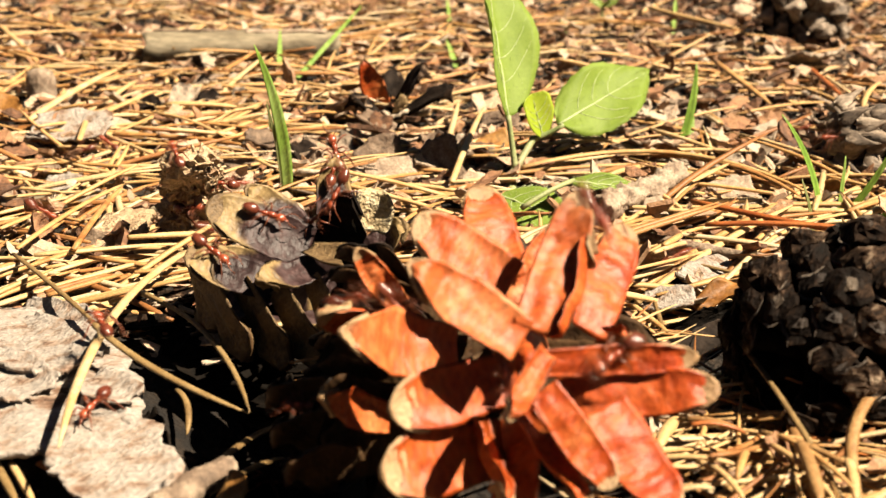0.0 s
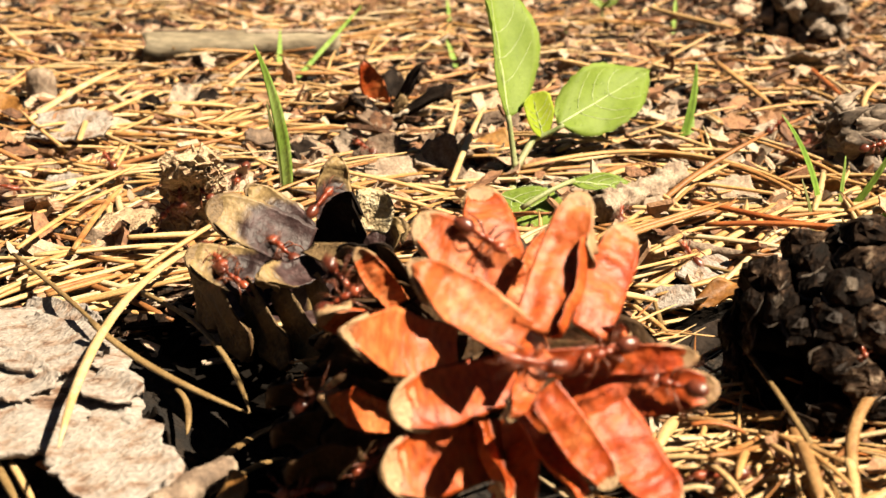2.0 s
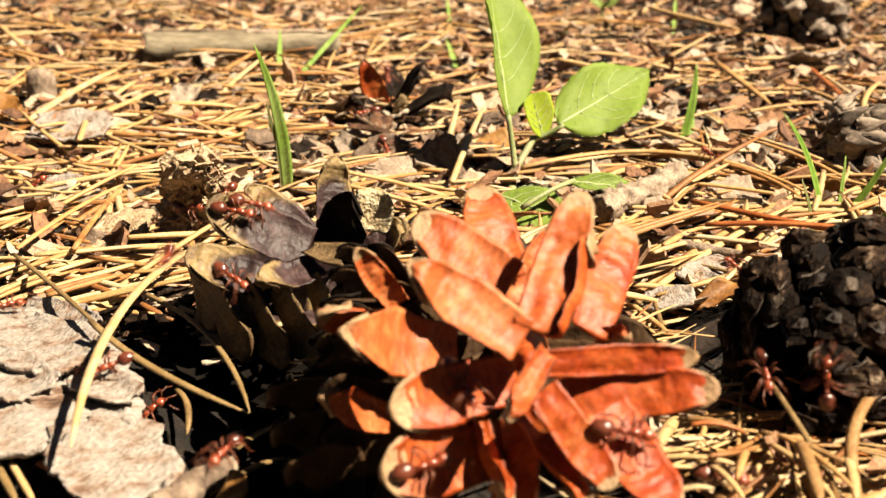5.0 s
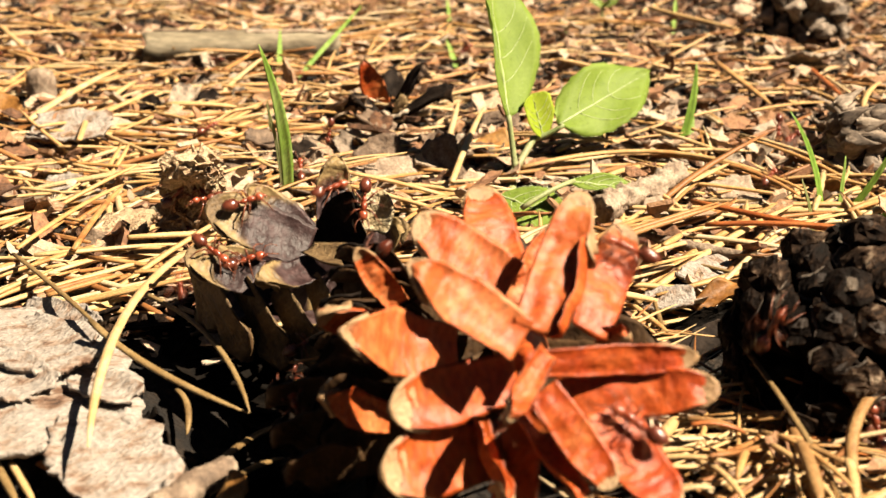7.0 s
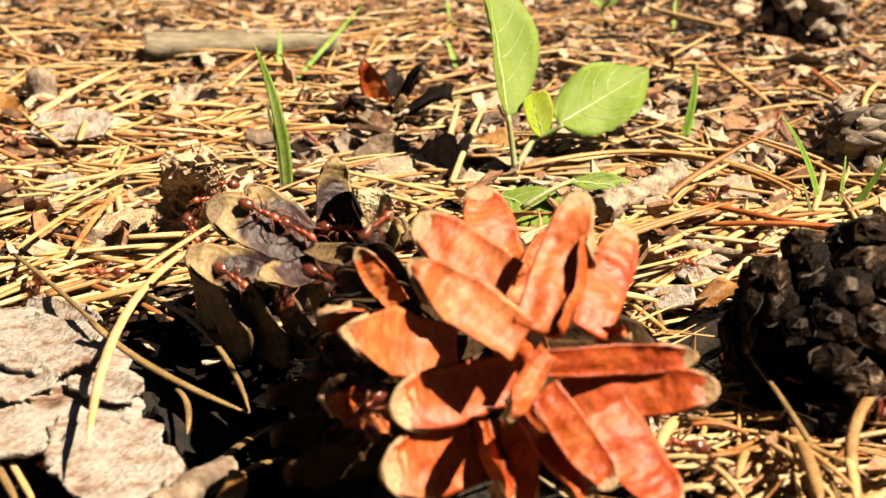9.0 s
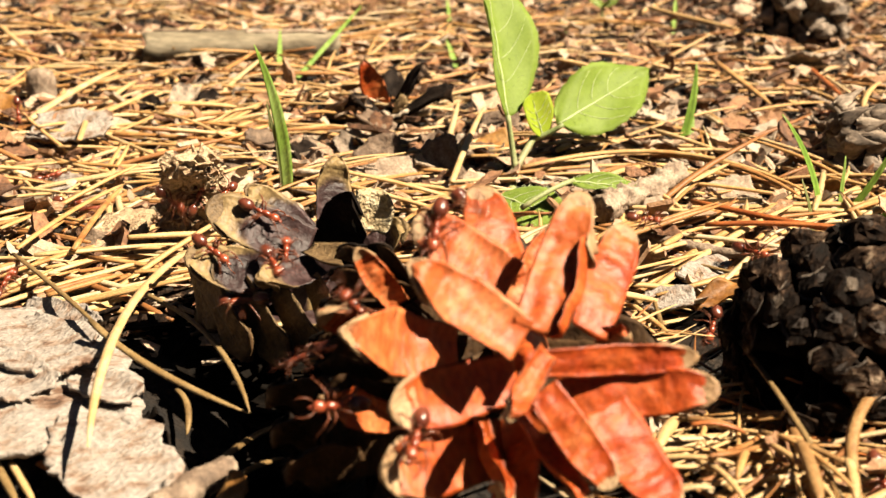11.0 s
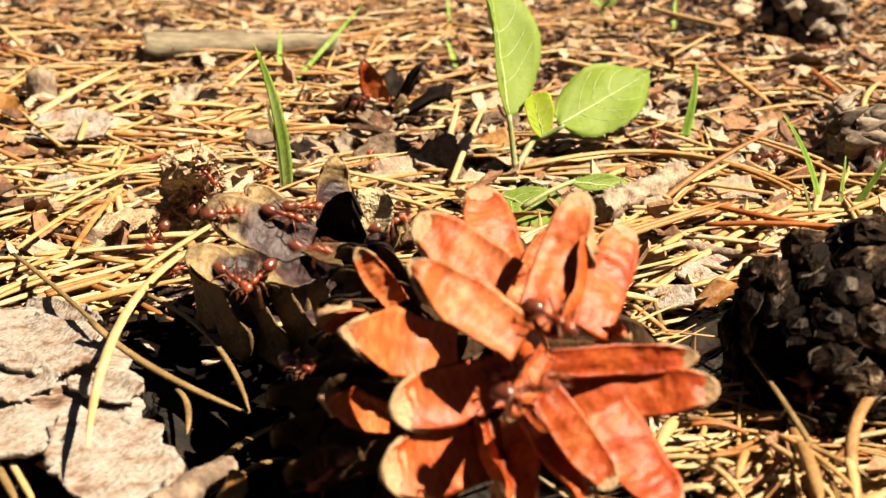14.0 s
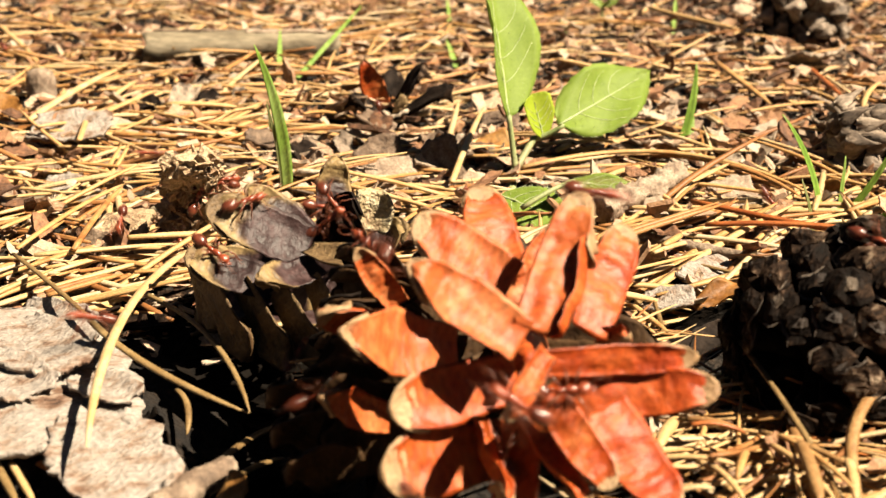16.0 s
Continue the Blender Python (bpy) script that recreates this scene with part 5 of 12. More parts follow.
# over the pale bark
BARK_NEEDLE = pine_needle((-0.0512, 0.2308, 0.0100), (-0.0504, 0.1438, 0.0115), (-0.0038, 0.0005, 0.002), 0.00085, M_STRAW_ONE, "bent straw-yellow needle arching over pale bark", 8)
pine_needle((-0.0875, 0.2355, 0.0080), (-0.0565, 0.1870, 0.0110), (0, 0, 0.0005), 0.0006, M_BROWN_NEEDLE, BROWN)
pine_needle((-0.0584, 0.1881, 0.0120), (-0.0292, 0.1665, 0.0055), (-0.002, -0.001, 0), 0.00075, M_BROWN_NEEDLE, BROWN)
pine_needle((-0.0576, 0.2163, 0.0070), (-0.0293, 0.1679, 0.0050), (0.003, 0.002, 0.001), 0.0006, M_BROWN_NEEDLE, BROWN)
pine_needle((-0.0575, 0.1555, 0.0030), (-0.0401, 0.1419, 0.0040), (0, 0, 0), 0.0008, M_RUST, RUSTY)
pine_needle((-0.0615, 0.1555, 0.0030), (-0.0547, 0.1444, 0.0030), (0, 0, 0), 0.0006)
pine_needle((-0.0659, 0.1589, 0.0030), (-0.0570, 0.1444, 0.0030), (0, 0, 0), 0.0007, M_BROWN_NEEDLE)
# sheaf beside the bark
pine_needle((-0.0322, 0.1523, 0.0040), (-0.0271, 0.1860, -0.0060), (0, 0, 0.001), 0.0007, M_BROWN_NEEDLE, BROWN)
pine_needle((-0.0250, 0.1701, -0.0040), (-0.0315, 0.1462, 0.0030), (0, 0, 0.001), 0.0006, M_BROWN_NEEDLE, BROWN)
pine_needle((-0.0442, 0.1848, 0.0010), (-0.0406, 0.1743, -0.0020), (0.001, 0, 0.001), 0.0006, M_BROWN_NEEDLE, BROWN)
pine_needle((-0.0875, 0.2202, 0.0050), (-0.0650, 0.2496, 0.0050), (0, 0.002, 0))
pine_needle((-0.0848, 0.2126, 0.0050), (-0.0533, 0.2404, 0.0070), (0, 0.002, 0), 0.0008)
pine_needle((-0.0893, 0.2256, 0.0060), (-0.0732, 0.2485, 0.0060), (0, 0.001, 0), 0.0008)
pine_needle((-0.0996, 0.2545, 0.0050), (-0.0757, 0.2485, 0.0050), (0, -0.002, 0))
pine_needle((-0.0852, 0.2408, 0.0060), (-0.0550, 0.2454, 0.0060), (0, 0.002, 0), 0.0008)
pine_needle((-0.0776, 0.2393, 0.0070), (-0.0550, 0.2485, 0.0060), (0, 0.001, 0))
pine_needle((-0.0880, 0.2392, 0.0080), (-0.0765, 0.2838, 0.0100), (0, 0, 0.001))
pine_needle((-0.0761, 0.2385, 0.0080), (-0.0754, 0.2774, 0.0110), (0, 0, 0.001), 0.0008)
pine_needle((-0.0988, 0.2597, 0.0060), (-0.0865, 0.2880, 0.0060), (0, 0.002, 0))
pine_needle((-0.1053, 0.2742, 0.0050), (-0.0795, 0.2933, 0.0060), (0, 0.003, 0))
pine_needle((-0.1088, 0.2880, 0.0050), (-0.0813, 0.2896, 0.0060), (0, 0.003, 0))
pine_needle((-0.1070, 0.3259, 0.0060), (-0.0717, 0.3027, 0.0060), (0, -0.003, 0))
pine_needle((-0.0994, 0.3133, 0.0060), (-0.0721, 0.3112, 0.0050), (0, -0.001, 0))
pine_needle((-0.1180, 0.3195, 0.0060), (-0.1020, 0.2933, 0.0060))
pine_needle((-0.1107, 0.2960, 0.0060), (-0.0942, 0.2907, 0.0060))
pine_needle((-0.0997, 0.3541, 0.0060), (-0.0745, 0.3227, 0.0060))
pine_needle((-0.0984, 0.3556, 0.0060), (-0.0521, 0.3381, 0.0060), (0, 0.004, 0), 0.0010)
pine_needle((-0.0935, 0.3430, 0.0060), (-0.0546, 0.3339, 0.0060), (0, 0.003, 0))
pine_needle((-0.0905, 0.3775, 0.0080), (-0.0615, 0.3466, 0.0060), (0, 0.002, 0.001))
pine_needle((-0.0895, 0.3732, 0.0080), (-0.0981, 0.3580, 0.0060))
pine_needle((-0.1010, 0.3306, 0.0100), (-0.1105, 0.3765, 0.0100), (0, 0, 0), 0.0009)
pine_needle((-0.1268, 0.3672, 0.0080), (-0.1166, 0.4363, 0.0120), (0, 0, 0.001), 0.0014)
pine_needle((-0.1082, 0.3706, 0.0080), (-0.0966, 0.4052, 0.0100), (0, 0, 0), 0.0010)
pine_needle((-0.1564, 0.4267, 0.0080), (-0.1322, 0.4625, 0.0080), (0, 0, 0), 0.0012)
pine_needle((-0.1688, 0.4625, 0.0080), (-0.1351, 0.4651, 0.0080), (0, 0, 0), 0.0012)
pine_needle((-0.0805, 0.4444, 0.0100), (-0.0710, 0.4655, 0.0140), (0, 0, 0), 0.0010)
pine_needle((-0.1860, 0.5122, 0.0080), (-0.1579, 0.4758, 0.0080), (0, 0, 0), 0.0012)
pine_needle((-0.2051, 0.5679, 0.0100), (-0.1646, 0.4897, 0.0080), (0, 0, 0), 0.0014)
# round the seedling
pine_needle((-0.0227, 0.2949, 0.0060), (0.0079, 0.2917, 0.0050), (0, 0.002, 0.001), 0.0009)
pine_needle((-0.0203, 0.2932, 0.0050), (0.0133, 0.2880, 0.0050), (0, 0.003, 0), 0.0009)
pine_needle((-0.0130, 0.2865, 0.0040), (-0.0032, 0.2753, 0.0040))
pine_needle((-0.0110, 0.2707, 0.0040), (-0.0031, 0.2684, 0.0040))
pine_needle((0.0022, 0.2929, 0.0080), (0.0128, 0.3765, 0.0100), (0, 0, 0.001), 0.0009)
pine_needle((0.0010, 0.3352, 0.0070), (0.0052, 0.3927, 0.0090), (0, 0, 0), 0.0009)
pine_needle((0.0210, 0.3121, 0.0060), (0.0867, 0.3339, 0.0060), (0.002, 0.010, 0), 0.0010)
pine_needle((0.0210, 0.3118, 0.0070), (0.0909, 0.2880, 0.0060), (0.006, 0.022, 0.002), 0.0010)
pine_needle((0.0567, 0.3251, 0.0070), (0.0874, 0.2855, 0.0060), (0.004, 0.006, 0.001), 0.0009)
pine_needle((0.0274, 0.3267, 0.0050), (0.0708, 0.3259, 0.0060), (0, 0.006, 0))
pine_needle((0.0579, 0.2933, 0.0060), (0.0752, 0.3115, 0.0080), (0, 0, 0), 0.0009)
pine_needle((0.0400, 0.2434, 0.0060), (0.0602, 0.2607, 0.0070), (0, 0, 0), 0.0010)
pine_needle((0.0355, 0.2651, 0.0050), (0.0554, 0.2685, 0.0060))
pine_needle((0.0370, 0.2575, 0.0060), (0.0508, 0.2804, 0.0060))
pine_needle((0.0569, 0.2682, 0.0100), (0.0961, 0.2418, 0.0090), (0.002, -0.004, 0), 0.0010, M_RUST, RUSTY)
pine_needle((0.0569, 0.2528, 0.0090), (0.0958, 0.2414, 0.0100), (0, 0.001, 0.001), 0.0009, M_RUST, RUSTY)
pine_needle((0.0770, 0.2766, 0.0050), (0.1060, 0.2804, 0.0060), (0, 0.002, 0))
pine_needle((0.1042, 0.4609, 0.0100), (0.1068, 0.3911, 0.0080), (0, 0, 0), 0.0014)
pine_needle((0.1066, 0.6352, 0.0100), (0.1381, 0.5692, 0.0080), (0, -0.006, 0), 0.0019)
pine_needle((0.1395, 0.4600, 0.0080), (0.1343, 0.4057, 0.0080), (0, 0, 0), 0.0012, M_RUST, RUSTY)
pine_needle((0.0417, 0.2465, 0.0050), (0.0618, 0.2301, 0.0050), (0, 0, 0), 0.0006, M_BROWN_NEEDLE)
# beside the dark cone
pine_needle((0.0464, 0.1768, 0.0130), (0.0518, 0.1370, 0.0060), (0, 0, 0.001), 0.00055, M_BROWN_NEEDLE, BROWN)
pine_needle((0.0622, 0.1604, 0.0120), (0.0535, 0.1370, 0.0060), (-0.0025, 0, 0.001), 0.0009, M_DRY_GRASS, "tan dry grass stalk standing over the litter")
pine_needle((0.0514, 0.1630, 0.0060), (0.0486, 0.1387, 0.0050), (0, 0, 0), 0.0010, M_DRY_GRASS, "tan dry grass stalk leaning over the litter")
pine_needle((0.0368, 0.1716, 0.0040), (0.0575, 0.1605, 0.0040), (0, 0.002, 0), 0.0008)
pine_needle((0.0338, 0.1671, 0.0040), (0.0467, 0.1671, 0.0040), (0, 0.001, 0))
pine_needle((0.0467, 0.1671, 0.0040), (0.0580, 0.1570, 0.0040), (0, 0.001, 0))
pine_needle((0.0287, 0.1455, 0.0090), (0.0392, 0.1433, 0.0090), (0, 0, 0.0008), 0.0005)
pine_needle((0.0347, 0.1574, 0.0090), (0.0429, 0.1544, 0.0080), (0, 0, 0.0008), 0.0006, M_DRY_GRASS, "tan dry grass stalk lying over the litter")
pine_needle((0.0344, 0.1535, 0.0100), (0.0420, 0.1531, 0.0090), (0, 0, 0.0008), 0.0005, M_RUST, RUSTY)
pine_needle((0.0323, 0.1546, 0.0100), (0.0282, 0.1451, 0.0100), (0, 0, 0.0008), 0.0009)
pine_needle((0.0447, 0.1553, 0.0080), (0.0542, 0.1390, 0.0100), (0, 0, 0.0008), 0.0006, M_DRY_GRASS, "tan dry grass stalk lying over the litter")
pine_needle((0.0447, 0.1494, 0.0090), (0.0483, 0.1330, 0.0100), (0, 0, 0.0008), 0.0006)
pine_needle((0.0466, 0.1521, 0.0090), (0.0508, 0.1337, 0.0110), (0, 0, 0.0008), 0.0005)
pine_needle((0.0481, 0.1477, 0.0100), (0.0450, 0.1286, 0.0120), (0, 0, 0.0008), 0.0010, M_DRY_GRASS, "tan dry grass stalk lying over the litter")
pine_needle((0.0352, 0.1458, 0.0080), (0.0376, 0.1347, 0.0090), (0, 0, 0.0008), 0.0006)
pine_needle((0.0280, 0.1353, 0.0090), (0.0340, 0.1355, 0.0100), (0, 0, 0.0008), 0.0005)
pine_needle((0.0530, 0.1431, 0.0100), (0.0508, 0.1328, 0.0100), (0, 0, 0.0008), 0.0007)
pine_needle((0.0408, 0.1474, 0.0090), (0.0378, 0.1396, 0.0090), (0, 0, 0.0008), 0.0006)
pine_needle((0.0511, 0.1618, 0.0050), (0.0638, 0.1506, 0.0040), (0, 0.001, 0), 0.0006, M_RUST, RUSTY)
pine_needle((0.0300, 0.1589, 0.0030), (0.0356, 0.1671, 0.0040), (0, 0, 0), 0.0008)
pine_needle((0.0311, 0.1558, 0.0030), (0.0495, 0.1556, 0.0040), (0, 0.001, 0), 0.0008)
pine_needle((0.0364, 0.1544, 0.0040), (0.0409, 0.1429, 0.0030), (0, 0, 0), 0.0007)
pine_needle((0.0477, 0.1642, 0.0040), (0.0483, 0.1456, 0.0040), (0, 0, 0), 0.0007)
pine_needle((0.0361, 0.2167, 0.0040), (0.0405, 0.2024, 0.0040))
pine_needle((0.0326, 0.2108, 0.0040), (0.0380, 0.2024, 0.0040), (0, 0, 0), 0.0008)
pine_needle((0.0409, 0.2230, 0.0040), (0.0395, 0.2024, 0.0040), (0, 0, 0), 0.0005, M_BROWN_NEEDLE, BROWN)
pine_needle((0.0675, 0.2002, 0.0160), (0.0606, 0.1812, 0.0140), (0.001, 0, 0), 0.0005, M_STRAW_ONE, "thin pale needle caught on a dark cone")


def strewn_needles():
    rng = random.Random(77)
    kits = []
    for i in range(10):
        size = rng.uniform(0.030, 0.062)
        bend = rng.gauss(0, 0.07) * size
        pts = bezier((-size / 2, 0, 0), (0, bend, 0.05 * size), (size / 2, 0, 0), 8)
        r = rng.uniform(0.0006, 0.0009)
        kits.append(mesh_of("pine_needle", *tube(pts, [r * k for k in (0.8, 1, 1, 1, 1, 1, 0.95, 0.8, 0.25)], 5, 0.62), M_STRAW_ONE))
    made = 0
    while made < 190:
        y = rng.uniform(0.20, 0.56)
        x = rng.uniform(-1, 1) * 0.40 * y
        if rng.random() > needle_share(x, y) * 1.1 or not clear_spot(x, y, True):
            continue
        made += 1
        turn = math.degrees(rng.gauss(0.25, 0.7))
        thing("pine_needle", kits[made % 10], pose(x, y, lie(x, y) + rng.uniform(0.003, 0.006), rng.gauss(0, 5), rng.gauss(0, 7), turn),
              NEEDLE_LABEL, "pine needle", "fallen pine needles")


strewn_needles()


# ---- ants ----
def egg(rx, ry, rz, at, n=10, k=12, taper=0.0):
    verts, faces = [], []
    for i in range(n + 1):
        la = math.pi * (i / n - 0.5)
        for j in range(k):
            lo = 2 * math.pi * j / k
            g = 1 + taper * math.sin(la)
            verts.append((at[0] + rx * g * math.cos(la) * math.cos(lo), at[1] + ry * math.sin(la), at[2] + rz * g * math.cos(la) * math.sin(lo)))
    for i in range(n):
        for j in range(k):
            q = (j + 1) % k
            faces.append((i * k + j, (i + 1) * k + j, (i + 1) * k + q, i * k + q))
    return verts, faces


def joined(*pieces):
    verts, faces = [], []
    for v, f in pieces:
        o = len(verts)
        verts += v
        faces += [tuple(i + o for i in q) for q in f]
    return verts, faces


def first_ant():
    """A worker ant 8 mm long, heading along +Y, feet at z = 0."""
    ant = empty_thing("ant", (0, 0, 0), "glossy red-brown wood ant crawling over the litter", "ant", "ants")
    z = 0.0017
    part("head", mesh_of("head", *joined(egg(0.00085, 0.00095, 0.0007, (0, 0.0029, z), taper=-0.15), egg(0.0003, 0.0004, 0.0002, (0, 0.0039, z - 0.0003))), M_ANT), ant)
    part("thorax", mesh_of("thorax", *joined(egg(0.0006, 0.0010, 0.00065, (0, 0.0012, z + 0.0001)), egg(0.00045, 0.0008, 0.0005, (0, -0.0001, z)),
                                             egg(0.0003, 0.00025, 0.0005, (0, -0.0011, z + 0.0001))), M_ANT), ant)
    part("abdomen", mesh_of("abdomen", *egg(0.00115, 0.0016, 0.00105, (0, -0.0028, z + 0.0001), 14, 16, 0.12), M_ANT_DARK), ant)
    for s in (-1, 1):
        v, f = tube([(0, 0, 0), (s * 0.0007, 0.0008, 0.0006), (s * 0.0010, 0.0018, 0.0003), (s * 0.0008, 0.0028, -0.0003)], [0.00011, 0.00010, 0.00010, 0.00008], 5)
        part("antenna", mesh_of("antenna", v, f, M_ANT_LEG), ant, pose(s * 0.0003, 0.0035, z + 0.0003))
    for s in (-1, 1):
        for y, dy in ((0.0016, 0.0022), (0.0008, -0.0004), (0.0002, -0.0028)):
            v, f = tube([(0, 0, 0), (s * 0.0011, dy * 0.35, 0.0011), (s * 0.0020, dy * 0.75, 0.0002), (s * 0.0026, dy, -0.0014), (s * 0.0030, dy * 1.12, -0.0016)],
                        [0.00016, 0.00019, 0.00013, 0.00009, 0.00006], 6)
            part("leg", mesh_of("leg", v, f, M_ANT_LEG), ant, pose(s * 0.0004, y, z - 0.0001))
    ant.scale = (0.95, 0.95, 0.95)
    return ant


ANTS = [first_ant()]
for _ in range(29):
    ANTS.append(copy_thing(ANTS[0], Matrix()))


def step_legs(ant, beat, shift):
    """Tripod gait: legs swing to and fro on the thorax."""
    legs = [o for o in ant.children if o.name.startswith("leg")]
    for i, leg_ in enumerate(legs):
        home = leg_.matrix_basis.copy()
        side = -1 if i < 3 else 1
        phase = (i % 2) * math.pi + (math.pi if side > 0 else 0) + shift
        rows = []
        for k in range(int(16.0 / beat) + 1):
            w = math.sin(phase + k * math.pi / 2)
            up = max(0.0, math.cos(phase + k * math.pi / 2))
            rows.append((k * beat, home @ pose(0, 0, 0, 0, -side * 14 * up, side * 20 * w)))
        if rows[-1][0] < 16.0:
            rows.append((16.0, rows[-1][1]))
        walk(leg_, rows)


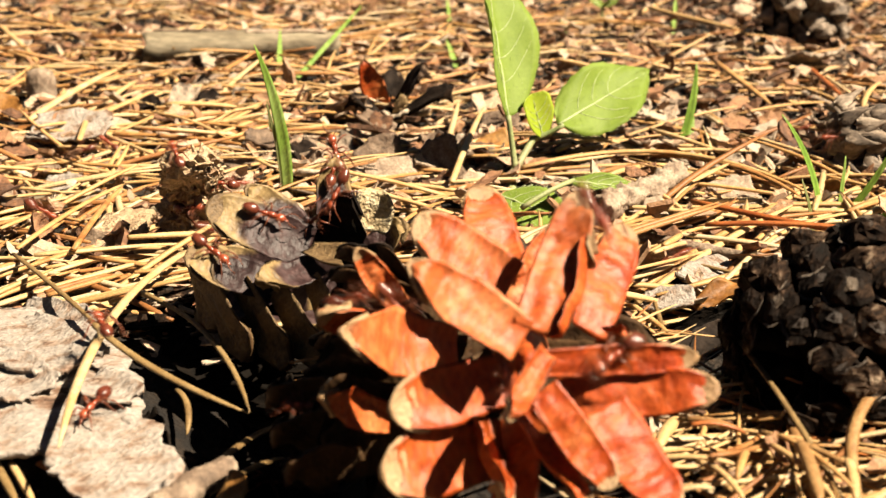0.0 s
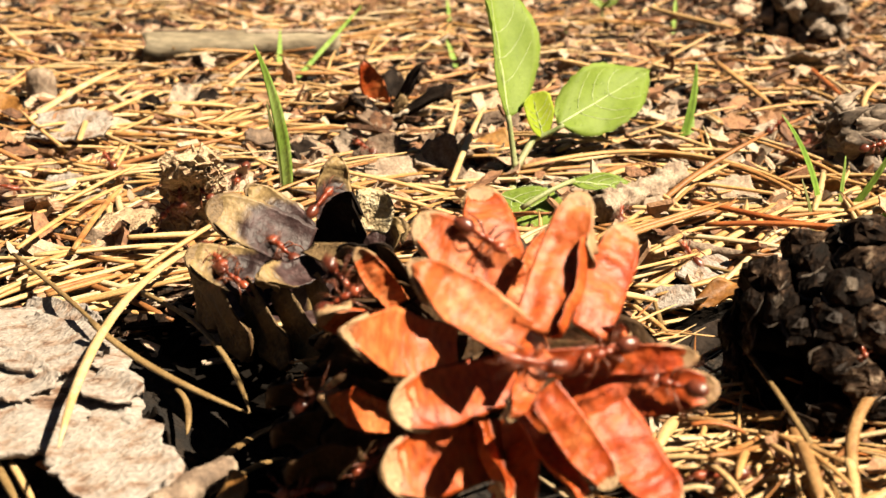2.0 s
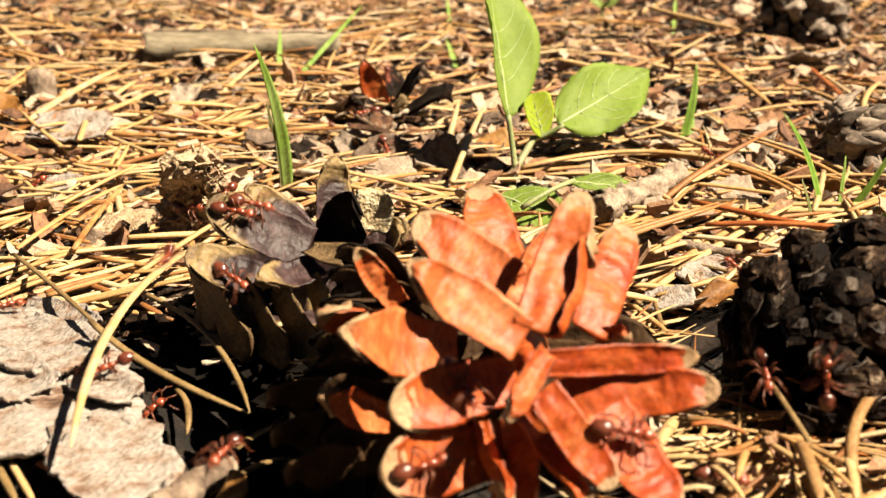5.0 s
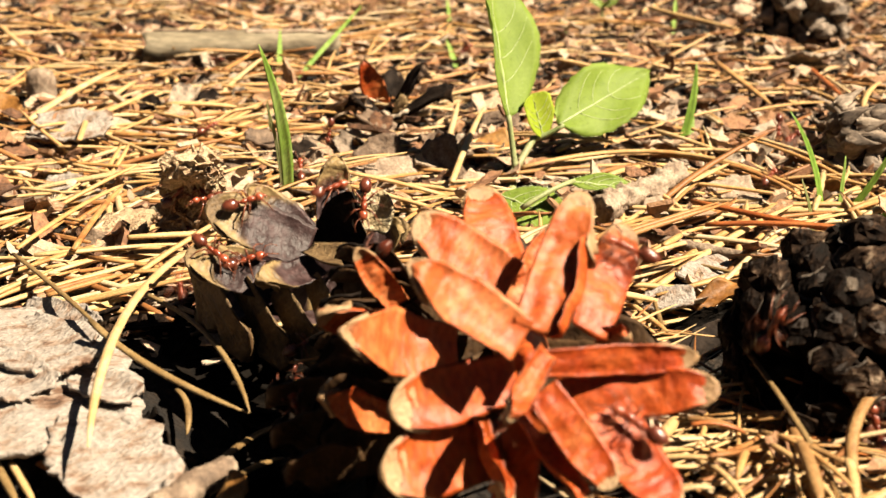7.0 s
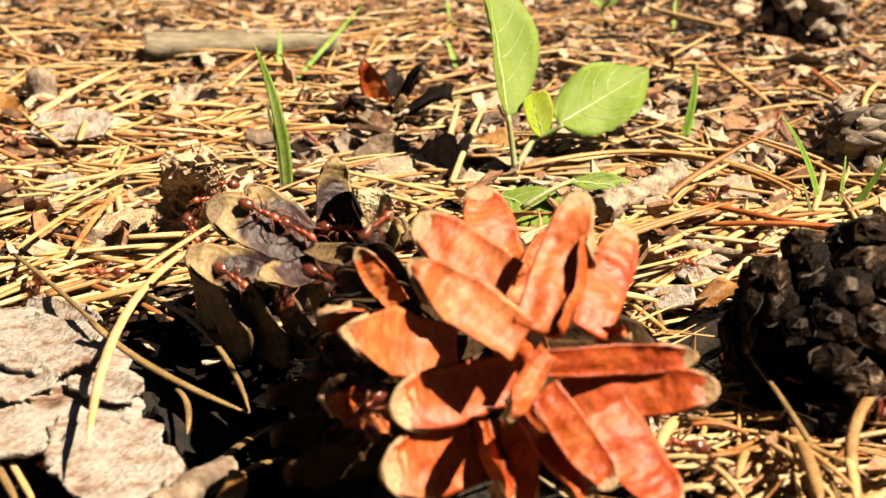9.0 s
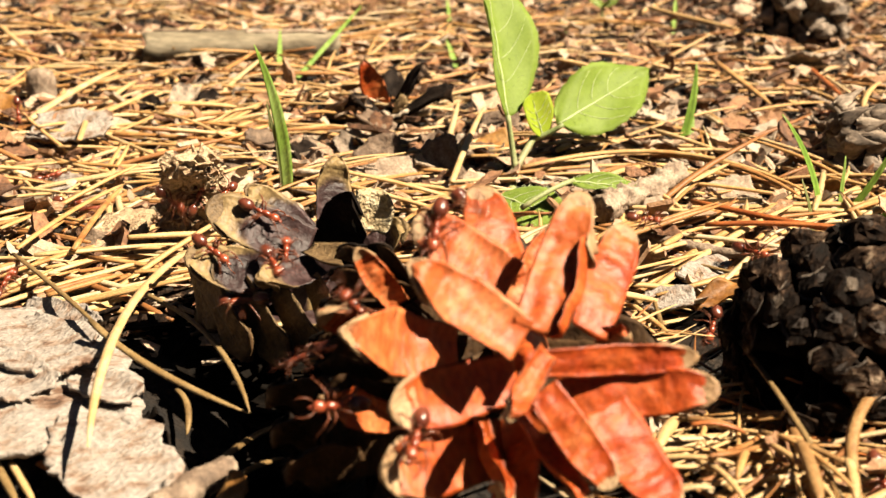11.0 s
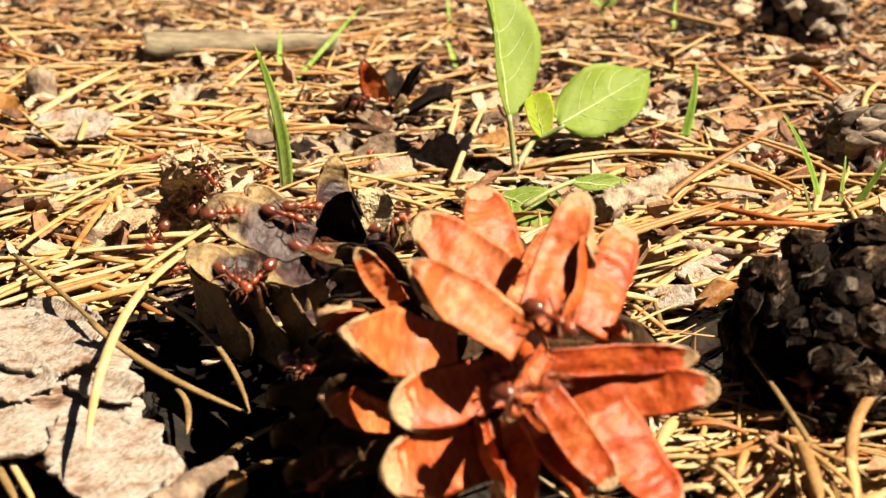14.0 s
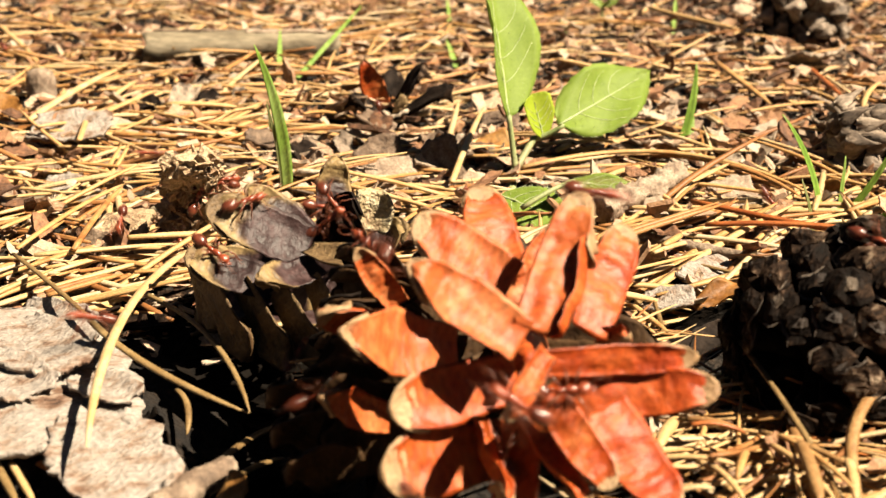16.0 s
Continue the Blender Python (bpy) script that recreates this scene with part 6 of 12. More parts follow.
def motions():
    # the seedling leans a little in the air
    foot = SEEDLING.matrix_basis.copy()
    sway = ((0.0, 0.0), (1.0, -0.1), (2.0, 0.15), (3.0, -0.1), (4.0, -0.1), (5.2, 0.2), (6.5, 0.3), (7.2, 0.3), (8.0, 0.0), (9.0, -0.2),
            (10.2, -0.3), (11.5, -0.3), (12.5, -0.55), (13.0, -0.1), (13.5, -0.3), (14.0, 0.6), (14.5, 0.3), (15.0, 0.3), (15.5, 0.6), (16.0, 0.5))
    walk(SEEDLING, [(t, foot @ pose(0, 0, 0, 0, deg, 0)) for t, deg in sway])
    # the needle on the bark is nudged aside
    end = BARK_NEEDLE.matrix_basis.copy()
    walk(BARK_NEEDLE, [(t, end @ pose(0, 0, 0, 0, 0, deg)) for t, deg in ((0.0, 0.0), (4.2, 0.0), (5.3, 1.6), (6.3, 2.5), (9.0, 2.5), (16.0, 2.4))])
    right = GRASS_RIGHT.matrix_basis.copy()
    walk(GRASS_RIGHT, [(t, right @ pose(0, 0, 0, 0, deg, 0)) for t, deg in
                       ((0.0, 0.0), (1.5, -0.4), (3.5, 1.5), (4.2, 1.0), (6.4, 2.0), (6.8, 4.5), (7.5, 3.0), (8.3, 5.0), (9.0, -0.6), (11.5, 0.2), (16.0, 0.2))])
    left = GRASS_LEFT.matrix_basis.copy()
    walk(GRASS_LEFT, [(t, left @ pose(0, 0, 0, 0, deg, 0)) for t, deg in ((0.0, 0.0), (6.3, 0.0), (7.0, 1.2), (7.6, 0.8), (8.2, 0.0), (16.0, 0.0))])
    walk(ANTS[0], [(0, pose(-0.0200, 0.2173, 0.0328, 52, -2, 21)), (0.25, pose(-0.0340, 0.3607, 0.0042, 57, -9, 2)), (0.5, pose(-0.0383, 0.3969, 0.0022, 83, 4, 5)), (0.75, pose(-0.0364, 0.3931, 0.0076, 71, 1, -43)), (1, pose(-0.0394, 0.4436, 0.0023, 28, 10, 18)), (1.25, pose(-0.0419, 0.4704, 0.0062, 69, 10, 27)), (1.5, pose(-0.0442, 0.5082, 0.0066, 55, 16, -14)), (1.75, pose(-0.0324, 0.4940, 0.0092, 23, 81, -73)), (2, pose(-0.0241, 0.5403, 0.0027, -13, 75, -82)), (2.25, pose(-0.0168, 0.5451, 0.0020, -9, 71, -89)), (2.5, pose(-0.0095, 0.5618, -0.0005, 2, 12, -95)), (2.75, pose(-0.0013, 0.5471, -0.0008, -2, 14, -100)), (3, pose(0.0059, 0.4974, 0.0046, -36, 68, -132)), (3.25, pose(0.0005, 0.5203, 0.0029, -65, -7, 175)), (3.5, pose(-0.0100, 0.5516, -0.0004, -7, -22, 95)), (3.75, pose(-0.0055, 0.5055, 0.0071, -68, 24, 135)), (4, pose(-0.0017, 0.5034, 0.0080, -17, -36, 91)), (4.25, pose(-0.0101, 0.5075, 0.0075, -13, -37, 89)), (4.5, pose(-0.0190, 0.5441, 0.0021, 90, -114, 13)), (4.75, pose(-0.0206, 0.5225, 0.0003, 98, -153, 4)), (5, pose(-0.0185, 0.4061, 0.0140, -37, 4, -176)), (5.25, pose(-0.0143, 0.4070, 0.0138, -21, 23, -154)), (5.5, pose(-0.0129, 0.3958, 0.0127, 28, 24, -71)), (5.75, pose(-0.0091, 0.4397, 0.0050, -13, 62, -83)), (6, pose(-0.0044, 0.4612, 0.0013, 2, 18, -71)), (6.25, pose(-0.0012, 0.4731, 0.0036, 68, 22, -39)), (6.5, pose(0.0019, 0.5061, 0.0019, 109, 41, 53)), (6.75, pose(0.0061, 0.5417, -0.0006, 77, 32, -46)), (7, pose(0.0099, 0.5254, 0.0050, 52, 45, -38)), (7.25, pose(0.0104, 0.5252, 0.0051, 71, 25, -21)), (7.5, pose(0.0109, 0.5250, 0.0051, 68, 30, -19)), (7.75, pose(0.0099, 0.5254, 0.0049, 53, -46, 21)), (8, pose(0.0088, 0.5256, 0.0048, 54, 25, -28)), (8.25, pose(0.0112, 0.5248, 0.0055, 27, 69, -67)), (8.5, pose(0.0107, 0.5251, 0.0051, 17, 70, -79)), (8.75, pose(0.0109, 0.5250, 0.0051, 111, 155, 2)), (9, pose(0.0112, 0.5249, 0.0051, -57, -53, 147)), (9.25, pose(0.0055, 0.5606, -0.0003, -1, -11, 90)), (9.5, pose(-0.0015, 0.5036, 0.0083, -11, -38, 89)), (9.75, pose(-0.0009, 0.5605, -0.0002, 0, -14, 90)), (10, pose(-0.0037, 0.5046, 0.0082, -12, -37, 90)), (10.25, pose(-0.0167, 0.5452, 0.0020, 10, -71, 89)), (10.5, pose(-0.0275, 0.5201, 0.0058, 45, -59, 91)), (10.75, pose(-0.0241, 0.5403, 0.0027, 84, 12, 37)), (11, pose(-0.0174, 0.5448, 0.0020, 11, 73, -67)), (11.25, pose(-0.0087, 0.5620, -0.0004, 3, 11, -90)), (11.5, pose(0.0000, 0.5604, -0.0002, -0, 14, -90)), (11.75, pose(0.0032, 0.5176, 0.0063, -4, 38, -91)), (12, pose(0.0065, 0.5267, 0.0048, -55, 57, -126)), (12.25, pose(0.0077, 0.5232, 0.0039, -28, 28, -143)), (12.5, pose(0.0085, 0.4919, 0.0071, 74, 38, -53)), (12.75, pose(0.0090, 0.5256, 0.0047, 59, -23, 3)), (13, pose(0.0070, 0.5272, 0.0048, 51, 2, 8)), (13.25, pose(0.0084, 0.5258, 0.0050, 29, 70, -57)), (13.5, pose(0.0099, 0.5254, 0.0050, -52, 45, -161)), (13.75, pose(0.0089, 0.5256, 0.0048, -54, -26, 149)), (14, pose(0.0082, 0.5278, 0.0047, -51, 10, -171)), (14.25, pose(0.0104, 0.4356, 0.0055, -19, 8, -159)), (14.5, pose(0.0079, 0.1633, 0.0403, -32, 18, -154)), (14.75, pose(0.0195, 0.2763, 0.0084, 8, 34, -95)), (15, pose(0.0233, 0.2746, 0.0083, 37, 11, -25)), (15.25, pose(0.0247, 0.2765, 0.0092, 33, 29, -43)), (15.5, pose(0.0262, 0.2796, 0.0095, -5, 38, -87)), (15.75, pose(0.0300, 0.2823, 0.0079, 9, 26, -101)), (16, pose(0.0189, 0.1477, 0.0442, -11, 40, -105))])
    walk(ANTS[1], [(0, pose(-0.0255, 0.3536, 0.0032, -31, 69, -128)), (0.25, pose(-0.0190, 0.3259, 0.0086, -21, 45, -106)), (0.5, pose(-0.0140, 0.3252, 0.0076, -35, -1, 177)), (0.75, pose(-0.0223, 0.3107, 0.0101, -2, -40, 98)), (1, pose(-0.0309, 0.3097, 0.0092, -7, -21, 115)), (1.25, pose(-0.0188, 0.2169, 0.0306, -48, 11, -172)), (1.5, pose(-0.0216, 0.2987, 0.0077, -10, 22, -97)), (1.75, pose(-0.0224, 0.3126, 0.0065, 38, 17, -19)), (2, pose(-0.0212, 0.3251, 0.0081, 28, -24, 45)), (2.25, pose(-0.0193, 0.2176, 0.0326, -14, -56, 129)), (2.5, pose(-0.0345, 0.3032, 0.0076, -46, -64, 153)), (2.75, pose(-0.0333, 0.3074, 0.0081, 60, -26, 19)), (3, pose(-0.0321, 0.3107, 0.0089, 39, 7, 2)), (3.25, pose(-0.0378, 0.3616, 0.0044, 45, -6, -3)), (3.5, pose(-0.0400, 0.3791, 0.0076, 77, -55, 11)), (3.75, pose(-0.0468, 0.3996, 0.0116, 72, -21, 33)), (4, pose(-0.0557, 0.4402, 0.0109, 51, -54, 38)), (4.25, pose(-0.0656, 0.4841, 0.0008, -17, -22, 137)), (4.5, pose(-0.0584, 0.4249, 0.0081, -37, 23, -152)), (4.75, pose(-0.0560, 0.4407, 0.0058, 52, 54, -60)), (5, pose(-0.0546, 0.4580, 0.0046, 60, 9, 17)), (5.25, pose(-0.0569, 0.4409, 0.0101, 61, -62, 1)), (5.5, pose(-0.0648, 0.4685, 0.0078, 21, -25, 85)), (5.75, pose(-0.0700, 0.4601, 0.0067, -16, -37, 112)), (6, pose(-0.0727, 0.4518, 0.0068, -4, -27, 128)), (6.25, pose(-0.0722, 0.4528, 0.0093, 34, -21, 44)), (6.5, pose(-0.0808, 0.5121, 0.0023, 27, -23, 70)), (6.75, pose(-0.0833, 0.4865, 0.0066, 20, -64, 87)), (7, pose(-0.0918, 0.4999, 0.0045, -4, -64, 57)), (7.25, pose(-0.0997, 0.5010, 0.0078, 23, -62, 78)), (7.5, pose(-0.1090, 0.4969, 0.0068, 28, -106, 87)), (7.75, pose(-0.1225, 0.5007, 0.0074, 26, -79, 62)), (8, pose(-0.1382, 0.5133, 0.0066, 18, -94, 67)), (8.25, pose(-0.1492, 0.5159, 0.0043, 58, -101, 29)), (8.5, pose(-0.1546, 0.4998, 0.0050, 7, -46, 90)), (8.75, pose(-0.1588, 0.5038, 0.0063, 42, -39, 52)), (9, pose(-0.1785, 0.5556, 0.0004, 2, -14, 85)), (9.25, pose(-0.1824, 0.5393, 0.0028, -10, -44, 90)), (9.5, pose(-0.1773, 0.4999, 0.0088, 13, -68, 68)), (9.75, pose(-0.1616, 0.4628, 0.0146, 43, -6, -9)), (10, pose(-0.1729, 0.5032, 0.0084, -8, -41, 51)), (10.25, pose(-0.1626, 0.4630, 0.0146, 18, -36, 90)), (10.5, pose(-0.1807, 0.5034, 0.0084, 10, -13, 16)), (10.75, pose(-0.1609, 0.4641, 0.0145, 7, 43, -50)), (11, pose(-0.1807, 0.5385, 0.0029, -48, 23, -152)), (11.25, pose(-0.1715, 0.4937, 0.0087, -36, -17, 134)), (11.5, pose(-0.1832, 0.5092, 0.0050, 3, -103, 92)), (11.75, pose(-0.1850, 0.5149, 0.0054, -45, -21, -177)), (12, pose(-0.1807, 0.5034, 0.0084, -8, 15, -156)), (12.25, pose(-0.1807, 0.5034, 0.0084, -8, 15, -156)), (12.5, pose(-0.1807, 0.5034, 0.0084, -8, 15, -156)), (12.75, pose(-0.1807, 0.5034, 0.0084, -8, 15, -156)), (13, pose(-0.1807, 0.5034, 0.0084, -8, 15, -156)), (13.25, pose(-0.1807, 0.5034, 0.0084, -8, 15, -156)), (13.5, pose(-0.1807, 0.5034, 0.0084, -8, 15, -156)), (13.75, pose(-0.1807, 0.5034, 0.0084, -8, 15, -156)), (14, pose(-0.1807, 0.5034, 0.0084, -8, 15, -156)), (14.25, pose(-0.1807, 0.5034, 0.0084, -8, 15, -156)), (14.5, pose(-0.1807, 0.5034, 0.0084, -8, 15, -156)), (14.75, pose(-0.1807, 0.5034, 0.0084, -8, 15, -156)), (15, pose(-0.1807, 0.5034, 0.0084, -8, 15, -156)), (15.25, pose(-0.1807, 0.5034, 0.0084, -8, 15, -156)), (15.5, pose(-0.1807, 0.5034, 0.0084, -8, 15, -156)), (15.75, pose(-0.1802, 0.5033, 0.0088, -23, 53, -164)), (16, pose(-0.1807, 0.5034, 0.0084, -7, 15, -150))])
    walk(ANTS[2], [(0, pose(-0.0176, 0.2033, 0.0297, -63, -13, 150)), (0.25, pose(-0.0196, 0.2054, 0.0250, -61, -16, 151)), (0.5, pose(-0.0217, 0.2055, 0.0210, -59, 7, 173)), (0.75, pose(-0.0193, 0.2042, 0.0215, 12, 57, -99)), (1, pose(-0.0149, 0.2019, 0.0225, 27, 54, -90)), (1.25, pose(-0.0152, 0.2021, 0.0222, -48, 15, 168)), (1.5, pose(-0.0165, 0.2028, 0.0218, -59, -9, 151)), (1.75, pose(-0.0143, 0.1774, 0.0272, -93, -0, 161)), (2, pose(-0.0148, 0.1724, 0.0253, 108, 137, -2)), (2.25, pose(-0.0107, 0.1577, 0.0314, 18, 67, -62)), (2.5, pose(-0.0080, 0.1579, 0.0315, -36, 67, -116)), (2.75, pose(0.0145, 0.1339, 0.0352, 23, 25, -99)), (3, pose(0.0457, 0.1758, 0.0136, 11, 59, -90)), (3.25, pose(0.0473, 0.1737, 0.0196, 66, 24, -19)), (3.5, pose(0.0500, 0.1740, 0.0246, 132, 111, 22)), (3.75, pose(0.0494, 0.1717, 0.0170, -72, 5, 172)), (4, pose(0.0475, 0.1646, 0.0119, -22, 10, 167)), (4.25, pose(0.0506, 0.1725, 0.0110, 16, 46, -103)), (4.5, pose(0.0508, 0.1713, 0.0134, 68, -3, -27)), (4.75, pose(0.0497, 0.1712, 0.0118, 11, 56, -99)), (5, pose(0.0475, 0.1652, 0.0122, -34, 8, 176)), (5.25, pose(0.0481, 0.1609, 0.0116, -22, 15, -174)), (5.5, pose(0.0487, 0.1566, 0.0110, 11, 17, -96)), (5.75, pose(0.0516, 0.1634, 0.0078, 29, -5, -34)), (6, pose(0.0529, 0.1622, 0.0074, 12, 22, -106)), (6.25, pose(0.0536, 0.1582, 0.0073, 6, 17, -101)), (6.5, pose(0.0564, 0.1551, 0.0067, 2, 31, -100)), (6.75, pose(0.0589, 0.1553, 0.0074, 21, 35, -65)), (7, pose(0.0627, 0.1597, 0.0065, 66, -16, -3)), (7.25, pose(0.0539, 0.1646, 0.0088, 11, -21, 10)), (7.5, pose(0.0450, 0.1717, 0.0106, 57, -31, -5)), (7.75, pose(0.0478, 0.1713, 0.0195, 50, 9, -21)), (8, pose(0.0662, 0.2350, 0.0079, 46, -62, 30)), (8.25, pose(0.0460, 0.1728, 0.0163, -54, -37, 140)), (8.5, pose(0.0431, 0.1724, 0.0041, -10, -22, 91)), (8.75, pose(0.0325, 0.1321, 0.0261, 45, -13, 5)), (9, pose(0.0531, 0.2151, -0.0058, 22, -1, 1)), (9.25, pose(0.0518, 0.2123, -0.0066, 1, -22, 85)), (9.5, pose(0.0437, 0.1795, 0.0069, 28, -9, 11)), (9.75, pose(0.0440, 0.1884, 0.0054, 8, -26, 36)), (10, pose(0.0459, 0.2044, 0.0009, 44, -2, 25)), (10.25, pose(0.0476, 0.2102, 0.0023, 49, 13, 9)), (10.5, pose(0.0482, 0.2116, 0.0050, 51, 36, -13)), (10.75, pose(0.0482, 0.2106, 0.0029, -40, 42, -131)), (11, pose(0.0489, 0.2086, 0.0026, -43, -27, 178)), (11.25, pose(0.0454, 0.2053, 0.0020, -7, -38, 129)), (11.5, pose(0.0264, 0.1331, 0.0292, -33, -4, 163)), (11.75, pose(0.0266, 0.1340, 0.0276, -60, 19, -169)), (12, pose(0.0272, 0.1340, 0.0274, -60, -21, 165)), (12.25, pose(0.0233, 0.1305, 0.0222, -38, -24, 156)), (12.5, pose(0.0187, 0.1239, 0.0186, -33, -19, 141)), (12.75, pose(0.0179, 0.1246, 0.0189, -7, -17, 123)), (13, pose(0.0163, 0.1245, 0.0184, -11, -39, 104)), (13.25, pose(0.0164, 0.1587, -0.0010, -2, -12, 96)), (13.5, pose(0.0101, 0.1285, 0.0147, 34, -39, 5)), (13.75, pose(0.0103, 0.1320, 0.0179, 48, -8, -30)), (14, pose(0.0097, 0.1234, 0.0277, 20, 13, -108)), (14.25, pose(0.0093, 0.1247, 0.0283, 12, 18, -51)), (14.5, pose(0.0091, 0.1269, 0.0290, 10, 26, 0)), (14.75, pose(0.0065, 0.1369, 0.0239, 27, -29, 64)), (15, pose(0.0031, 0.1363, 0.0236, 15, -31, 100)), (15.25, pose(0.0047, 0.1347, 0.0222, -42, -12, -172)), (15.5, pose(0.0049, 0.1338, 0.0196, -48, 8, -144)), (15.75, pose(0.0065, 0.1314, 0.0185, -38, 13, -130)), (16, pose(0.0076, 0.1344, 0.0151, -38, 32, -172))])
    walk(ANTS[3], [(0, pose(-0.0218, 0.2061, 0.0241, -50, -41, 133)), (0.25, pose(-0.0257, 0.2022, 0.0224, -31, -41, 147)), (0.5, pose(-0.0268, 0.2008, 0.0209, -20, -43, 135)), (0.75, pose(-0.0300, 0.1978, 0.0206, -4, -43, 124)), (1, pose(-0.0331, 0.1944, 0.0193, -27, 10, -176)), (1.25, pose(-0.0290, 0.1909, 0.0158, -20, 6, -137)), (1.5, pose(-0.0245, 0.1875, 0.0130, 139, 110, 13)), (1.75, pose(-0.0217, 0.1909, 0.0129, 27, 32, -102)), (2, pose(-0.0149, 0.1670, 0.0232, 48, 49, -45)), (2.25, pose(-0.0160, 0.1680, 0.0234, 43, -20, 5)), (2.5, pose(-0.0202, 0.1897, 0.0154, 5, -69, 51)), (2.75, pose(-0.0278, 0.1858, 0.0192, 87, -79, 12)), (3, pose(-0.0365, 0.1907, 0.0184, 31, -12, 15)), (3.25, pose(-0.0264, 0.1994, 0.0192, 9, 40, -56)), (3.5, pose(-0.0149, 0.2018, 0.0221, 53, 28, -50)), (3.75, pose(-0.0158, 0.2009, 0.0283, 56, -10, -8)), (4, pose(-0.0248, 0.3127, 0.0062, 50, 6, 15)), (4.25, pose(-0.0262, 0.3422, 0.0046, 18, 5, -13)), (4.5, pose(-0.0265, 0.3543, 0.0051, 45, 54, -55)), (4.75, pose(-0.0203, 0.3263, 0.0100, -27, 46, -118)), (5, pose(-0.0157, 0.3258, 0.0083, -34, 10, -165)), (5.25, pose(-0.0197, 0.3260, 0.0091, -16, -45, 124)), (5.5, pose(-0.0253, 0.3535, 0.0034, -36, -17, 179)), (5.75, pose(-0.0205, 0.3243, 0.0064, -42, 27, -150)), (6, pose(-0.0168, 0.3130, 0.0048, -31, -31, 147)), (6.25, pose(-0.0194, 0.2167, 0.0301, 22, -55, 85)), (6.5, pose(-0.0390, 0.3074, 0.0075, 18, -22, 93)), (6.75, pose(-0.0374, 0.3035, 0.0071, 56, -26, 29)), (7, pose(-0.0367, 0.3045, 0.0072, 37, 1, 8)), (7.25, pose(-0.0410, 0.3313, 0.0054, 22, -3, 35)), (7.5, pose(-0.0438, 0.3445, 0.0065, 20, -34, 74)), (7.75, pose(-0.0385, 0.2854, 0.0174, 107, -127, 23)), (8, pose(-0.0469, 0.3288, 0.0041, -57, -50, 158)), (8.25, pose(-0.0497, 0.3022, 0.0069, -15, -50, 138)), (8.5, pose(-0.0487, 0.2565, 0.0151, 132, -111, 19)), (8.75, pose(-0.0482, 0.2539, 0.0170, 66, -31, 46)), (9, pose(-0.0484, 0.2551, 0.0179, 59, -72, 57)), (9.25, pose(-0.0495, 0.2522, 0.0167, 115, -141, 11)), (9.5, pose(-0.0510, 0.2512, 0.0145, 3, -46, 126)), (9.75, pose(-0.0552, 0.2523, 0.0140, 8, -71, 108)), (10, pose(-0.0583, 0.2532, 0.0131, 110, -138, -13)), (10.25, pose(-0.0571, 0.2528, 0.0120, -84, 32, -151)), (10.5, pose(-0.0539, 0.2519, 0.0121, -61, 30, -143)), (10.75, pose(-0.0573, 0.2553, 0.0117, 95, -145, 5)), (11, pose(-0.0581, 0.2499, 0.0155, 100, 132, 19)), (11.25, pose(-0.0343, 0.2010, 0.0275, -20, 45, -99)), (11.5, pose(-0.0323, 0.2886, -0.0000, -4, 27, -124)), (11.75, pose(-0.0325, 0.2007, 0.0262, -21, -18, 163)), (12, pose(-0.0539, 0.2515, 0.0114, 5, -46, 98)), (12.25, pose(-0.0563, 0.2570, 0.0079, 102, -156, 4)), (12.5, pose(-0.0540, 0.2449, 0.0099, -55, 43, -122)), (12.75, pose(-0.0329, 0.2025, 0.0287, 18, 49, -51)), (13, pose(-0.0343, 0.3032, 0.0076, 82, 68, 5)), (13.25, pose(-0.0354, 0.2943, 0.0082, 60, 3, 43)), (13.5, pose(-0.0377, 0.2906, 0.0075, 6, -51, 118)), (13.75, pose(-0.0538, 0.2988, 0.0079, 12, -45, 94)), (14, pose(-0.0776, 0.3230, 0.0051, 20, -36, 65)), (14.25, pose(-0.0821, 0.3421, 0.0061, 42, -3, -1)), (14.5, pose(-0.0829, 0.3462, 0.0102, 32, 25, -15)), (14.75, pose(-0.0833, 0.3667, 0.0083, 46, 52, -15)), (15, pose(-0.0852, 0.3895, 0.0065, 31, -0, 44)), (15.25, pose(-0.0979, 0.4081, 0.0065, 31, -22, 25)), (15.5, pose(-0.1135, 0.4513, 0.0009, 34, 22, -36)), (15.75, pose(-0.1024, 0.4459, 0.0052, 37, 61, -43)), (16, pose(-0.0998, 0.4692, 0.0043, 138, 64, 41))])
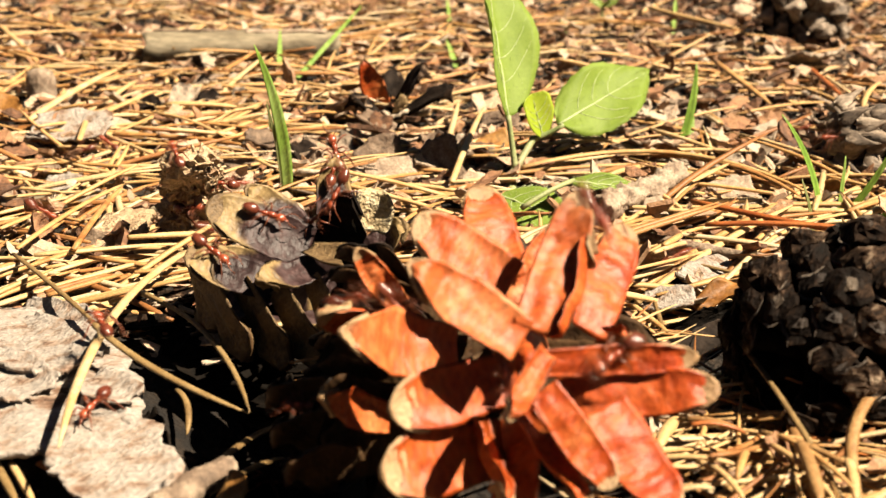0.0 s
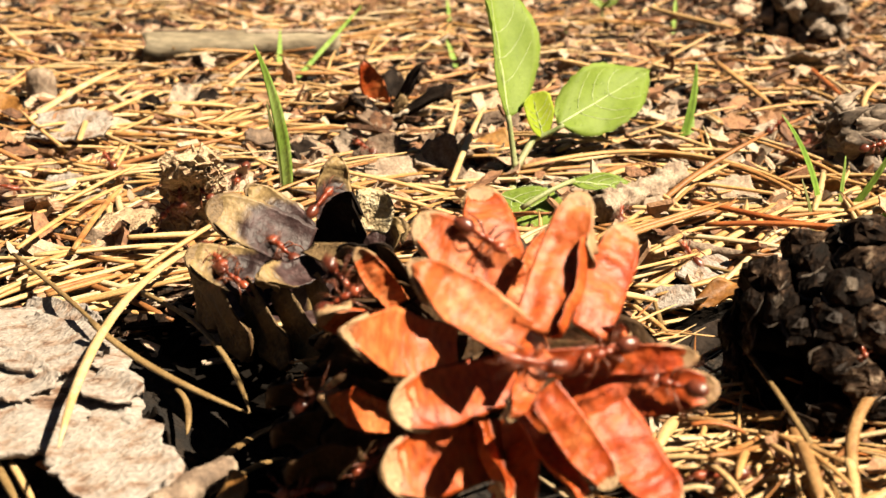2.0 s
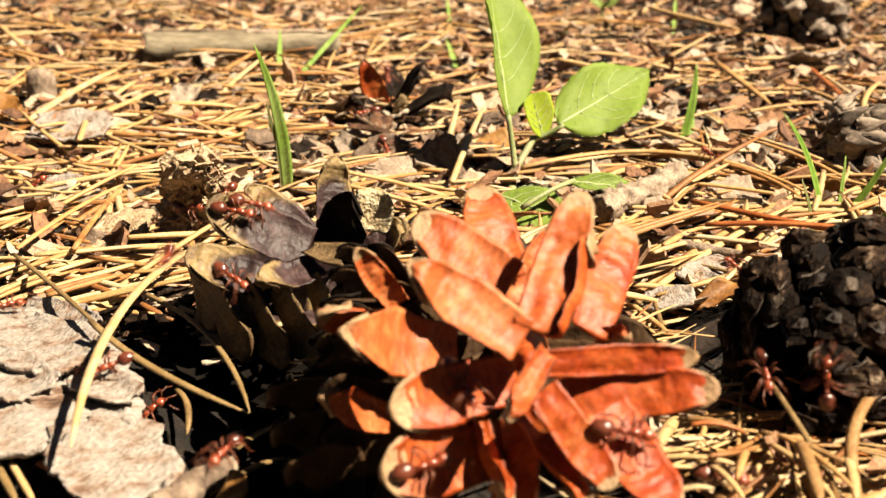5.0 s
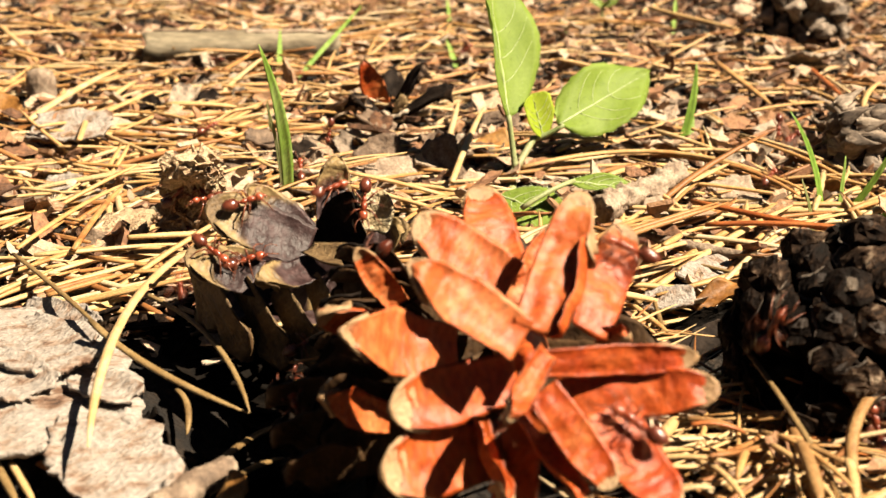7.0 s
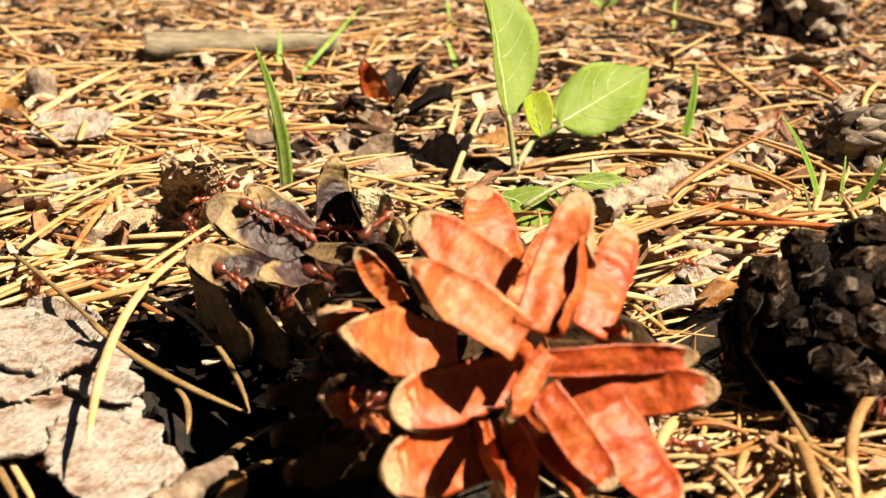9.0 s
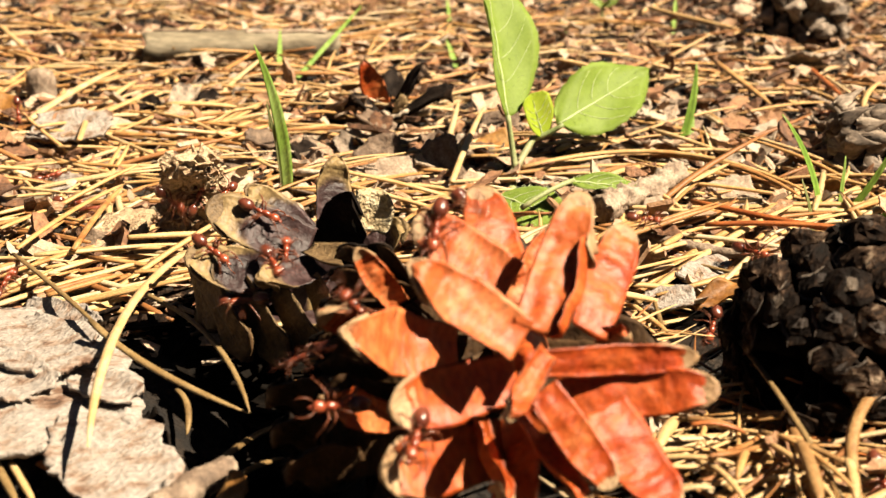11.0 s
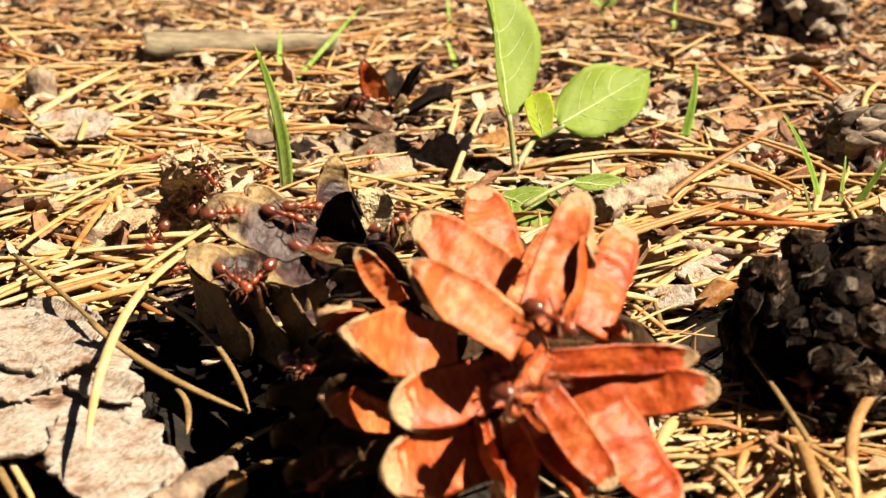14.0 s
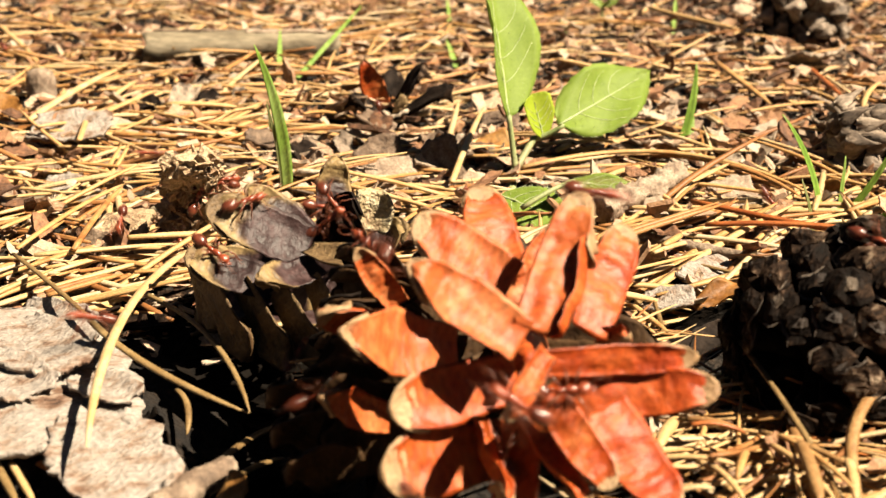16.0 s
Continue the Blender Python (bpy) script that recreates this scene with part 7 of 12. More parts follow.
    walk(ANTS[4], [(0, pose(-0.0625, 0.3366, 0.0026, 16, -5, 74)), (0.25, pose(-0.0511, 0.2553, 0.0255, 45, -30, 55)), (0.5, pose(-0.0745, 0.3498, 0.0067, 37, 14, -18)), (0.75, pose(-0.0559, 0.3406, 0.0084, -11, 35, -92)), (1, pose(-0.0385, 0.3627, 0.0026, 11, 57, -73)), (1.25, pose(-0.0411, 0.3487, 0.0094, 51, 15, 22)), (1.5, pose(-0.0371, 0.2785, 0.0282, 51, -55, 71)), (1.75, pose(-0.0529, 0.3446, 0.0048, -19, -12, 130)), (2, pose(-0.0517, 0.3002, 0.0073, -32, -28, 177)), (2.25, pose(-0.0515, 0.2993, 0.0051, -37, -37, 169)), (2.5, pose(-0.0371, 0.2017, 0.0301, -43, 29, -135)), (2.75, pose(-0.0452, 0.3016, 0.0055, -10, 11, -83)), (3, pose(-0.0355, 0.3033, 0.0076, 72, 40, -5)), (3.25, pose(-0.0383, 0.2879, 0.0147, 92, -36, 29)), (3.5, pose(-0.0524, 0.3563, 0.0013, 102, -60, 10)), (3.75, pose(-0.0544, 0.3386, 0.0079, 39, -38, 53)), (4, pose(-0.0631, 0.3630, 0.0061, 43, -46, 58)), (4.25, pose(-0.0648, 0.3615, 0.0056, -1, -28, 110)), (4.5, pose(-0.0648, 0.3506, 0.0071, 24, -15, 55)), (4.75, pose(-0.0705, 0.3571, 0.0072, 15, -67, 36)), (5, pose(-0.0771, 0.3687, 0.0061, 21, 0, -21)), (5.25, pose(-0.0711, 0.3689, 0.0068, -26, 37, -84)), (5.5, pose(-0.0669, 0.3780, 0.0053, -41, 41, -113)), (5.75, pose(-0.0620, 0.3630, 0.0050, 99, 145, 13)), (6, pose(-0.0553, 0.3381, 0.0071, -58, -33, 145)), (6.25, pose(-0.0605, 0.3331, 0.0101, 25, -31, 69)), (6.5, pose(-0.0694, 0.3558, 0.0079, 15, -26, 37)), (6.75, pose(-0.0692, 0.3554, 0.0077, 20, -35, 28)), (7, pose(-0.0693, 0.3520, 0.0076, 18, 23, -35)), (7.25, pose(-0.0679, 0.3657, 0.0064, 38, 20, -41)), (7.5, pose(-0.0675, 0.3777, 0.0057, 52, -26, 29)), (7.75, pose(-0.0736, 0.3779, 0.0058, 24, -54, 96)), (8, pose(-0.0795, 0.3677, 0.0070, 11, -36, 76)), (8.25, pose(-0.0920, 0.3959, 0.0058, 29, -28, 57)), (8.5, pose(-0.0983, 0.3976, 0.0100, 3, -29, 109)), (8.75, pose(-0.0990, 0.3708, 0.0058, -32, -28, 154)), (9, pose(-0.0977, 0.3375, 0.0031, 105, -107, 1)), (9.25, pose(-0.1073, 0.3458, 0.0062, 42, -43, 43)), (9.5, pose(-0.1136, 0.3512, 0.0085, 18, -7, 18)), (9.75, pose(-0.1078, 0.3504, 0.0088, 17, 26, -60)), (10, pose(-0.1116, 0.3750, 0.0000, -13, 20, -152)), (10.25, pose(-0.1090, 0.3400, 0.0031, -25, -39, 148)), (10.5, pose(-0.1087, 0.3115, 0.0046, -35, -43, 161)), (10.75, pose(-0.1063, 0.3113, 0.0042, -65, 32, -166)), (11, pose(-0.1038, 0.3097, 0.0043, 15, 49, -47)), (11.25, pose(-0.0886, 0.3110, 0.0065, 12, 24, -83)), (11.5, pose(-0.0586, 0.2473, 0.0245, 1, 62, -85)), (11.75, pose(-0.0775, 0.3048, 0.0084, -59, 6, -174)), (12, pose(-0.0796, 0.2937, 0.0099, -38, 64, -98)), (12.25, pose(-0.0526, 0.3436, 0.0080, -6, 34, -75)), (12.5, pose(-0.0225, 0.3865, 0.0083, -21, 54, -86)), (12.75, pose(-0.0280, 0.3611, 0.0054, -57, 2, -167)), (13, pose(-0.0333, 0.3327, 0.0045, -7, -41, 117)), (13.25, pose(-0.0295, 0.3502, 0.0069, 32, -16, 22)), (13.5, pose(-0.0259, 0.3743, 0.0080, 43, 23, -39)), (13.75, pose(-0.0254, 0.3840, 0.0082, 72, 13, 18)), (14, pose(-0.0260, 0.3853, 0.0103, 55, 56, -40)), (14.25, pose(-0.0212, 0.3978, 0.0079, -16, 61, -90)), (14.5, pose(-0.0157, 0.3962, 0.0081, 40, 29, -70)), (14.75, pose(-0.0075, 0.4459, 0.0053, 16, 37, -50)), (15, pose(0.0006, 0.4965, 0.0022, 49, -8, -13)), (15.25, pose(0.0045, 0.4982, 0.0049, 68, 47, -29)), (15.5, pose(0.0089, 0.5234, 0.0040, 5, 30, -83)), (15.75, pose(0.0108, 0.4877, 0.0076, -45, -9, -153)), (16, pose(0.0086, 0.5387, -0.0008, -48, -55, 137))])
    walk(ANTS[5], [(0, pose(-0.0495, 0.2481, 0.0084, -32, 41, -93)), (0.25, pose(-0.0238, 0.2026, 0.0219, -14, 49, -93)), (0.5, pose(-0.0072, 0.2044, 0.0205, 8, 57, -90)), (0.75, pose(-0.0028, 0.1478, 0.0392, 1, 45, -71)), (1, pose(0.0007, 0.1490, 0.0398, -1, 46, -85)), (1.25, pose(0.0031, 0.1490, 0.0392, -15, 47, -100)), (1.5, pose(0.0065, 0.1577, 0.0363, -1, 39, -78)), (1.75, pose(0.0053, 0.1580, 0.0368, -37, 5, -164)), (2, pose(0.0046, 0.1492, 0.0383, -38, 39, -130)), (2.25, pose(0.0261, 0.1650, 0.0211, -15, 39, -108)), (2.5, pose(0.0474, 0.1698, 0.0073, -2, 47, -95)), (2.75, pose(0.0488, 0.1737, 0.0110, 42, 8, -33)), (3, pose(0.0504, 0.1722, 0.0156, 69, 23, -16)), (3.25, pose(0.0535, 0.1745, 0.0229, 89, 13, -27)), (3.5, pose(0.0573, 0.1795, 0.0290, 55, 15, -23)), (3.75, pose(0.0574, 0.1796, 0.0291, 56, -7, -20)), (4, pose(0.0575, 0.1805, 0.0299, 52, 0, -28)), (4.25, pose(0.0896, 0.2787, 0.0055, 26, 12, -6)), (4.5, pose(0.0933, 0.2885, 0.0068, 20, 1, -14)), (4.75, pose(0.0973, 0.3030, 0.0068, 9, -5, -4)), (5, pose(0.1095, 0.3430, 0.0004, 11, 14, -71)), (5.25, pose(0.1010, 0.3079, 0.0068, -14, 30, -134)), (5.5, pose(0.0966, 0.2859, 0.0100, -44, 29, -176)), (5.75, pose(0.1077, 0.3066, 0.0049, 30, 37, -85)), (6, pose(0.1025, 0.2808, 0.0120, -49, 9, -162)), (6.25, pose(0.0883, 0.2924, 0.0066, -34, -30, 121)), (6.5, pose(0.0645, 0.2893, 0.0047, 20, -31, 84)), (6.75, pose(0.0756, 0.2934, 0.0043, 41, 4, 3)), (7, pose(0.0837, 0.3018, 0.0057, 23, 5, -38)), (7.25, pose(0.0798, 0.3040, 0.0072, 12, -52, 31)), (7.5, pose(0.0767, 0.3091, 0.0080, -20, -42, 74)), (7.75, pose(0.0688, 0.3219, 0.0042, -4, -39, 93)), (8, pose(0.0517, 0.2877, 0.0124, -25, 5, 171)), (8.25, pose(0.0736, 0.3032, 0.0068, -0, 37, -104)), (8.5, pose(0.0963, 0.3128, 0.0025, 63, 108, -19)), (8.75, pose(0.0827, 0.3016, 0.0039, 86, -169, -8)), (9, pose(0.0679, 0.2913, 0.0042, -33, -26, 113)), (9.25, pose(0.0729, 0.2890, 0.0039, -47, 28, 178)), (9.5, pose(0.0770, 0.2793, 0.0054, -36, 53, -131)), (9.75, pose(0.0705, 0.2614, 0.0097, -36, -1, 163)), (10, pose(0.0678, 0.2576, 0.0097, -45, 12, 165)), (10.25, pose(0.0665, 0.2498, 0.0104, -25, 11, -170)), (10.5, pose(0.0688, 0.2571, 0.0056, -19, 8, -177)), (10.75, pose(0.0634, 0.2354, 0.0101, -74, -0, 169)), (11, pose(0.0633, 0.2363, 0.0082, -19, 66, -138)), (11.25, pose(0.0508, 0.1775, 0.0256, -27, 41, -130)), (11.5, pose(0.0539, 0.1734, 0.0244, -24, 73, -156)), (11.75, pose(0.0567, 0.1660, 0.0267, -15, 35, -91)), (12, pose(0.0607, 0.1662, 0.0278, 59, -5, -38)), (12.25, pose(0.0586, 0.1754, 0.0275, 71, -61, -25)), (12.5, pose(0.0744, 0.2523, 0.0081, 37, -11, 49)), (12.75, pose(0.0887, 0.2946, 0.0024, 72, 15, -13)), (13, pose(0.0936, 0.3075, 0.0032, 15, 39, -48)), (13.25, pose(0.0940, 0.2934, 0.0071, 6, 10, -89)), (13.5, pose(0.0968, 0.2859, 0.0092, -1, 58, -84)), (13.75, pose(0.1094, 0.3104, 0.0071, 44, 40, -33)), (14, pose(0.1135, 0.3107, 0.0109, 28, 45, -24)), (14.25, pose(0.1134, 0.3130, 0.0192, 46, 5, 17)), (14.5, pose(0.1497, 0.4164, 0.0056, 56, -2, -4)), (14.75, pose(0.1497, 0.4177, 0.0099, 37, 5, 32)), (15, pose(0.1687, 0.4744, 0.0038, 26, 9, -18)), (15.25, pose(0.1827, 0.5142, 0.0020, 84, 2, -10)), (15.5, pose(0.1877, 0.5283, 0.0045, 69, 29, -21)), (15.75, pose(0.1916, 0.5320, 0.0036, 90, 17, -22)), (16, pose(0.1877, 0.5283, 0.0045, 61, -61, 16))])
    walk(ANTS[6], [(0, pose(-0.0186, 0.1554, 0.0120, -1, -60, 87)), (0.25, pose(-0.0183, 0.1555, 0.0123, 62, -12, 7)), (0.5, pose(-0.0176, 0.1539, 0.0155, 93, 40, -4)), (0.75, pose(-0.0103, 0.1389, 0.0277, 28, 43, -23)), (1, pose(-0.0058, 0.1674, 0.0223, 22, 62, -62)), (1.25, pose(-0.0029, 0.1472, 0.0262, -47, 18, -138)), (1.5, pose(-0.0004, 0.1468, 0.0229, -49, -16, -161)), (1.75, pose(-0.0041, 0.1299, 0.0240, -42, -33, 173)), (2, pose(-0.0092, 0.1463, 0.0088, 114, -133, -14)), (2.25, pose(-0.0124, 0.1411, 0.0110, 90, -97, 11)), (2.5, pose(-0.0150, 0.1408, 0.0109, 116, -109, -18)), (2.75, pose(-0.0147, 0.1409, 0.0102, 95, 168, 6)), (3, pose(-0.0138, 0.1411, 0.0098, 95, -108, 6)), (3.25, pose(-0.0185, 0.1379, 0.0116, 10, -96, 96)), (3.5, pose(-0.0301, 0.1836, -0.0128, 30, -23, 28)), (3.75, pose(-0.0273, 0.1819, -0.0131, 28, 19, -46)), (4, pose(-0.0185, 0.1415, 0.0079, 83, 109, 8)), (4.25, pose(-0.0200, 0.1379, 0.0104, 88, -167, 1)), (4.5, pose(-0.0279, 0.1808, -0.0131, 7, -57, 112)), (4.75, pose(-0.0332, 0.1880, -0.0145, 5, -30, 72)), (5, pose(-0.0302, 0.1513, 0.0059, -8, -10, 158)), (5.25, pose(-0.0302, 0.1490, 0.0053, -24, -19, -173)), (5.5, pose(-0.0304, 0.1480, 0.0036, -47, -33, -165)), (5.75, pose(-0.0283, 0.1441, 0.0061, -22, 20, -132)), (6, pose(-0.0265, 0.1428, 0.0066, 21, 18, -53)), (6.25, pose(-0.0322, 0.1938, -0.0137, 30, 19, -21)), (6.5, pose(-0.0303, 0.1986, -0.0104, 24, 4, -3)), (6.75, pose(-0.0218, 0.1538, 0.0141, 101, 34, 15)), (7, pose(-0.0269, 0.2060, -0.0059, 38, -25, 8)), (7.25, pose(-0.0315, 0.1911, 0.0063, 53, -51, 2)), (7.5, pose(-0.0387, 0.1938, 0.0123, 23, -24, 29)), (7.75, pose(-0.0349, 0.2103, -0.0044, 21, 13, -47)), (8, pose(-0.0210, 0.1569, 0.0106, 57, -46, -6)), (8.25, pose(-0.0428, 0.2063, -0.0042, 9, -15, 89)), (8.5, pose(-0.0589, 0.2137, 0.0000, 5, -26, 72)), (8.75, pose(-0.0673, 0.2055, 0.0076, 3, -27, 48)), (9, pose(-0.0918, 0.2437, -0.0007, 7, -13, 69)), (9.25, pose(-0.0857, 0.2294, 0.0072, 63, 5, 43)), (9.5, pose(-0.1009, 0.2669, -0.0008, 12, 12, -35)), (9.75, pose(-0.0911, 0.2499, 0.0044, -15, 26, -93)), (10, pose(-0.0866, 0.2463, 0.0054, 16, 40, -53)), (10.25, pose(-0.0879, 0.2556, 0.0055, 29, 30, 10)), (10.5, pose(-0.0846, 0.2510, 0.0100, 23, 10, -1)), (10.75, pose(-0.0896, 0.2812, 0.0026, 105, 71, 30)), (11, pose(-0.0855, 0.2836, 0.0036, -19, 64, -79)), (11.25, pose(-0.0703, 0.2709, 0.0072, 8, 17, -90)), (11.5, pose(-0.0538, 0.2524, 0.0124, 16, 55, -103)), (11.75, pose(-0.0527, 0.2524, 0.0147, 62, 25, -10)), (12, pose(-0.0525, 0.2522, 0.0150, 74, 24, -7)), (12.25, pose(-0.0523, 0.2521, 0.0150, 71, 22, -15)), (12.5, pose(-0.0514, 0.2528, 0.0163, 56, -44, 24)), (12.75, pose(-0.0570, 0.2532, 0.0144, 100, -119, 1)), (13, pose(-0.0665, 0.2707, 0.0057, 26, -37, 49)), (13.25, pose(-0.0631, 0.2646, 0.0075, -31, -32, 145)), (13.5, pose(-0.0597, 0.2586, 0.0092, -40, 26, -166)), (13.75, pose(-0.0349, 0.2006, 0.0270, -5, 46, -86)), (14, pose(-0.0251, 0.2089, 0.0251, -4, 53, -82)), (14.25, pose(-0.0221, 0.2134, 0.0245, -8, 54, -73)), (14.5, pose(-0.0168, 0.2023, 0.0285, -16, 56, -127)), (14.75, pose(-0.0144, 0.1997, 0.0260, -58, 39, 167)), (15, pose(-0.0128, 0.2081, 0.0202, -44, -28, 116)), (15.25, pose(-0.0167, 0.2026, 0.0266, 43, -46, 4)), (15.5, pose(-0.0222, 0.2147, 0.0280, 45, -33, 52)), (15.75, pose(-0.0219, 0.2143, 0.0264, -40, -41, 166)), (16, pose(-0.0190, 0.2044, 0.0278, -50, 39, -169))])
    walk(ANTS[7], [(0, pose(0.0069, 0.1381, 0.0252, -54, 0, -159)), (0.25, pose(0.0068, 0.1228, 0.0265, -58, 5, -170)), (0.5, pose(0.0082, 0.1342, 0.0152, -44, 38, 163)), (0.75, pose(0.0101, 0.1321, 0.0176, 36, 39, -80)), (1, pose(0.0123, 0.1258, 0.0223, -15, -8, -149)), (1.25, pose(0.0200, 0.1295, 0.0220, 0, 40, -79)), (1.5, pose(0.0274, 0.1305, 0.0229, 31, 36, -65)), (1.75, pose(0.0278, 0.1318, 0.0245, 52, -4, -25)), (2, pose(0.0278, 0.1324, 0.0252, 4, -52, 61)), (2.25, pose(0.0230, 0.1296, 0.0212, -29, -33, 146)), (2.5, pose(0.0182, 0.1246, 0.0189, -23, 9, -162)), (2.75, pose(0.0362, 0.1586, -0.0009, -1, 12, -93)), (3, pose(0.0446, 0.1484, 0.0034, -12, 25, -100)), (3.25, pose(0.0417, 0.1465, 0.0036, -33, 4, 175)), (3.5, pose(0.0366, 0.1378, 0.0097, -29, -26, 95)), (3.75, pose(0.0358, 0.1442, 0.0062, 4, -22, 92)), (4, pose(0.0335, 0.1438, 0.0062, 22, -34, 60)), (4.25, pose(0.0351, 0.1455, 0.0061, 24, 7, -15)), (4.5, pose(0.0364, 0.1507, 0.0039, 11, 25, -101)), (4.75, pose(0.0369, 0.1481, 0.0043, -11, 13, 180)), (5, pose(0.0367, 0.1442, 0.0061, -10, 28, -98)), (5.25, pose(0.0364, 0.1457, 0.0058, 34, 20, -5)), (5.5, pose(0.0358, 0.1403, 0.0092, 24, 50, -90)), (5.75, pose(0.0366, 0.1443, 0.0061, -34, 10, 177)), (6, pose(0.0356, 0.1440, 0.0060, -6, -31, 101)), (6.25, pose(0.0329, 0.1438, 0.0061, 3, -40, 90)), (6.5, pose(0.0259, 0.1251, 0.0164, 29, -29, 50)), (6.75, pose(0.0246, 0.1284, 0.0190, 39, -20, 31)), (7, pose(0.0225, 0.1296, 0.0213, 32, -30, 50)), (7.25, pose(0.0200, 0.1301, 0.0224, 25, -32, 59)), (7.5, pose(0.0178, 0.1326, 0.0231, 16, -47, 68)), (7.75, pose(0.0184, 0.1303, 0.0228, -41, -19, 169)), (8, pose(0.0173, 0.1293, 0.0223, -27, 39, -126)), (8.25, pose(0.0379, 0.1556, 0.0048, 99, 105, 23)), (8.5, pose(0.0462, 0.1337, 0.0127, -3, 13, -100)), (8.75, pose(0.0388, 0.1426, 0.0102, -12, -8, 178)), (9, pose(0.0324, 0.1522, 0.0069, 20, -32, 90)), (9.25, pose(0.0336, 0.1529, 0.0066, 37, 14, 17)), (9.5, pose(0.0351, 0.1538, 0.0061, 39, -8, 42)), (9.75, pose(0.0346, 0.1592, 0.0041, 15, -30, 69)), (10, pose(0.0323, 0.1570, 0.0060, 37, -15, 50)), (10.25, pose(0.0336, 0.1578, 0.0057, 23, 33, -22)), (10.5, pose(0.0348, 0.1603, 0.0039, 13, -10, 50)), (10.75, pose(0.0331, 0.1586, 0.0057, 33, -22, 51)), (11, pose(0.0339, 0.1699, 0.0022, 29, -29, 63)), (11.25, pose(0.0110, 0.1404, 0.0261, 2, -27, 67)), (11.5, pose(-0.0066, 0.1588, 0.0286, 56, -55, 37)), (11.75, pose(-0.0062, 0.1587, 0.0286, 113, -146, -6)), (12, pose(-0.0055, 0.1588, 0.0275, 56, -55, 37)), (12.25, pose(-0.0055, 0.1718, 0.0264, 84, -8, -34)), (12.5, pose(-0.0083, 0.2547, 0.0034, 74, 19, -3)), (12.75, pose(-0.0068, 0.2490, 0.0032, -7, 43, -101)), (13, pose(-0.0028, 0.1325, 0.0404, -40, -4, -179)), (13.25, pose(-0.0202, 0.1939, 0.0188, 3, -30, 97)), (13.5, pose(-0.0318, 0.1925, 0.0187, 13, -26, 39)), (13.75, pose(-0.0301, 0.1863, 0.0204, -40, -30, 137)), (14, pose(-0.0299, 0.1854, 0.0200, -35, -34, 160)), (14.25, pose(-0.0425, 0.2078, 0.0017, -26, -30, 147)), (14.5, pose(-0.0495, 0.1974, -0.0046, -8, -23, 143)), (14.75, pose(-0.0493, 0.1928, -0.0057, -22, -16, -175)), (15, pose(-0.0419, 0.1601, 0.0067, -9, 3, -166)), (15.25, pose(-0.0399, 0.1557, 0.0064, -11, 14, -150)), (15.5, pose(-0.0368, 0.1515, 0.0060, 0, 9, -98)), (15.75, pose(-0.0353, 0.1959, -0.0118, 6, 34, -68)), (16, pose(-0.0186, 0.1556, 0.0123, 20, 42, -59))])
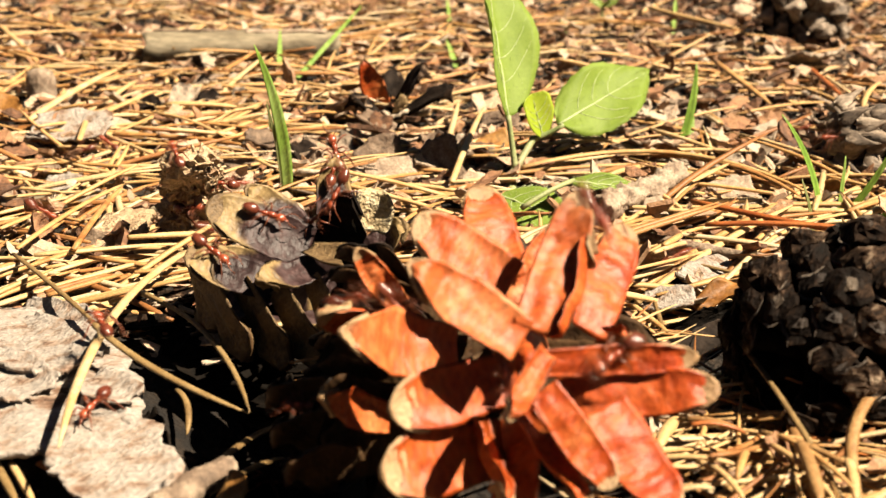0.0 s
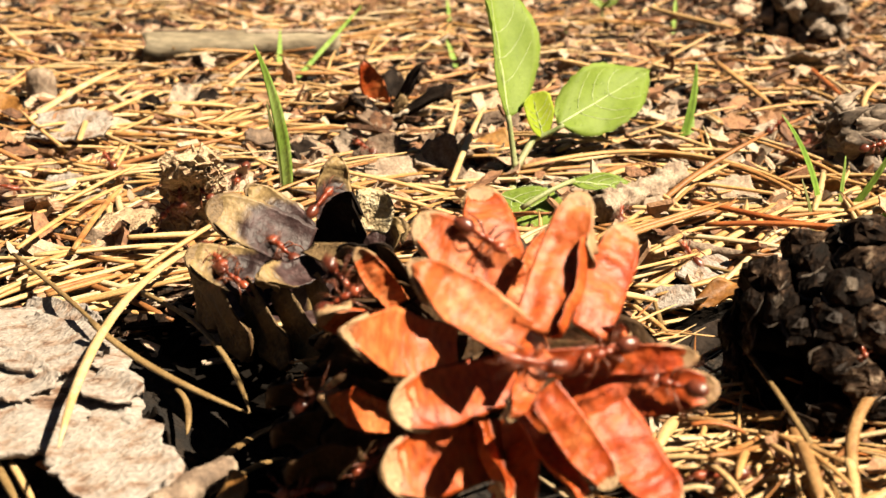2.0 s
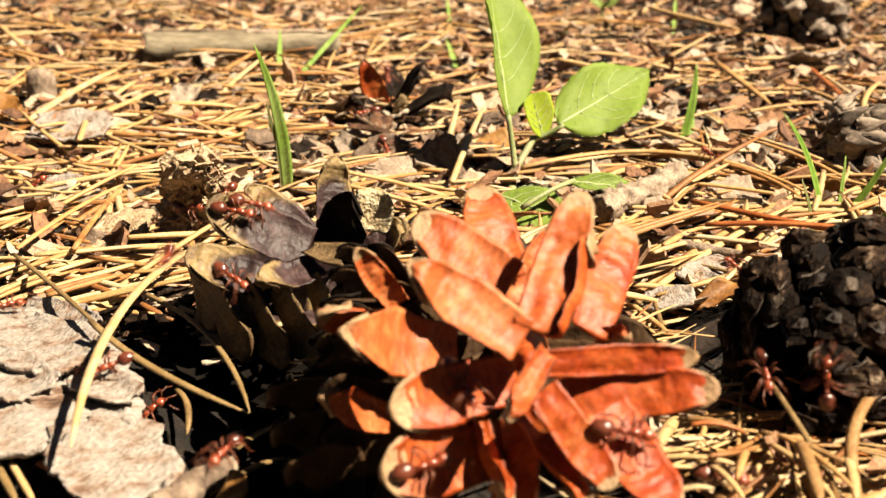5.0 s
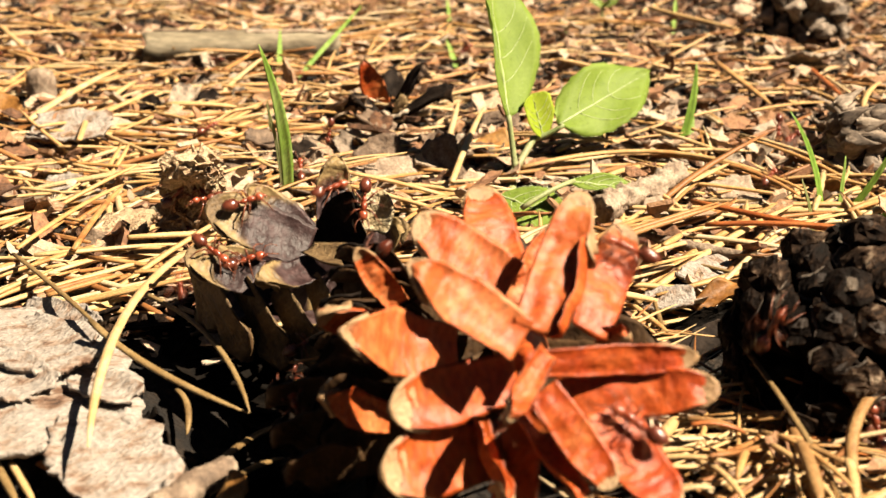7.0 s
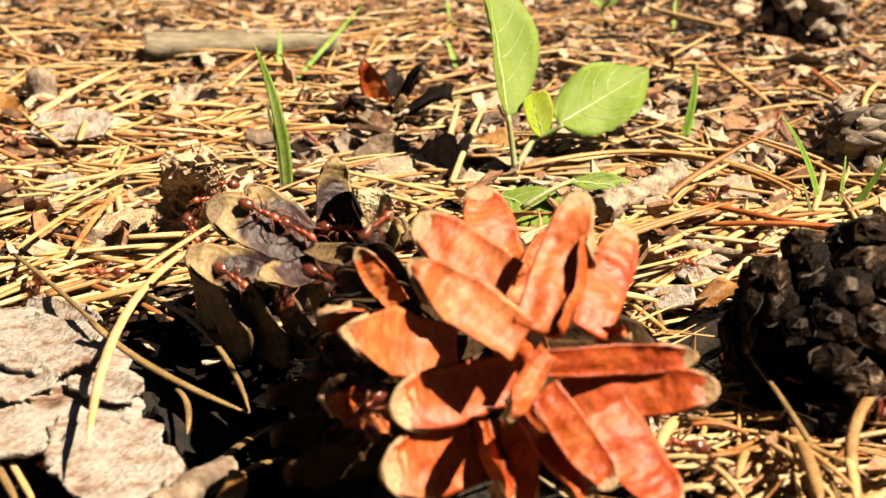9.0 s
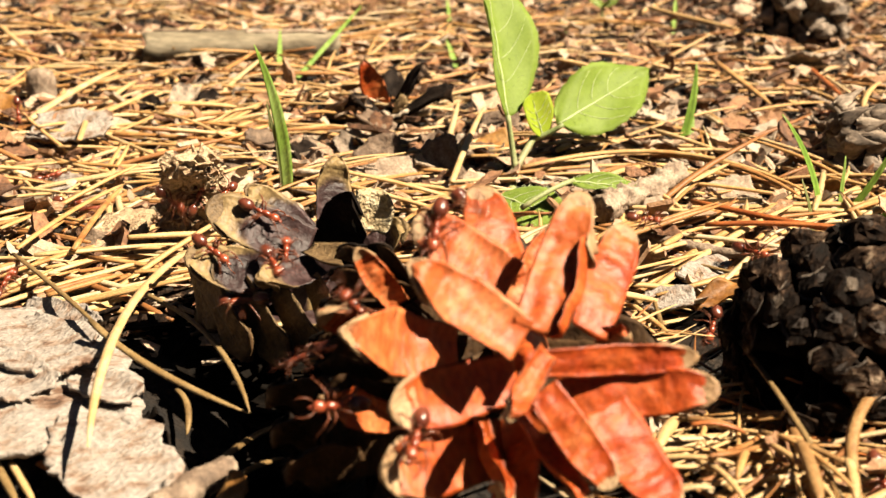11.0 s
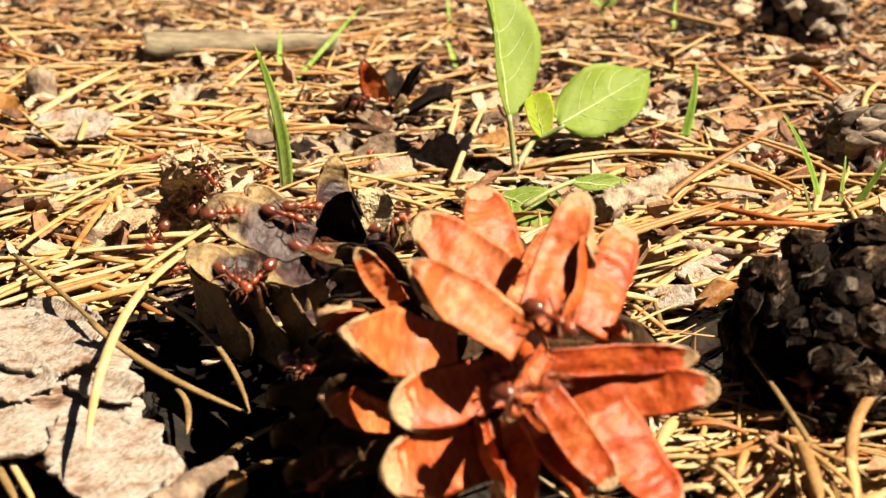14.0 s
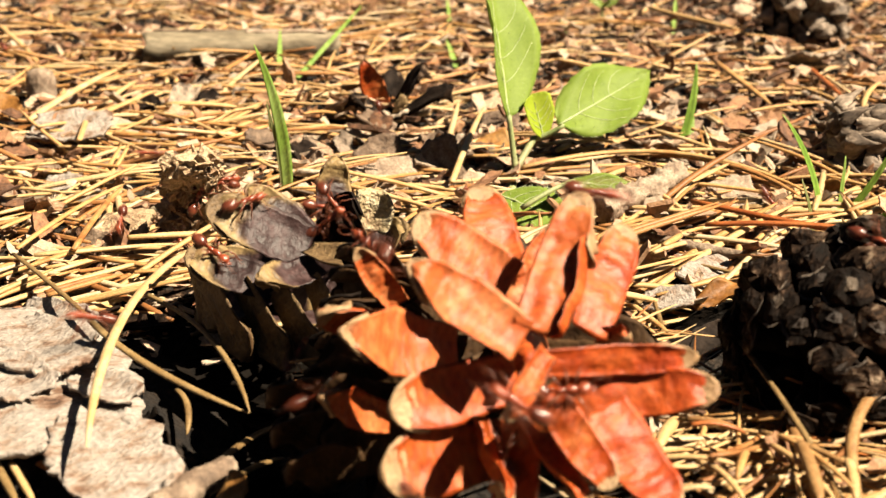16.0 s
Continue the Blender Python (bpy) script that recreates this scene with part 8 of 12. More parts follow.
    walk(ANTS[8], [(0, pose(0.0207, 0.1335, 0.0280, -26, -19, 126)), (0.25, pose(0.0213, 0.1345, 0.0289, 17, -28, 44)), (0.5, pose(0.0209, 0.1352, 0.0292, -7, -35, 94)), (0.75, pose(0.0184, 0.1331, 0.0288, -54, -43, 166)), (1, pose(0.0166, 0.1342, 0.0250, -49, 22, -168)), (1.25, pose(0.0189, 0.1339, 0.0275, -26, 25, -163)), (1.5, pose(0.0221, 0.1348, 0.0294, -29, -13, 131)), (1.75, pose(0.0168, 0.1325, 0.0283, -14, -64, 117)), (2, pose(0.0100, 0.1280, 0.0298, 22, -45, 84)), (2.25, pose(0.0014, 0.1485, 0.0230, 31, -42, 77)), (2.5, pose(-0.0085, 0.1415, 0.0279, 2, -59, 131)), (2.75, pose(-0.0064, 0.1407, 0.0233, -46, -7, -141)), (3, pose(-0.0033, 0.1315, 0.0234, -23, 27, -96)), (3.25, pose(-0.0044, 0.1314, 0.0258, 25, 29, -9)), (3.5, pose(-0.0064, 0.1407, 0.0233, 23, 39, -14)), (3.75, pose(-0.0023, 0.1449, 0.0228, -5, 47, -65)), (4, pose(0.0004, 0.1475, 0.0228, -24, 45, -93)), (4.25, pose(0.0016, 0.1354, 0.0268, -54, 20, -140)), (4.5, pose(0.0024, 0.1350, 0.0251, -51, -2, -158)), (4.75, pose(0.0018, 0.1340, 0.0244, -46, -24, -175)), (5, pose(0.0018, 0.1352, 0.0234, -28, 3, -149)), (5.25, pose(0.0042, 0.1344, 0.0223, -41, 31, -127)), (5.5, pose(0.0066, 0.1594, 0.0087, -40, 40, -143)), (5.75, pose(0.0073, 0.1376, 0.0181, -40, 38, -153)), (6, pose(0.0077, 0.1366, 0.0174, -54, -21, 143)), (6.25, pose(-0.0050, 0.1273, 0.0194, 8, -60, 112)), (6.5, pose(-0.0158, 0.1411, 0.0100, 71, -80, 26)), (6.75, pose(-0.0180, 0.1495, 0.0101, 87, -19, 3)), (7, pose(-0.0202, 0.1562, 0.0117, 91, -15, -5)), (7.25, pose(-0.0199, 0.1548, 0.0141, 95, 15, 3)), (7.5, pose(-0.0190, 0.1536, 0.0161, 55, 101, -34)), (7.75, pose(-0.0199, 0.1553, 0.0133, 86, -177, -1)), (8, pose(-0.0206, 0.1565, 0.0110, 60, -93, 24)), (8.25, pose(-0.0236, 0.1878, 0.0059, 72, -16, -25)), (8.5, pose(-0.0247, 0.2066, 0.0084, 59, 23, 25)), (8.75, pose(-0.0169, 0.1882, 0.0218, 66, 31, -35)), (9, pose(-0.0120, 0.2031, 0.0237, 42, 46, -20)), (9.25, pose(-0.0088, 0.2070, 0.0227, 20, 44, -87)), (9.5, pose(-0.0061, 0.2062, 0.0231, 17, 34, -71)), (9.75, pose(-0.0027, 0.1494, 0.0416, 30, 44, -39)), (10, pose(-0.0020, 0.2804, 0.0051, 38, 20, -19)), (10.25, pose(-0.0010, 0.2790, 0.0067, 15, 47, -12)), (10.5, pose(0.0005, 0.2842, 0.0064, 68, -21, 18)), (10.75, pose(0.0032, 0.3023, -0.0002, 35, 18, -50)), (11, pose(0.0040, 0.1607, 0.0387, -12, 18, -139)), (11.25, pose(-0.0019, 0.1481, 0.0393, -27, -29, 153)), (11.5, pose(-0.0092, 0.1748, 0.0272, 103, -120, -47)), (11.75, pose(-0.0098, 0.1575, 0.0333, 38, -65, 58)), (12, pose(-0.0117, 0.1572, 0.0340, 70, 10, 7)), (12.25, pose(-0.0078, 0.2040, 0.0213, 32, 31, -73)), (12.5, pose(-0.0003, 0.1493, 0.0404, 29, 43, -45)), (12.75, pose(-0.0014, 0.1496, 0.0414, 51, -19, 18)), (13, pose(-0.0021, 0.1497, 0.0419, 20, -50, 74)), (13.25, pose(-0.0060, 0.2670, 0.0074, 7, -19, 96)), (13.5, pose(-0.0080, 0.2652, 0.0076, 23, -13, 64)), (13.75, pose(-0.0134, 0.2890, 0.0073, 45, -32, 20)), (14, pose(-0.0193, 0.3141, 0.0072, 34, 2, 9)), (14.25, pose(-0.0191, 0.3268, 0.0101, 54, 9, 1)), (14.5, pose(-0.0204, 0.3659, 0.0067, 18, -39, 67)), (14.75, pose(-0.0320, 0.3537, 0.0020, -9, -32, 121)), (15, pose(-0.0391, 0.2909, 0.0091, 4, -61, 123)), (15.25, pose(-0.0438, 0.3518, -0.0003, -34, -22, -138)), (15.5, pose(-0.0356, 0.3291, 0.0078, -31, -51, 140)), (15.75, pose(-0.0598, 0.3372, 0.0050, 29, -85, 114)), (16, pose(-0.0798, 0.3226, 0.0077, 11, -56, 94))])
    walk(ANTS[9], [(0, pose(-0.0293, 0.1841, -0.0161, 27, -48, 89)), (0.25, pose(-0.0297, 0.1807, -0.0129, 10, -28, 100)), (0.5, pose(-0.0298, 0.1829, -0.0152, 42, 12, 38)), (0.75, pose(-0.0280, 0.1874, -0.0169, 15, 23, -41)), (1, pose(-0.0188, 0.1379, 0.0109, 110, 78, 35)), (1.25, pose(-0.0172, 0.1412, 0.0091, 80, 81, 3)), (1.5, pose(-0.0152, 0.1410, 0.0100, 94, 133, 10)), (1.75, pose(-0.0167, 0.1417, 0.0082, 95, -143, 5)), (2, pose(-0.0183, 0.1420, 0.0070, 99, -96, 1)), (2.25, pose(-0.0189, 0.1392, 0.0093, 22, -98, 84)), (2.5, pose(-0.0289, 0.1847, -0.0167, -25, -31, 148)), (2.75, pose(-0.0265, 0.1430, 0.0065, -17, -38, 90)), (3, pose(-0.0322, 0.1453, 0.0052, 5, -37, 141)), (3.25, pose(-0.0357, 0.1441, 0.0063, 7, -7, 90)), (3.5, pose(-0.0396, 0.1454, 0.0053, 8, -4, 33)), (3.75, pose(-0.0406, 0.1517, 0.0058, 11, -1, 8)), (4, pose(-0.0412, 0.1572, 0.0063, 10, -2, 38)), (4.25, pose(-0.0456, 0.1583, 0.0062, -3, -10, 96)), (4.5, pose(-0.0485, 0.1566, 0.0060, -2, -9, 95)), (4.75, pose(-0.0459, 0.1594, 0.0063, 5, -0, 21)), (5, pose(-0.0493, 0.1867, -0.0050, 32, 19, -47)), (5.25, pose(-0.0465, 0.1694, 0.0041, 26, -5, 33)), (5.5, pose(-0.0468, 0.1623, 0.0069, 9, -7, 53)), (5.75, pose(-0.0491, 0.1711, 0.0047, 16, -2, 9)), (6, pose(-0.0484, 0.1732, 0.0065, 2, 9, -36)), (6.25, pose(-0.0355, 0.1690, 0.0067, 2, 42, -99)), (6.5, pose(-0.0234, 0.1566, 0.0110, 107, 78, 20)), (6.75, pose(-0.0196, 0.1529, 0.0171, 73, 32, 13)), (7, pose(-0.0220, 0.1862, 0.0079, 33, 26, -74)), (7.25, pose(-0.0142, 0.1492, 0.0271, 97, 45, 24)), (7.5, pose(-0.0123, 0.1733, 0.0225, 39, 49, -72)), (7.75, pose(-0.0122, 0.1732, 0.0220, 33, 47, -74)), (8, pose(-0.0118, 0.1668, 0.0233, -64, 20, -166)), (8.25, pose(-0.0139, 0.1503, 0.0256, 88, -135, 19)), (8.5, pose(-0.0209, 0.1849, 0.0075, -9, -48, 67)), (8.75, pose(-0.0194, 0.1657, 0.0183, 87, -18, -2)), (9, pose(-0.0227, 0.1856, 0.0136, 70, -44, -19)), (9.25, pose(-0.0232, 0.1868, 0.0114, -70, -49, 133)), (9.5, pose(-0.0236, 0.1874, 0.0095, 57, -58, 1)), (9.75, pose(-0.0249, 0.1879, 0.0121, 73, -20, -25)), (10, pose(-0.0244, 0.1874, 0.0145, 30, -4, -32)), (10.25, pose(-0.0231, 0.1861, 0.0144, 16, 60, -96)), (10.5, pose(-0.0241, 0.2062, 0.0060, 74, 14, 4)), (10.75, pose(-0.0274, 0.1897, 0.0135, 12, -33, 57)), (11, pose(-0.0318, 0.1897, 0.0139, -14, -27, 79)), (11.25, pose(-0.0360, 0.2040, 0.0079, -18, -30, 113)), (11.5, pose(-0.0344, 0.1884, 0.0130, 55, -44, 13)), (11.75, pose(-0.0387, 0.2065, 0.0094, 36, -16, 14)), (12, pose(-0.0366, 0.1910, 0.0181, 10, -40, 92)), (12.25, pose(-0.0538, 0.1948, 0.0130, 10, -7, 100)), (12.5, pose(-0.0711, 0.1966, 0.0067, -10, -14, 103)), (12.75, pose(-0.0716, 0.1906, 0.0066, -12, -12, 124)), (13, pose(-0.0703, 0.1799, 0.0071, -11, 8, -154)), (13.25, pose(-0.0635, 0.2234, 0.0022, -18, 52, -84)), (13.5, pose(-0.0491, 0.2598, 0.0033, 83, 57, -0)), (13.75, pose(-0.0374, 0.1973, 0.0248, 45, 2, 14)), (14, pose(-0.0375, 0.1992, 0.0267, 1, 47, -70)), (14.25, pose(-0.0338, 0.1979, 0.0233, -38, 22, -140)), (14.5, pose(-0.0288, 0.1871, 0.0207, -28, 17, -131)), (14.75, pose(-0.0290, 0.1889, 0.0215, 14, 33, -38)), (15, pose(-0.0328, 0.2133, 0.0144, 27, -24, 27)), (15.25, pose(-0.0309, 0.1935, 0.0198, 0, -31, 74)), (15.5, pose(-0.0295, 0.1862, 0.0200, 20, 4, -7)), (15.75, pose(-0.0262, 0.2005, 0.0203, 26, 40, -37)), (16, pose(-0.0205, 0.2054, 0.0232, 51, 39, -47))])
    walk(ANTS[10], [(0, pose(0.0188, 0.1458, 0.0423, -37, 16, -158)), (0.25, pose(0.0283, 0.1633, 0.0204, -43, 23, -166)), (0.5, pose(0.0393, 0.1728, -0.0008, -10, 9, -135)), (0.75, pose(0.0347, 0.1439, 0.0101, -36, 35, -156)), (1, pose(0.0387, 0.1473, 0.0059, -23, 33, -107)), (1.25, pose(0.0441, 0.1458, 0.0060, -11, 39, -93)), (1.5, pose(0.0457, 0.1337, 0.0127, 22, 19, 1)), (1.75, pose(0.0427, 0.1449, 0.0065, 7, -22, 75)), (2, pose(0.0364, 0.1443, 0.0062, 1, -28, 94)), (2.25, pose(0.0333, 0.1441, 0.0062, 8, -38, 91)), (2.5, pose(0.0269, 0.1253, 0.0166, 41, -2, 7)), (2.75, pose(0.0397, 0.1597, 0.0041, 32, 39, -27)), (3, pose(0.0474, 0.1696, 0.0054, 34, 27, -61)), (3.25, pose(0.0500, 0.1675, 0.0065, 23, 35, -72)), (3.5, pose(0.0533, 0.1693, 0.0076, 33, -3, -13)), (3.75, pose(0.0495, 0.1710, 0.0066, 8, -34, 61)), (4, pose(0.0458, 0.1735, 0.0064, 37, 11, -14)), (4.25, pose(0.0501, 0.1688, 0.0075, 10, 44, -94)), (4.5, pose(0.0543, 0.1654, 0.0094, 1, 27, -144)), (4.75, pose(0.0561, 0.1642, 0.0106, 39, 11, -77)), (5, pose(0.0556, 0.1596, 0.0138, 79, -11, -42)), (5.25, pose(0.0563, 0.1648, 0.0107, 1, -49, 48)), (5.5, pose(0.0556, 0.1668, 0.0106, -21, -27, 78)), (5.75, pose(0.0555, 0.1664, 0.0104, -31, 20, 150)), (6, pose(0.0558, 0.1661, 0.0097, -34, -29, 80)), (6.25, pose(0.0540, 0.1698, 0.0116, 42, -17, 5)), (6.5, pose(0.0518, 0.1709, 0.0143, 65, -35, 9)), (6.75, pose(0.0513, 0.1725, 0.0151, 68, -30, 5)), (7, pose(0.0487, 0.1668, 0.0194, 89, 25, -31)), (7.25, pose(0.0570, 0.1713, 0.0261, 74, 38, -27)), (7.5, pose(0.0676, 0.1820, 0.0309, 59, 37, -42)), (7.75, pose(0.0670, 0.1787, 0.0305, -47, 47, -170)), (8, pose(0.0665, 0.1788, 0.0298, -78, -27, 150)), (8.25, pose(0.0636, 0.1803, 0.0273, -80, -44, 135)), (8.5, pose(0.0569, 0.1729, 0.0266, -44, 6, 156)), (8.75, pose(0.0577, 0.1609, 0.0212, -56, 26, 176)), (9, pose(0.0635, 0.1615, 0.0105, -55, 24, 157)), (9.25, pose(0.0622, 0.1588, 0.0089, -62, -11, 159)), (9.5, pose(0.0627, 0.1595, 0.0064, -33, -33, 136)), (9.75, pose(0.0553, 0.1486, 0.0107, 9, -13, 69)), (10, pose(0.0528, 0.1482, 0.0094, -40, -25, 157)), (10.25, pose(0.0543, 0.1453, 0.0098, -22, 6, -170)), (10.5, pose(0.0583, 0.1469, 0.0079, -29, 32, -128)), (10.75, pose(0.0577, 0.1451, 0.0073, -70, 1, 176)), (11, pose(0.0589, 0.1475, 0.0043, -32, -3, -171)), (11.25, pose(0.0589, 0.1475, 0.0043, -7, 31, -90)), (11.5, pose(0.0588, 0.1471, 0.0042, 39, 7, -22)), (11.75, pose(0.0573, 0.1464, 0.0052, 14, -23, 47)), (12, pose(0.0504, 0.1346, 0.0112, -3, -25, 67)), (12.25, pose(0.0471, 0.1485, 0.0102, 3, -42, 30)), (12.5, pose(0.0458, 0.1733, 0.0064, 31, -38, 31)), (12.75, pose(0.0457, 0.1740, 0.0065, 39, 18, -36)), (13, pose(0.0464, 0.1738, 0.0062, 3, 48, -94)), (13.25, pose(0.0486, 0.1687, 0.0086, -14, 59, -111)), (13.5, pose(0.0518, 0.1681, 0.0074, -6, 45, -111)), (13.75, pose(0.0546, 0.1718, 0.0057, -9, 75, -95)), (14, pose(0.0547, 0.1642, 0.0091, -65, 23, 154)), (14.25, pose(0.0366, 0.1529, 0.0105, -16, -39, 109)), (14.5, pose(0.0145, 0.1260, 0.0196, -13, -39, 111)), (14.75, pose(0.0142, 0.1266, 0.0173, -26, -14, 172)), (15, pose(0.0170, 0.1562, -0.0007, -15, 10, -108)), (15.25, pose(0.0162, 0.1239, 0.0181, 10, 39, -73)), (15.5, pose(0.0196, 0.1237, 0.0192, -24, 16, -166)), (15.75, pose(0.0143, 0.1262, 0.0212, 2, -12, 119)), (16, pose(0.0079, 0.1218, 0.0273, 33, -28, 62))])
    walk(ANTS[11], [(0, pose(0.1095, 0.3682, 0.0045, 71, 61, -36)), (0.25, pose(0.1229, 0.3987, -0.0002, 2, 16, -76)), (0.5, pose(0.1038, 0.3234, 0.0177, -34, 5, -160)), (0.75, pose(0.1032, 0.3175, 0.0093, -55, 3, 168)), (1, pose(0.0983, 0.2952, 0.0062, -50, -3, 164)), (1.25, pose(0.0942, 0.2777, 0.0065, -59, 16, -176)), (1.5, pose(0.0633, 0.1811, 0.0293, -70, 17, 145)), (1.75, pose(0.0583, 0.1631, 0.0264, -58, 9, 161)), (2, pose(0.0623, 0.1697, 0.0142, -58, 11, -160)), (2.25, pose(0.0586, 0.1628, 0.0254, 15, 43, -72)), (2.5, pose(0.0651, 0.1800, 0.0286, 59, 64, -61)), (2.75, pose(0.0587, 0.1626, 0.0249, -58, 26, 162)), (3, pose(0.0578, 0.1590, 0.0181, -24, -13, 158)), (3.25, pose(0.0568, 0.1645, 0.0108, -45, -1, 111)), (3.5, pose(0.0534, 0.1631, 0.0079, 5, -22, 43)), (3.75, pose(0.0524, 0.1643, 0.0085, 20, -21, 6)), (4, pose(0.0529, 0.1696, 0.0075, 19, -26, 26)), (4.25, pose(0.0489, 0.1582, 0.0111, -27, -18, 118)), (4.5, pose(0.0494, 0.1611, 0.0078, -45, 48, 165)), (4.75, pose(0.0535, 0.1650, 0.0091, 16, 26, -116)), (5, pose(0.0569, 0.1662, 0.0114, 37, 2, -60)), (5.25, pose(0.0548, 0.1662, 0.0105, 6, -37, 10)), (5.5, pose(0.0525, 0.1706, 0.0086, 22, -25, 29)), (5.75, pose(0.0538, 0.1665, 0.0098, -17, -17, 110)), (6, pose(0.0543, 0.1650, 0.0099, -17, -29, 67)), (6.25, pose(0.0133, 0.1400, 0.0376, 18, -30, 67)), (6.5, pose(-0.0172, 0.2170, 0.0298, 38, -51, 54)), (6.75, pose(-0.0175, 0.2183, 0.0270, -26, -42, 143)), (7, pose(-0.0136, 0.2027, 0.0281, -57, -5, -178)), (7.25, pose(-0.0171, 0.2026, 0.0267, -36, -52, 123)), (7.5, pose(-0.0210, 0.2059, 0.0243, -61, -5, 159)), (7.75, pose(-0.0181, 0.2030, 0.0223, 135, 123, 7)), (8, pose(-0.0144, 0.1772, 0.0278, -61, -18, 142)), (8.25, pose(-0.0263, 0.1998, 0.0195, 9, -45, 95)), (8.5, pose(-0.0364, 0.1948, 0.0206, 0, -36, 111)), (8.75, pose(-0.0272, 0.1914, 0.0207, -22, 0, -177)), (9, pose(-0.0173, 0.1759, 0.0242, 133, 107, 24)), (9.25, pose(-0.0165, 0.1739, 0.0241, 85, 165, -14)), (9.5, pose(-0.0210, 0.2170, 0.0079, -43, -12, 162)), (9.75, pose(-0.0213, 0.2161, 0.0069, -37, -23, 144)), (10, pose(-0.0199, 0.1894, 0.0156, 122, 130, -10)), (10.25, pose(-0.0124, 0.1479, 0.0296, -27, 36, -115)), (10.5, pose(-0.0076, 0.1431, 0.0294, -48, 41, -108)), (10.75, pose(-0.0082, 0.1425, 0.0305, 48, 36, 9)), (11, pose(-0.0106, 0.1495, 0.0287, 66, -46, 10)), (11.25, pose(-0.0087, 0.1417, 0.0301, 110, -124, 4)), (11.5, pose(-0.0085, 0.1413, 0.0274, -59, 15, -133)), (11.75, pose(-0.0058, 0.1436, 0.0251, -43, 33, -110)), (12, pose(-0.0043, 0.1444, 0.0243, -47, 16, -134)), (12.25, pose(-0.0035, 0.1317, 0.0273, -59, 7, -144)), (12.5, pose(-0.0025, 0.1319, 0.0257, 8, 56, -54)), (12.75, pose(0.0051, 0.1643, 0.0166, 36, 51, -38)), (13, pose(0.0102, 0.1334, 0.0330, 15, 52, -71)), (13.25, pose(0.0182, 0.1658, 0.0190, -3, 64, -102)), (13.5, pose(0.0203, 0.1402, 0.0294, -41, 7, 174)), (13.75, pose(0.0139, 0.1323, 0.0293, -30, -55, 133)), (14, pose(0.0090, 0.1389, 0.0247, -28, -52, 122)), (14.25, pose(0.0098, 0.1278, 0.0298, -58, 3, -162)), (14.5, pose(0.0109, 0.1274, 0.0287, -36, 35, -120)), (14.75, pose(0.0133, 0.1302, 0.0268, -15, 54, -111)), (15, pose(0.0160, 0.1341, 0.0246, -55, -2, 172)), (15.25, pose(0.0109, 0.1261, 0.0282, 7, -48, 102)), (15.5, pose(0.0069, 0.1359, 0.0222, -31, -40, 156)), (15.75, pose(0.0098, 0.1251, 0.0275, -44, 16, -137)), (16, pose(0.0136, 0.1296, 0.0257, 6, 50, -84))])
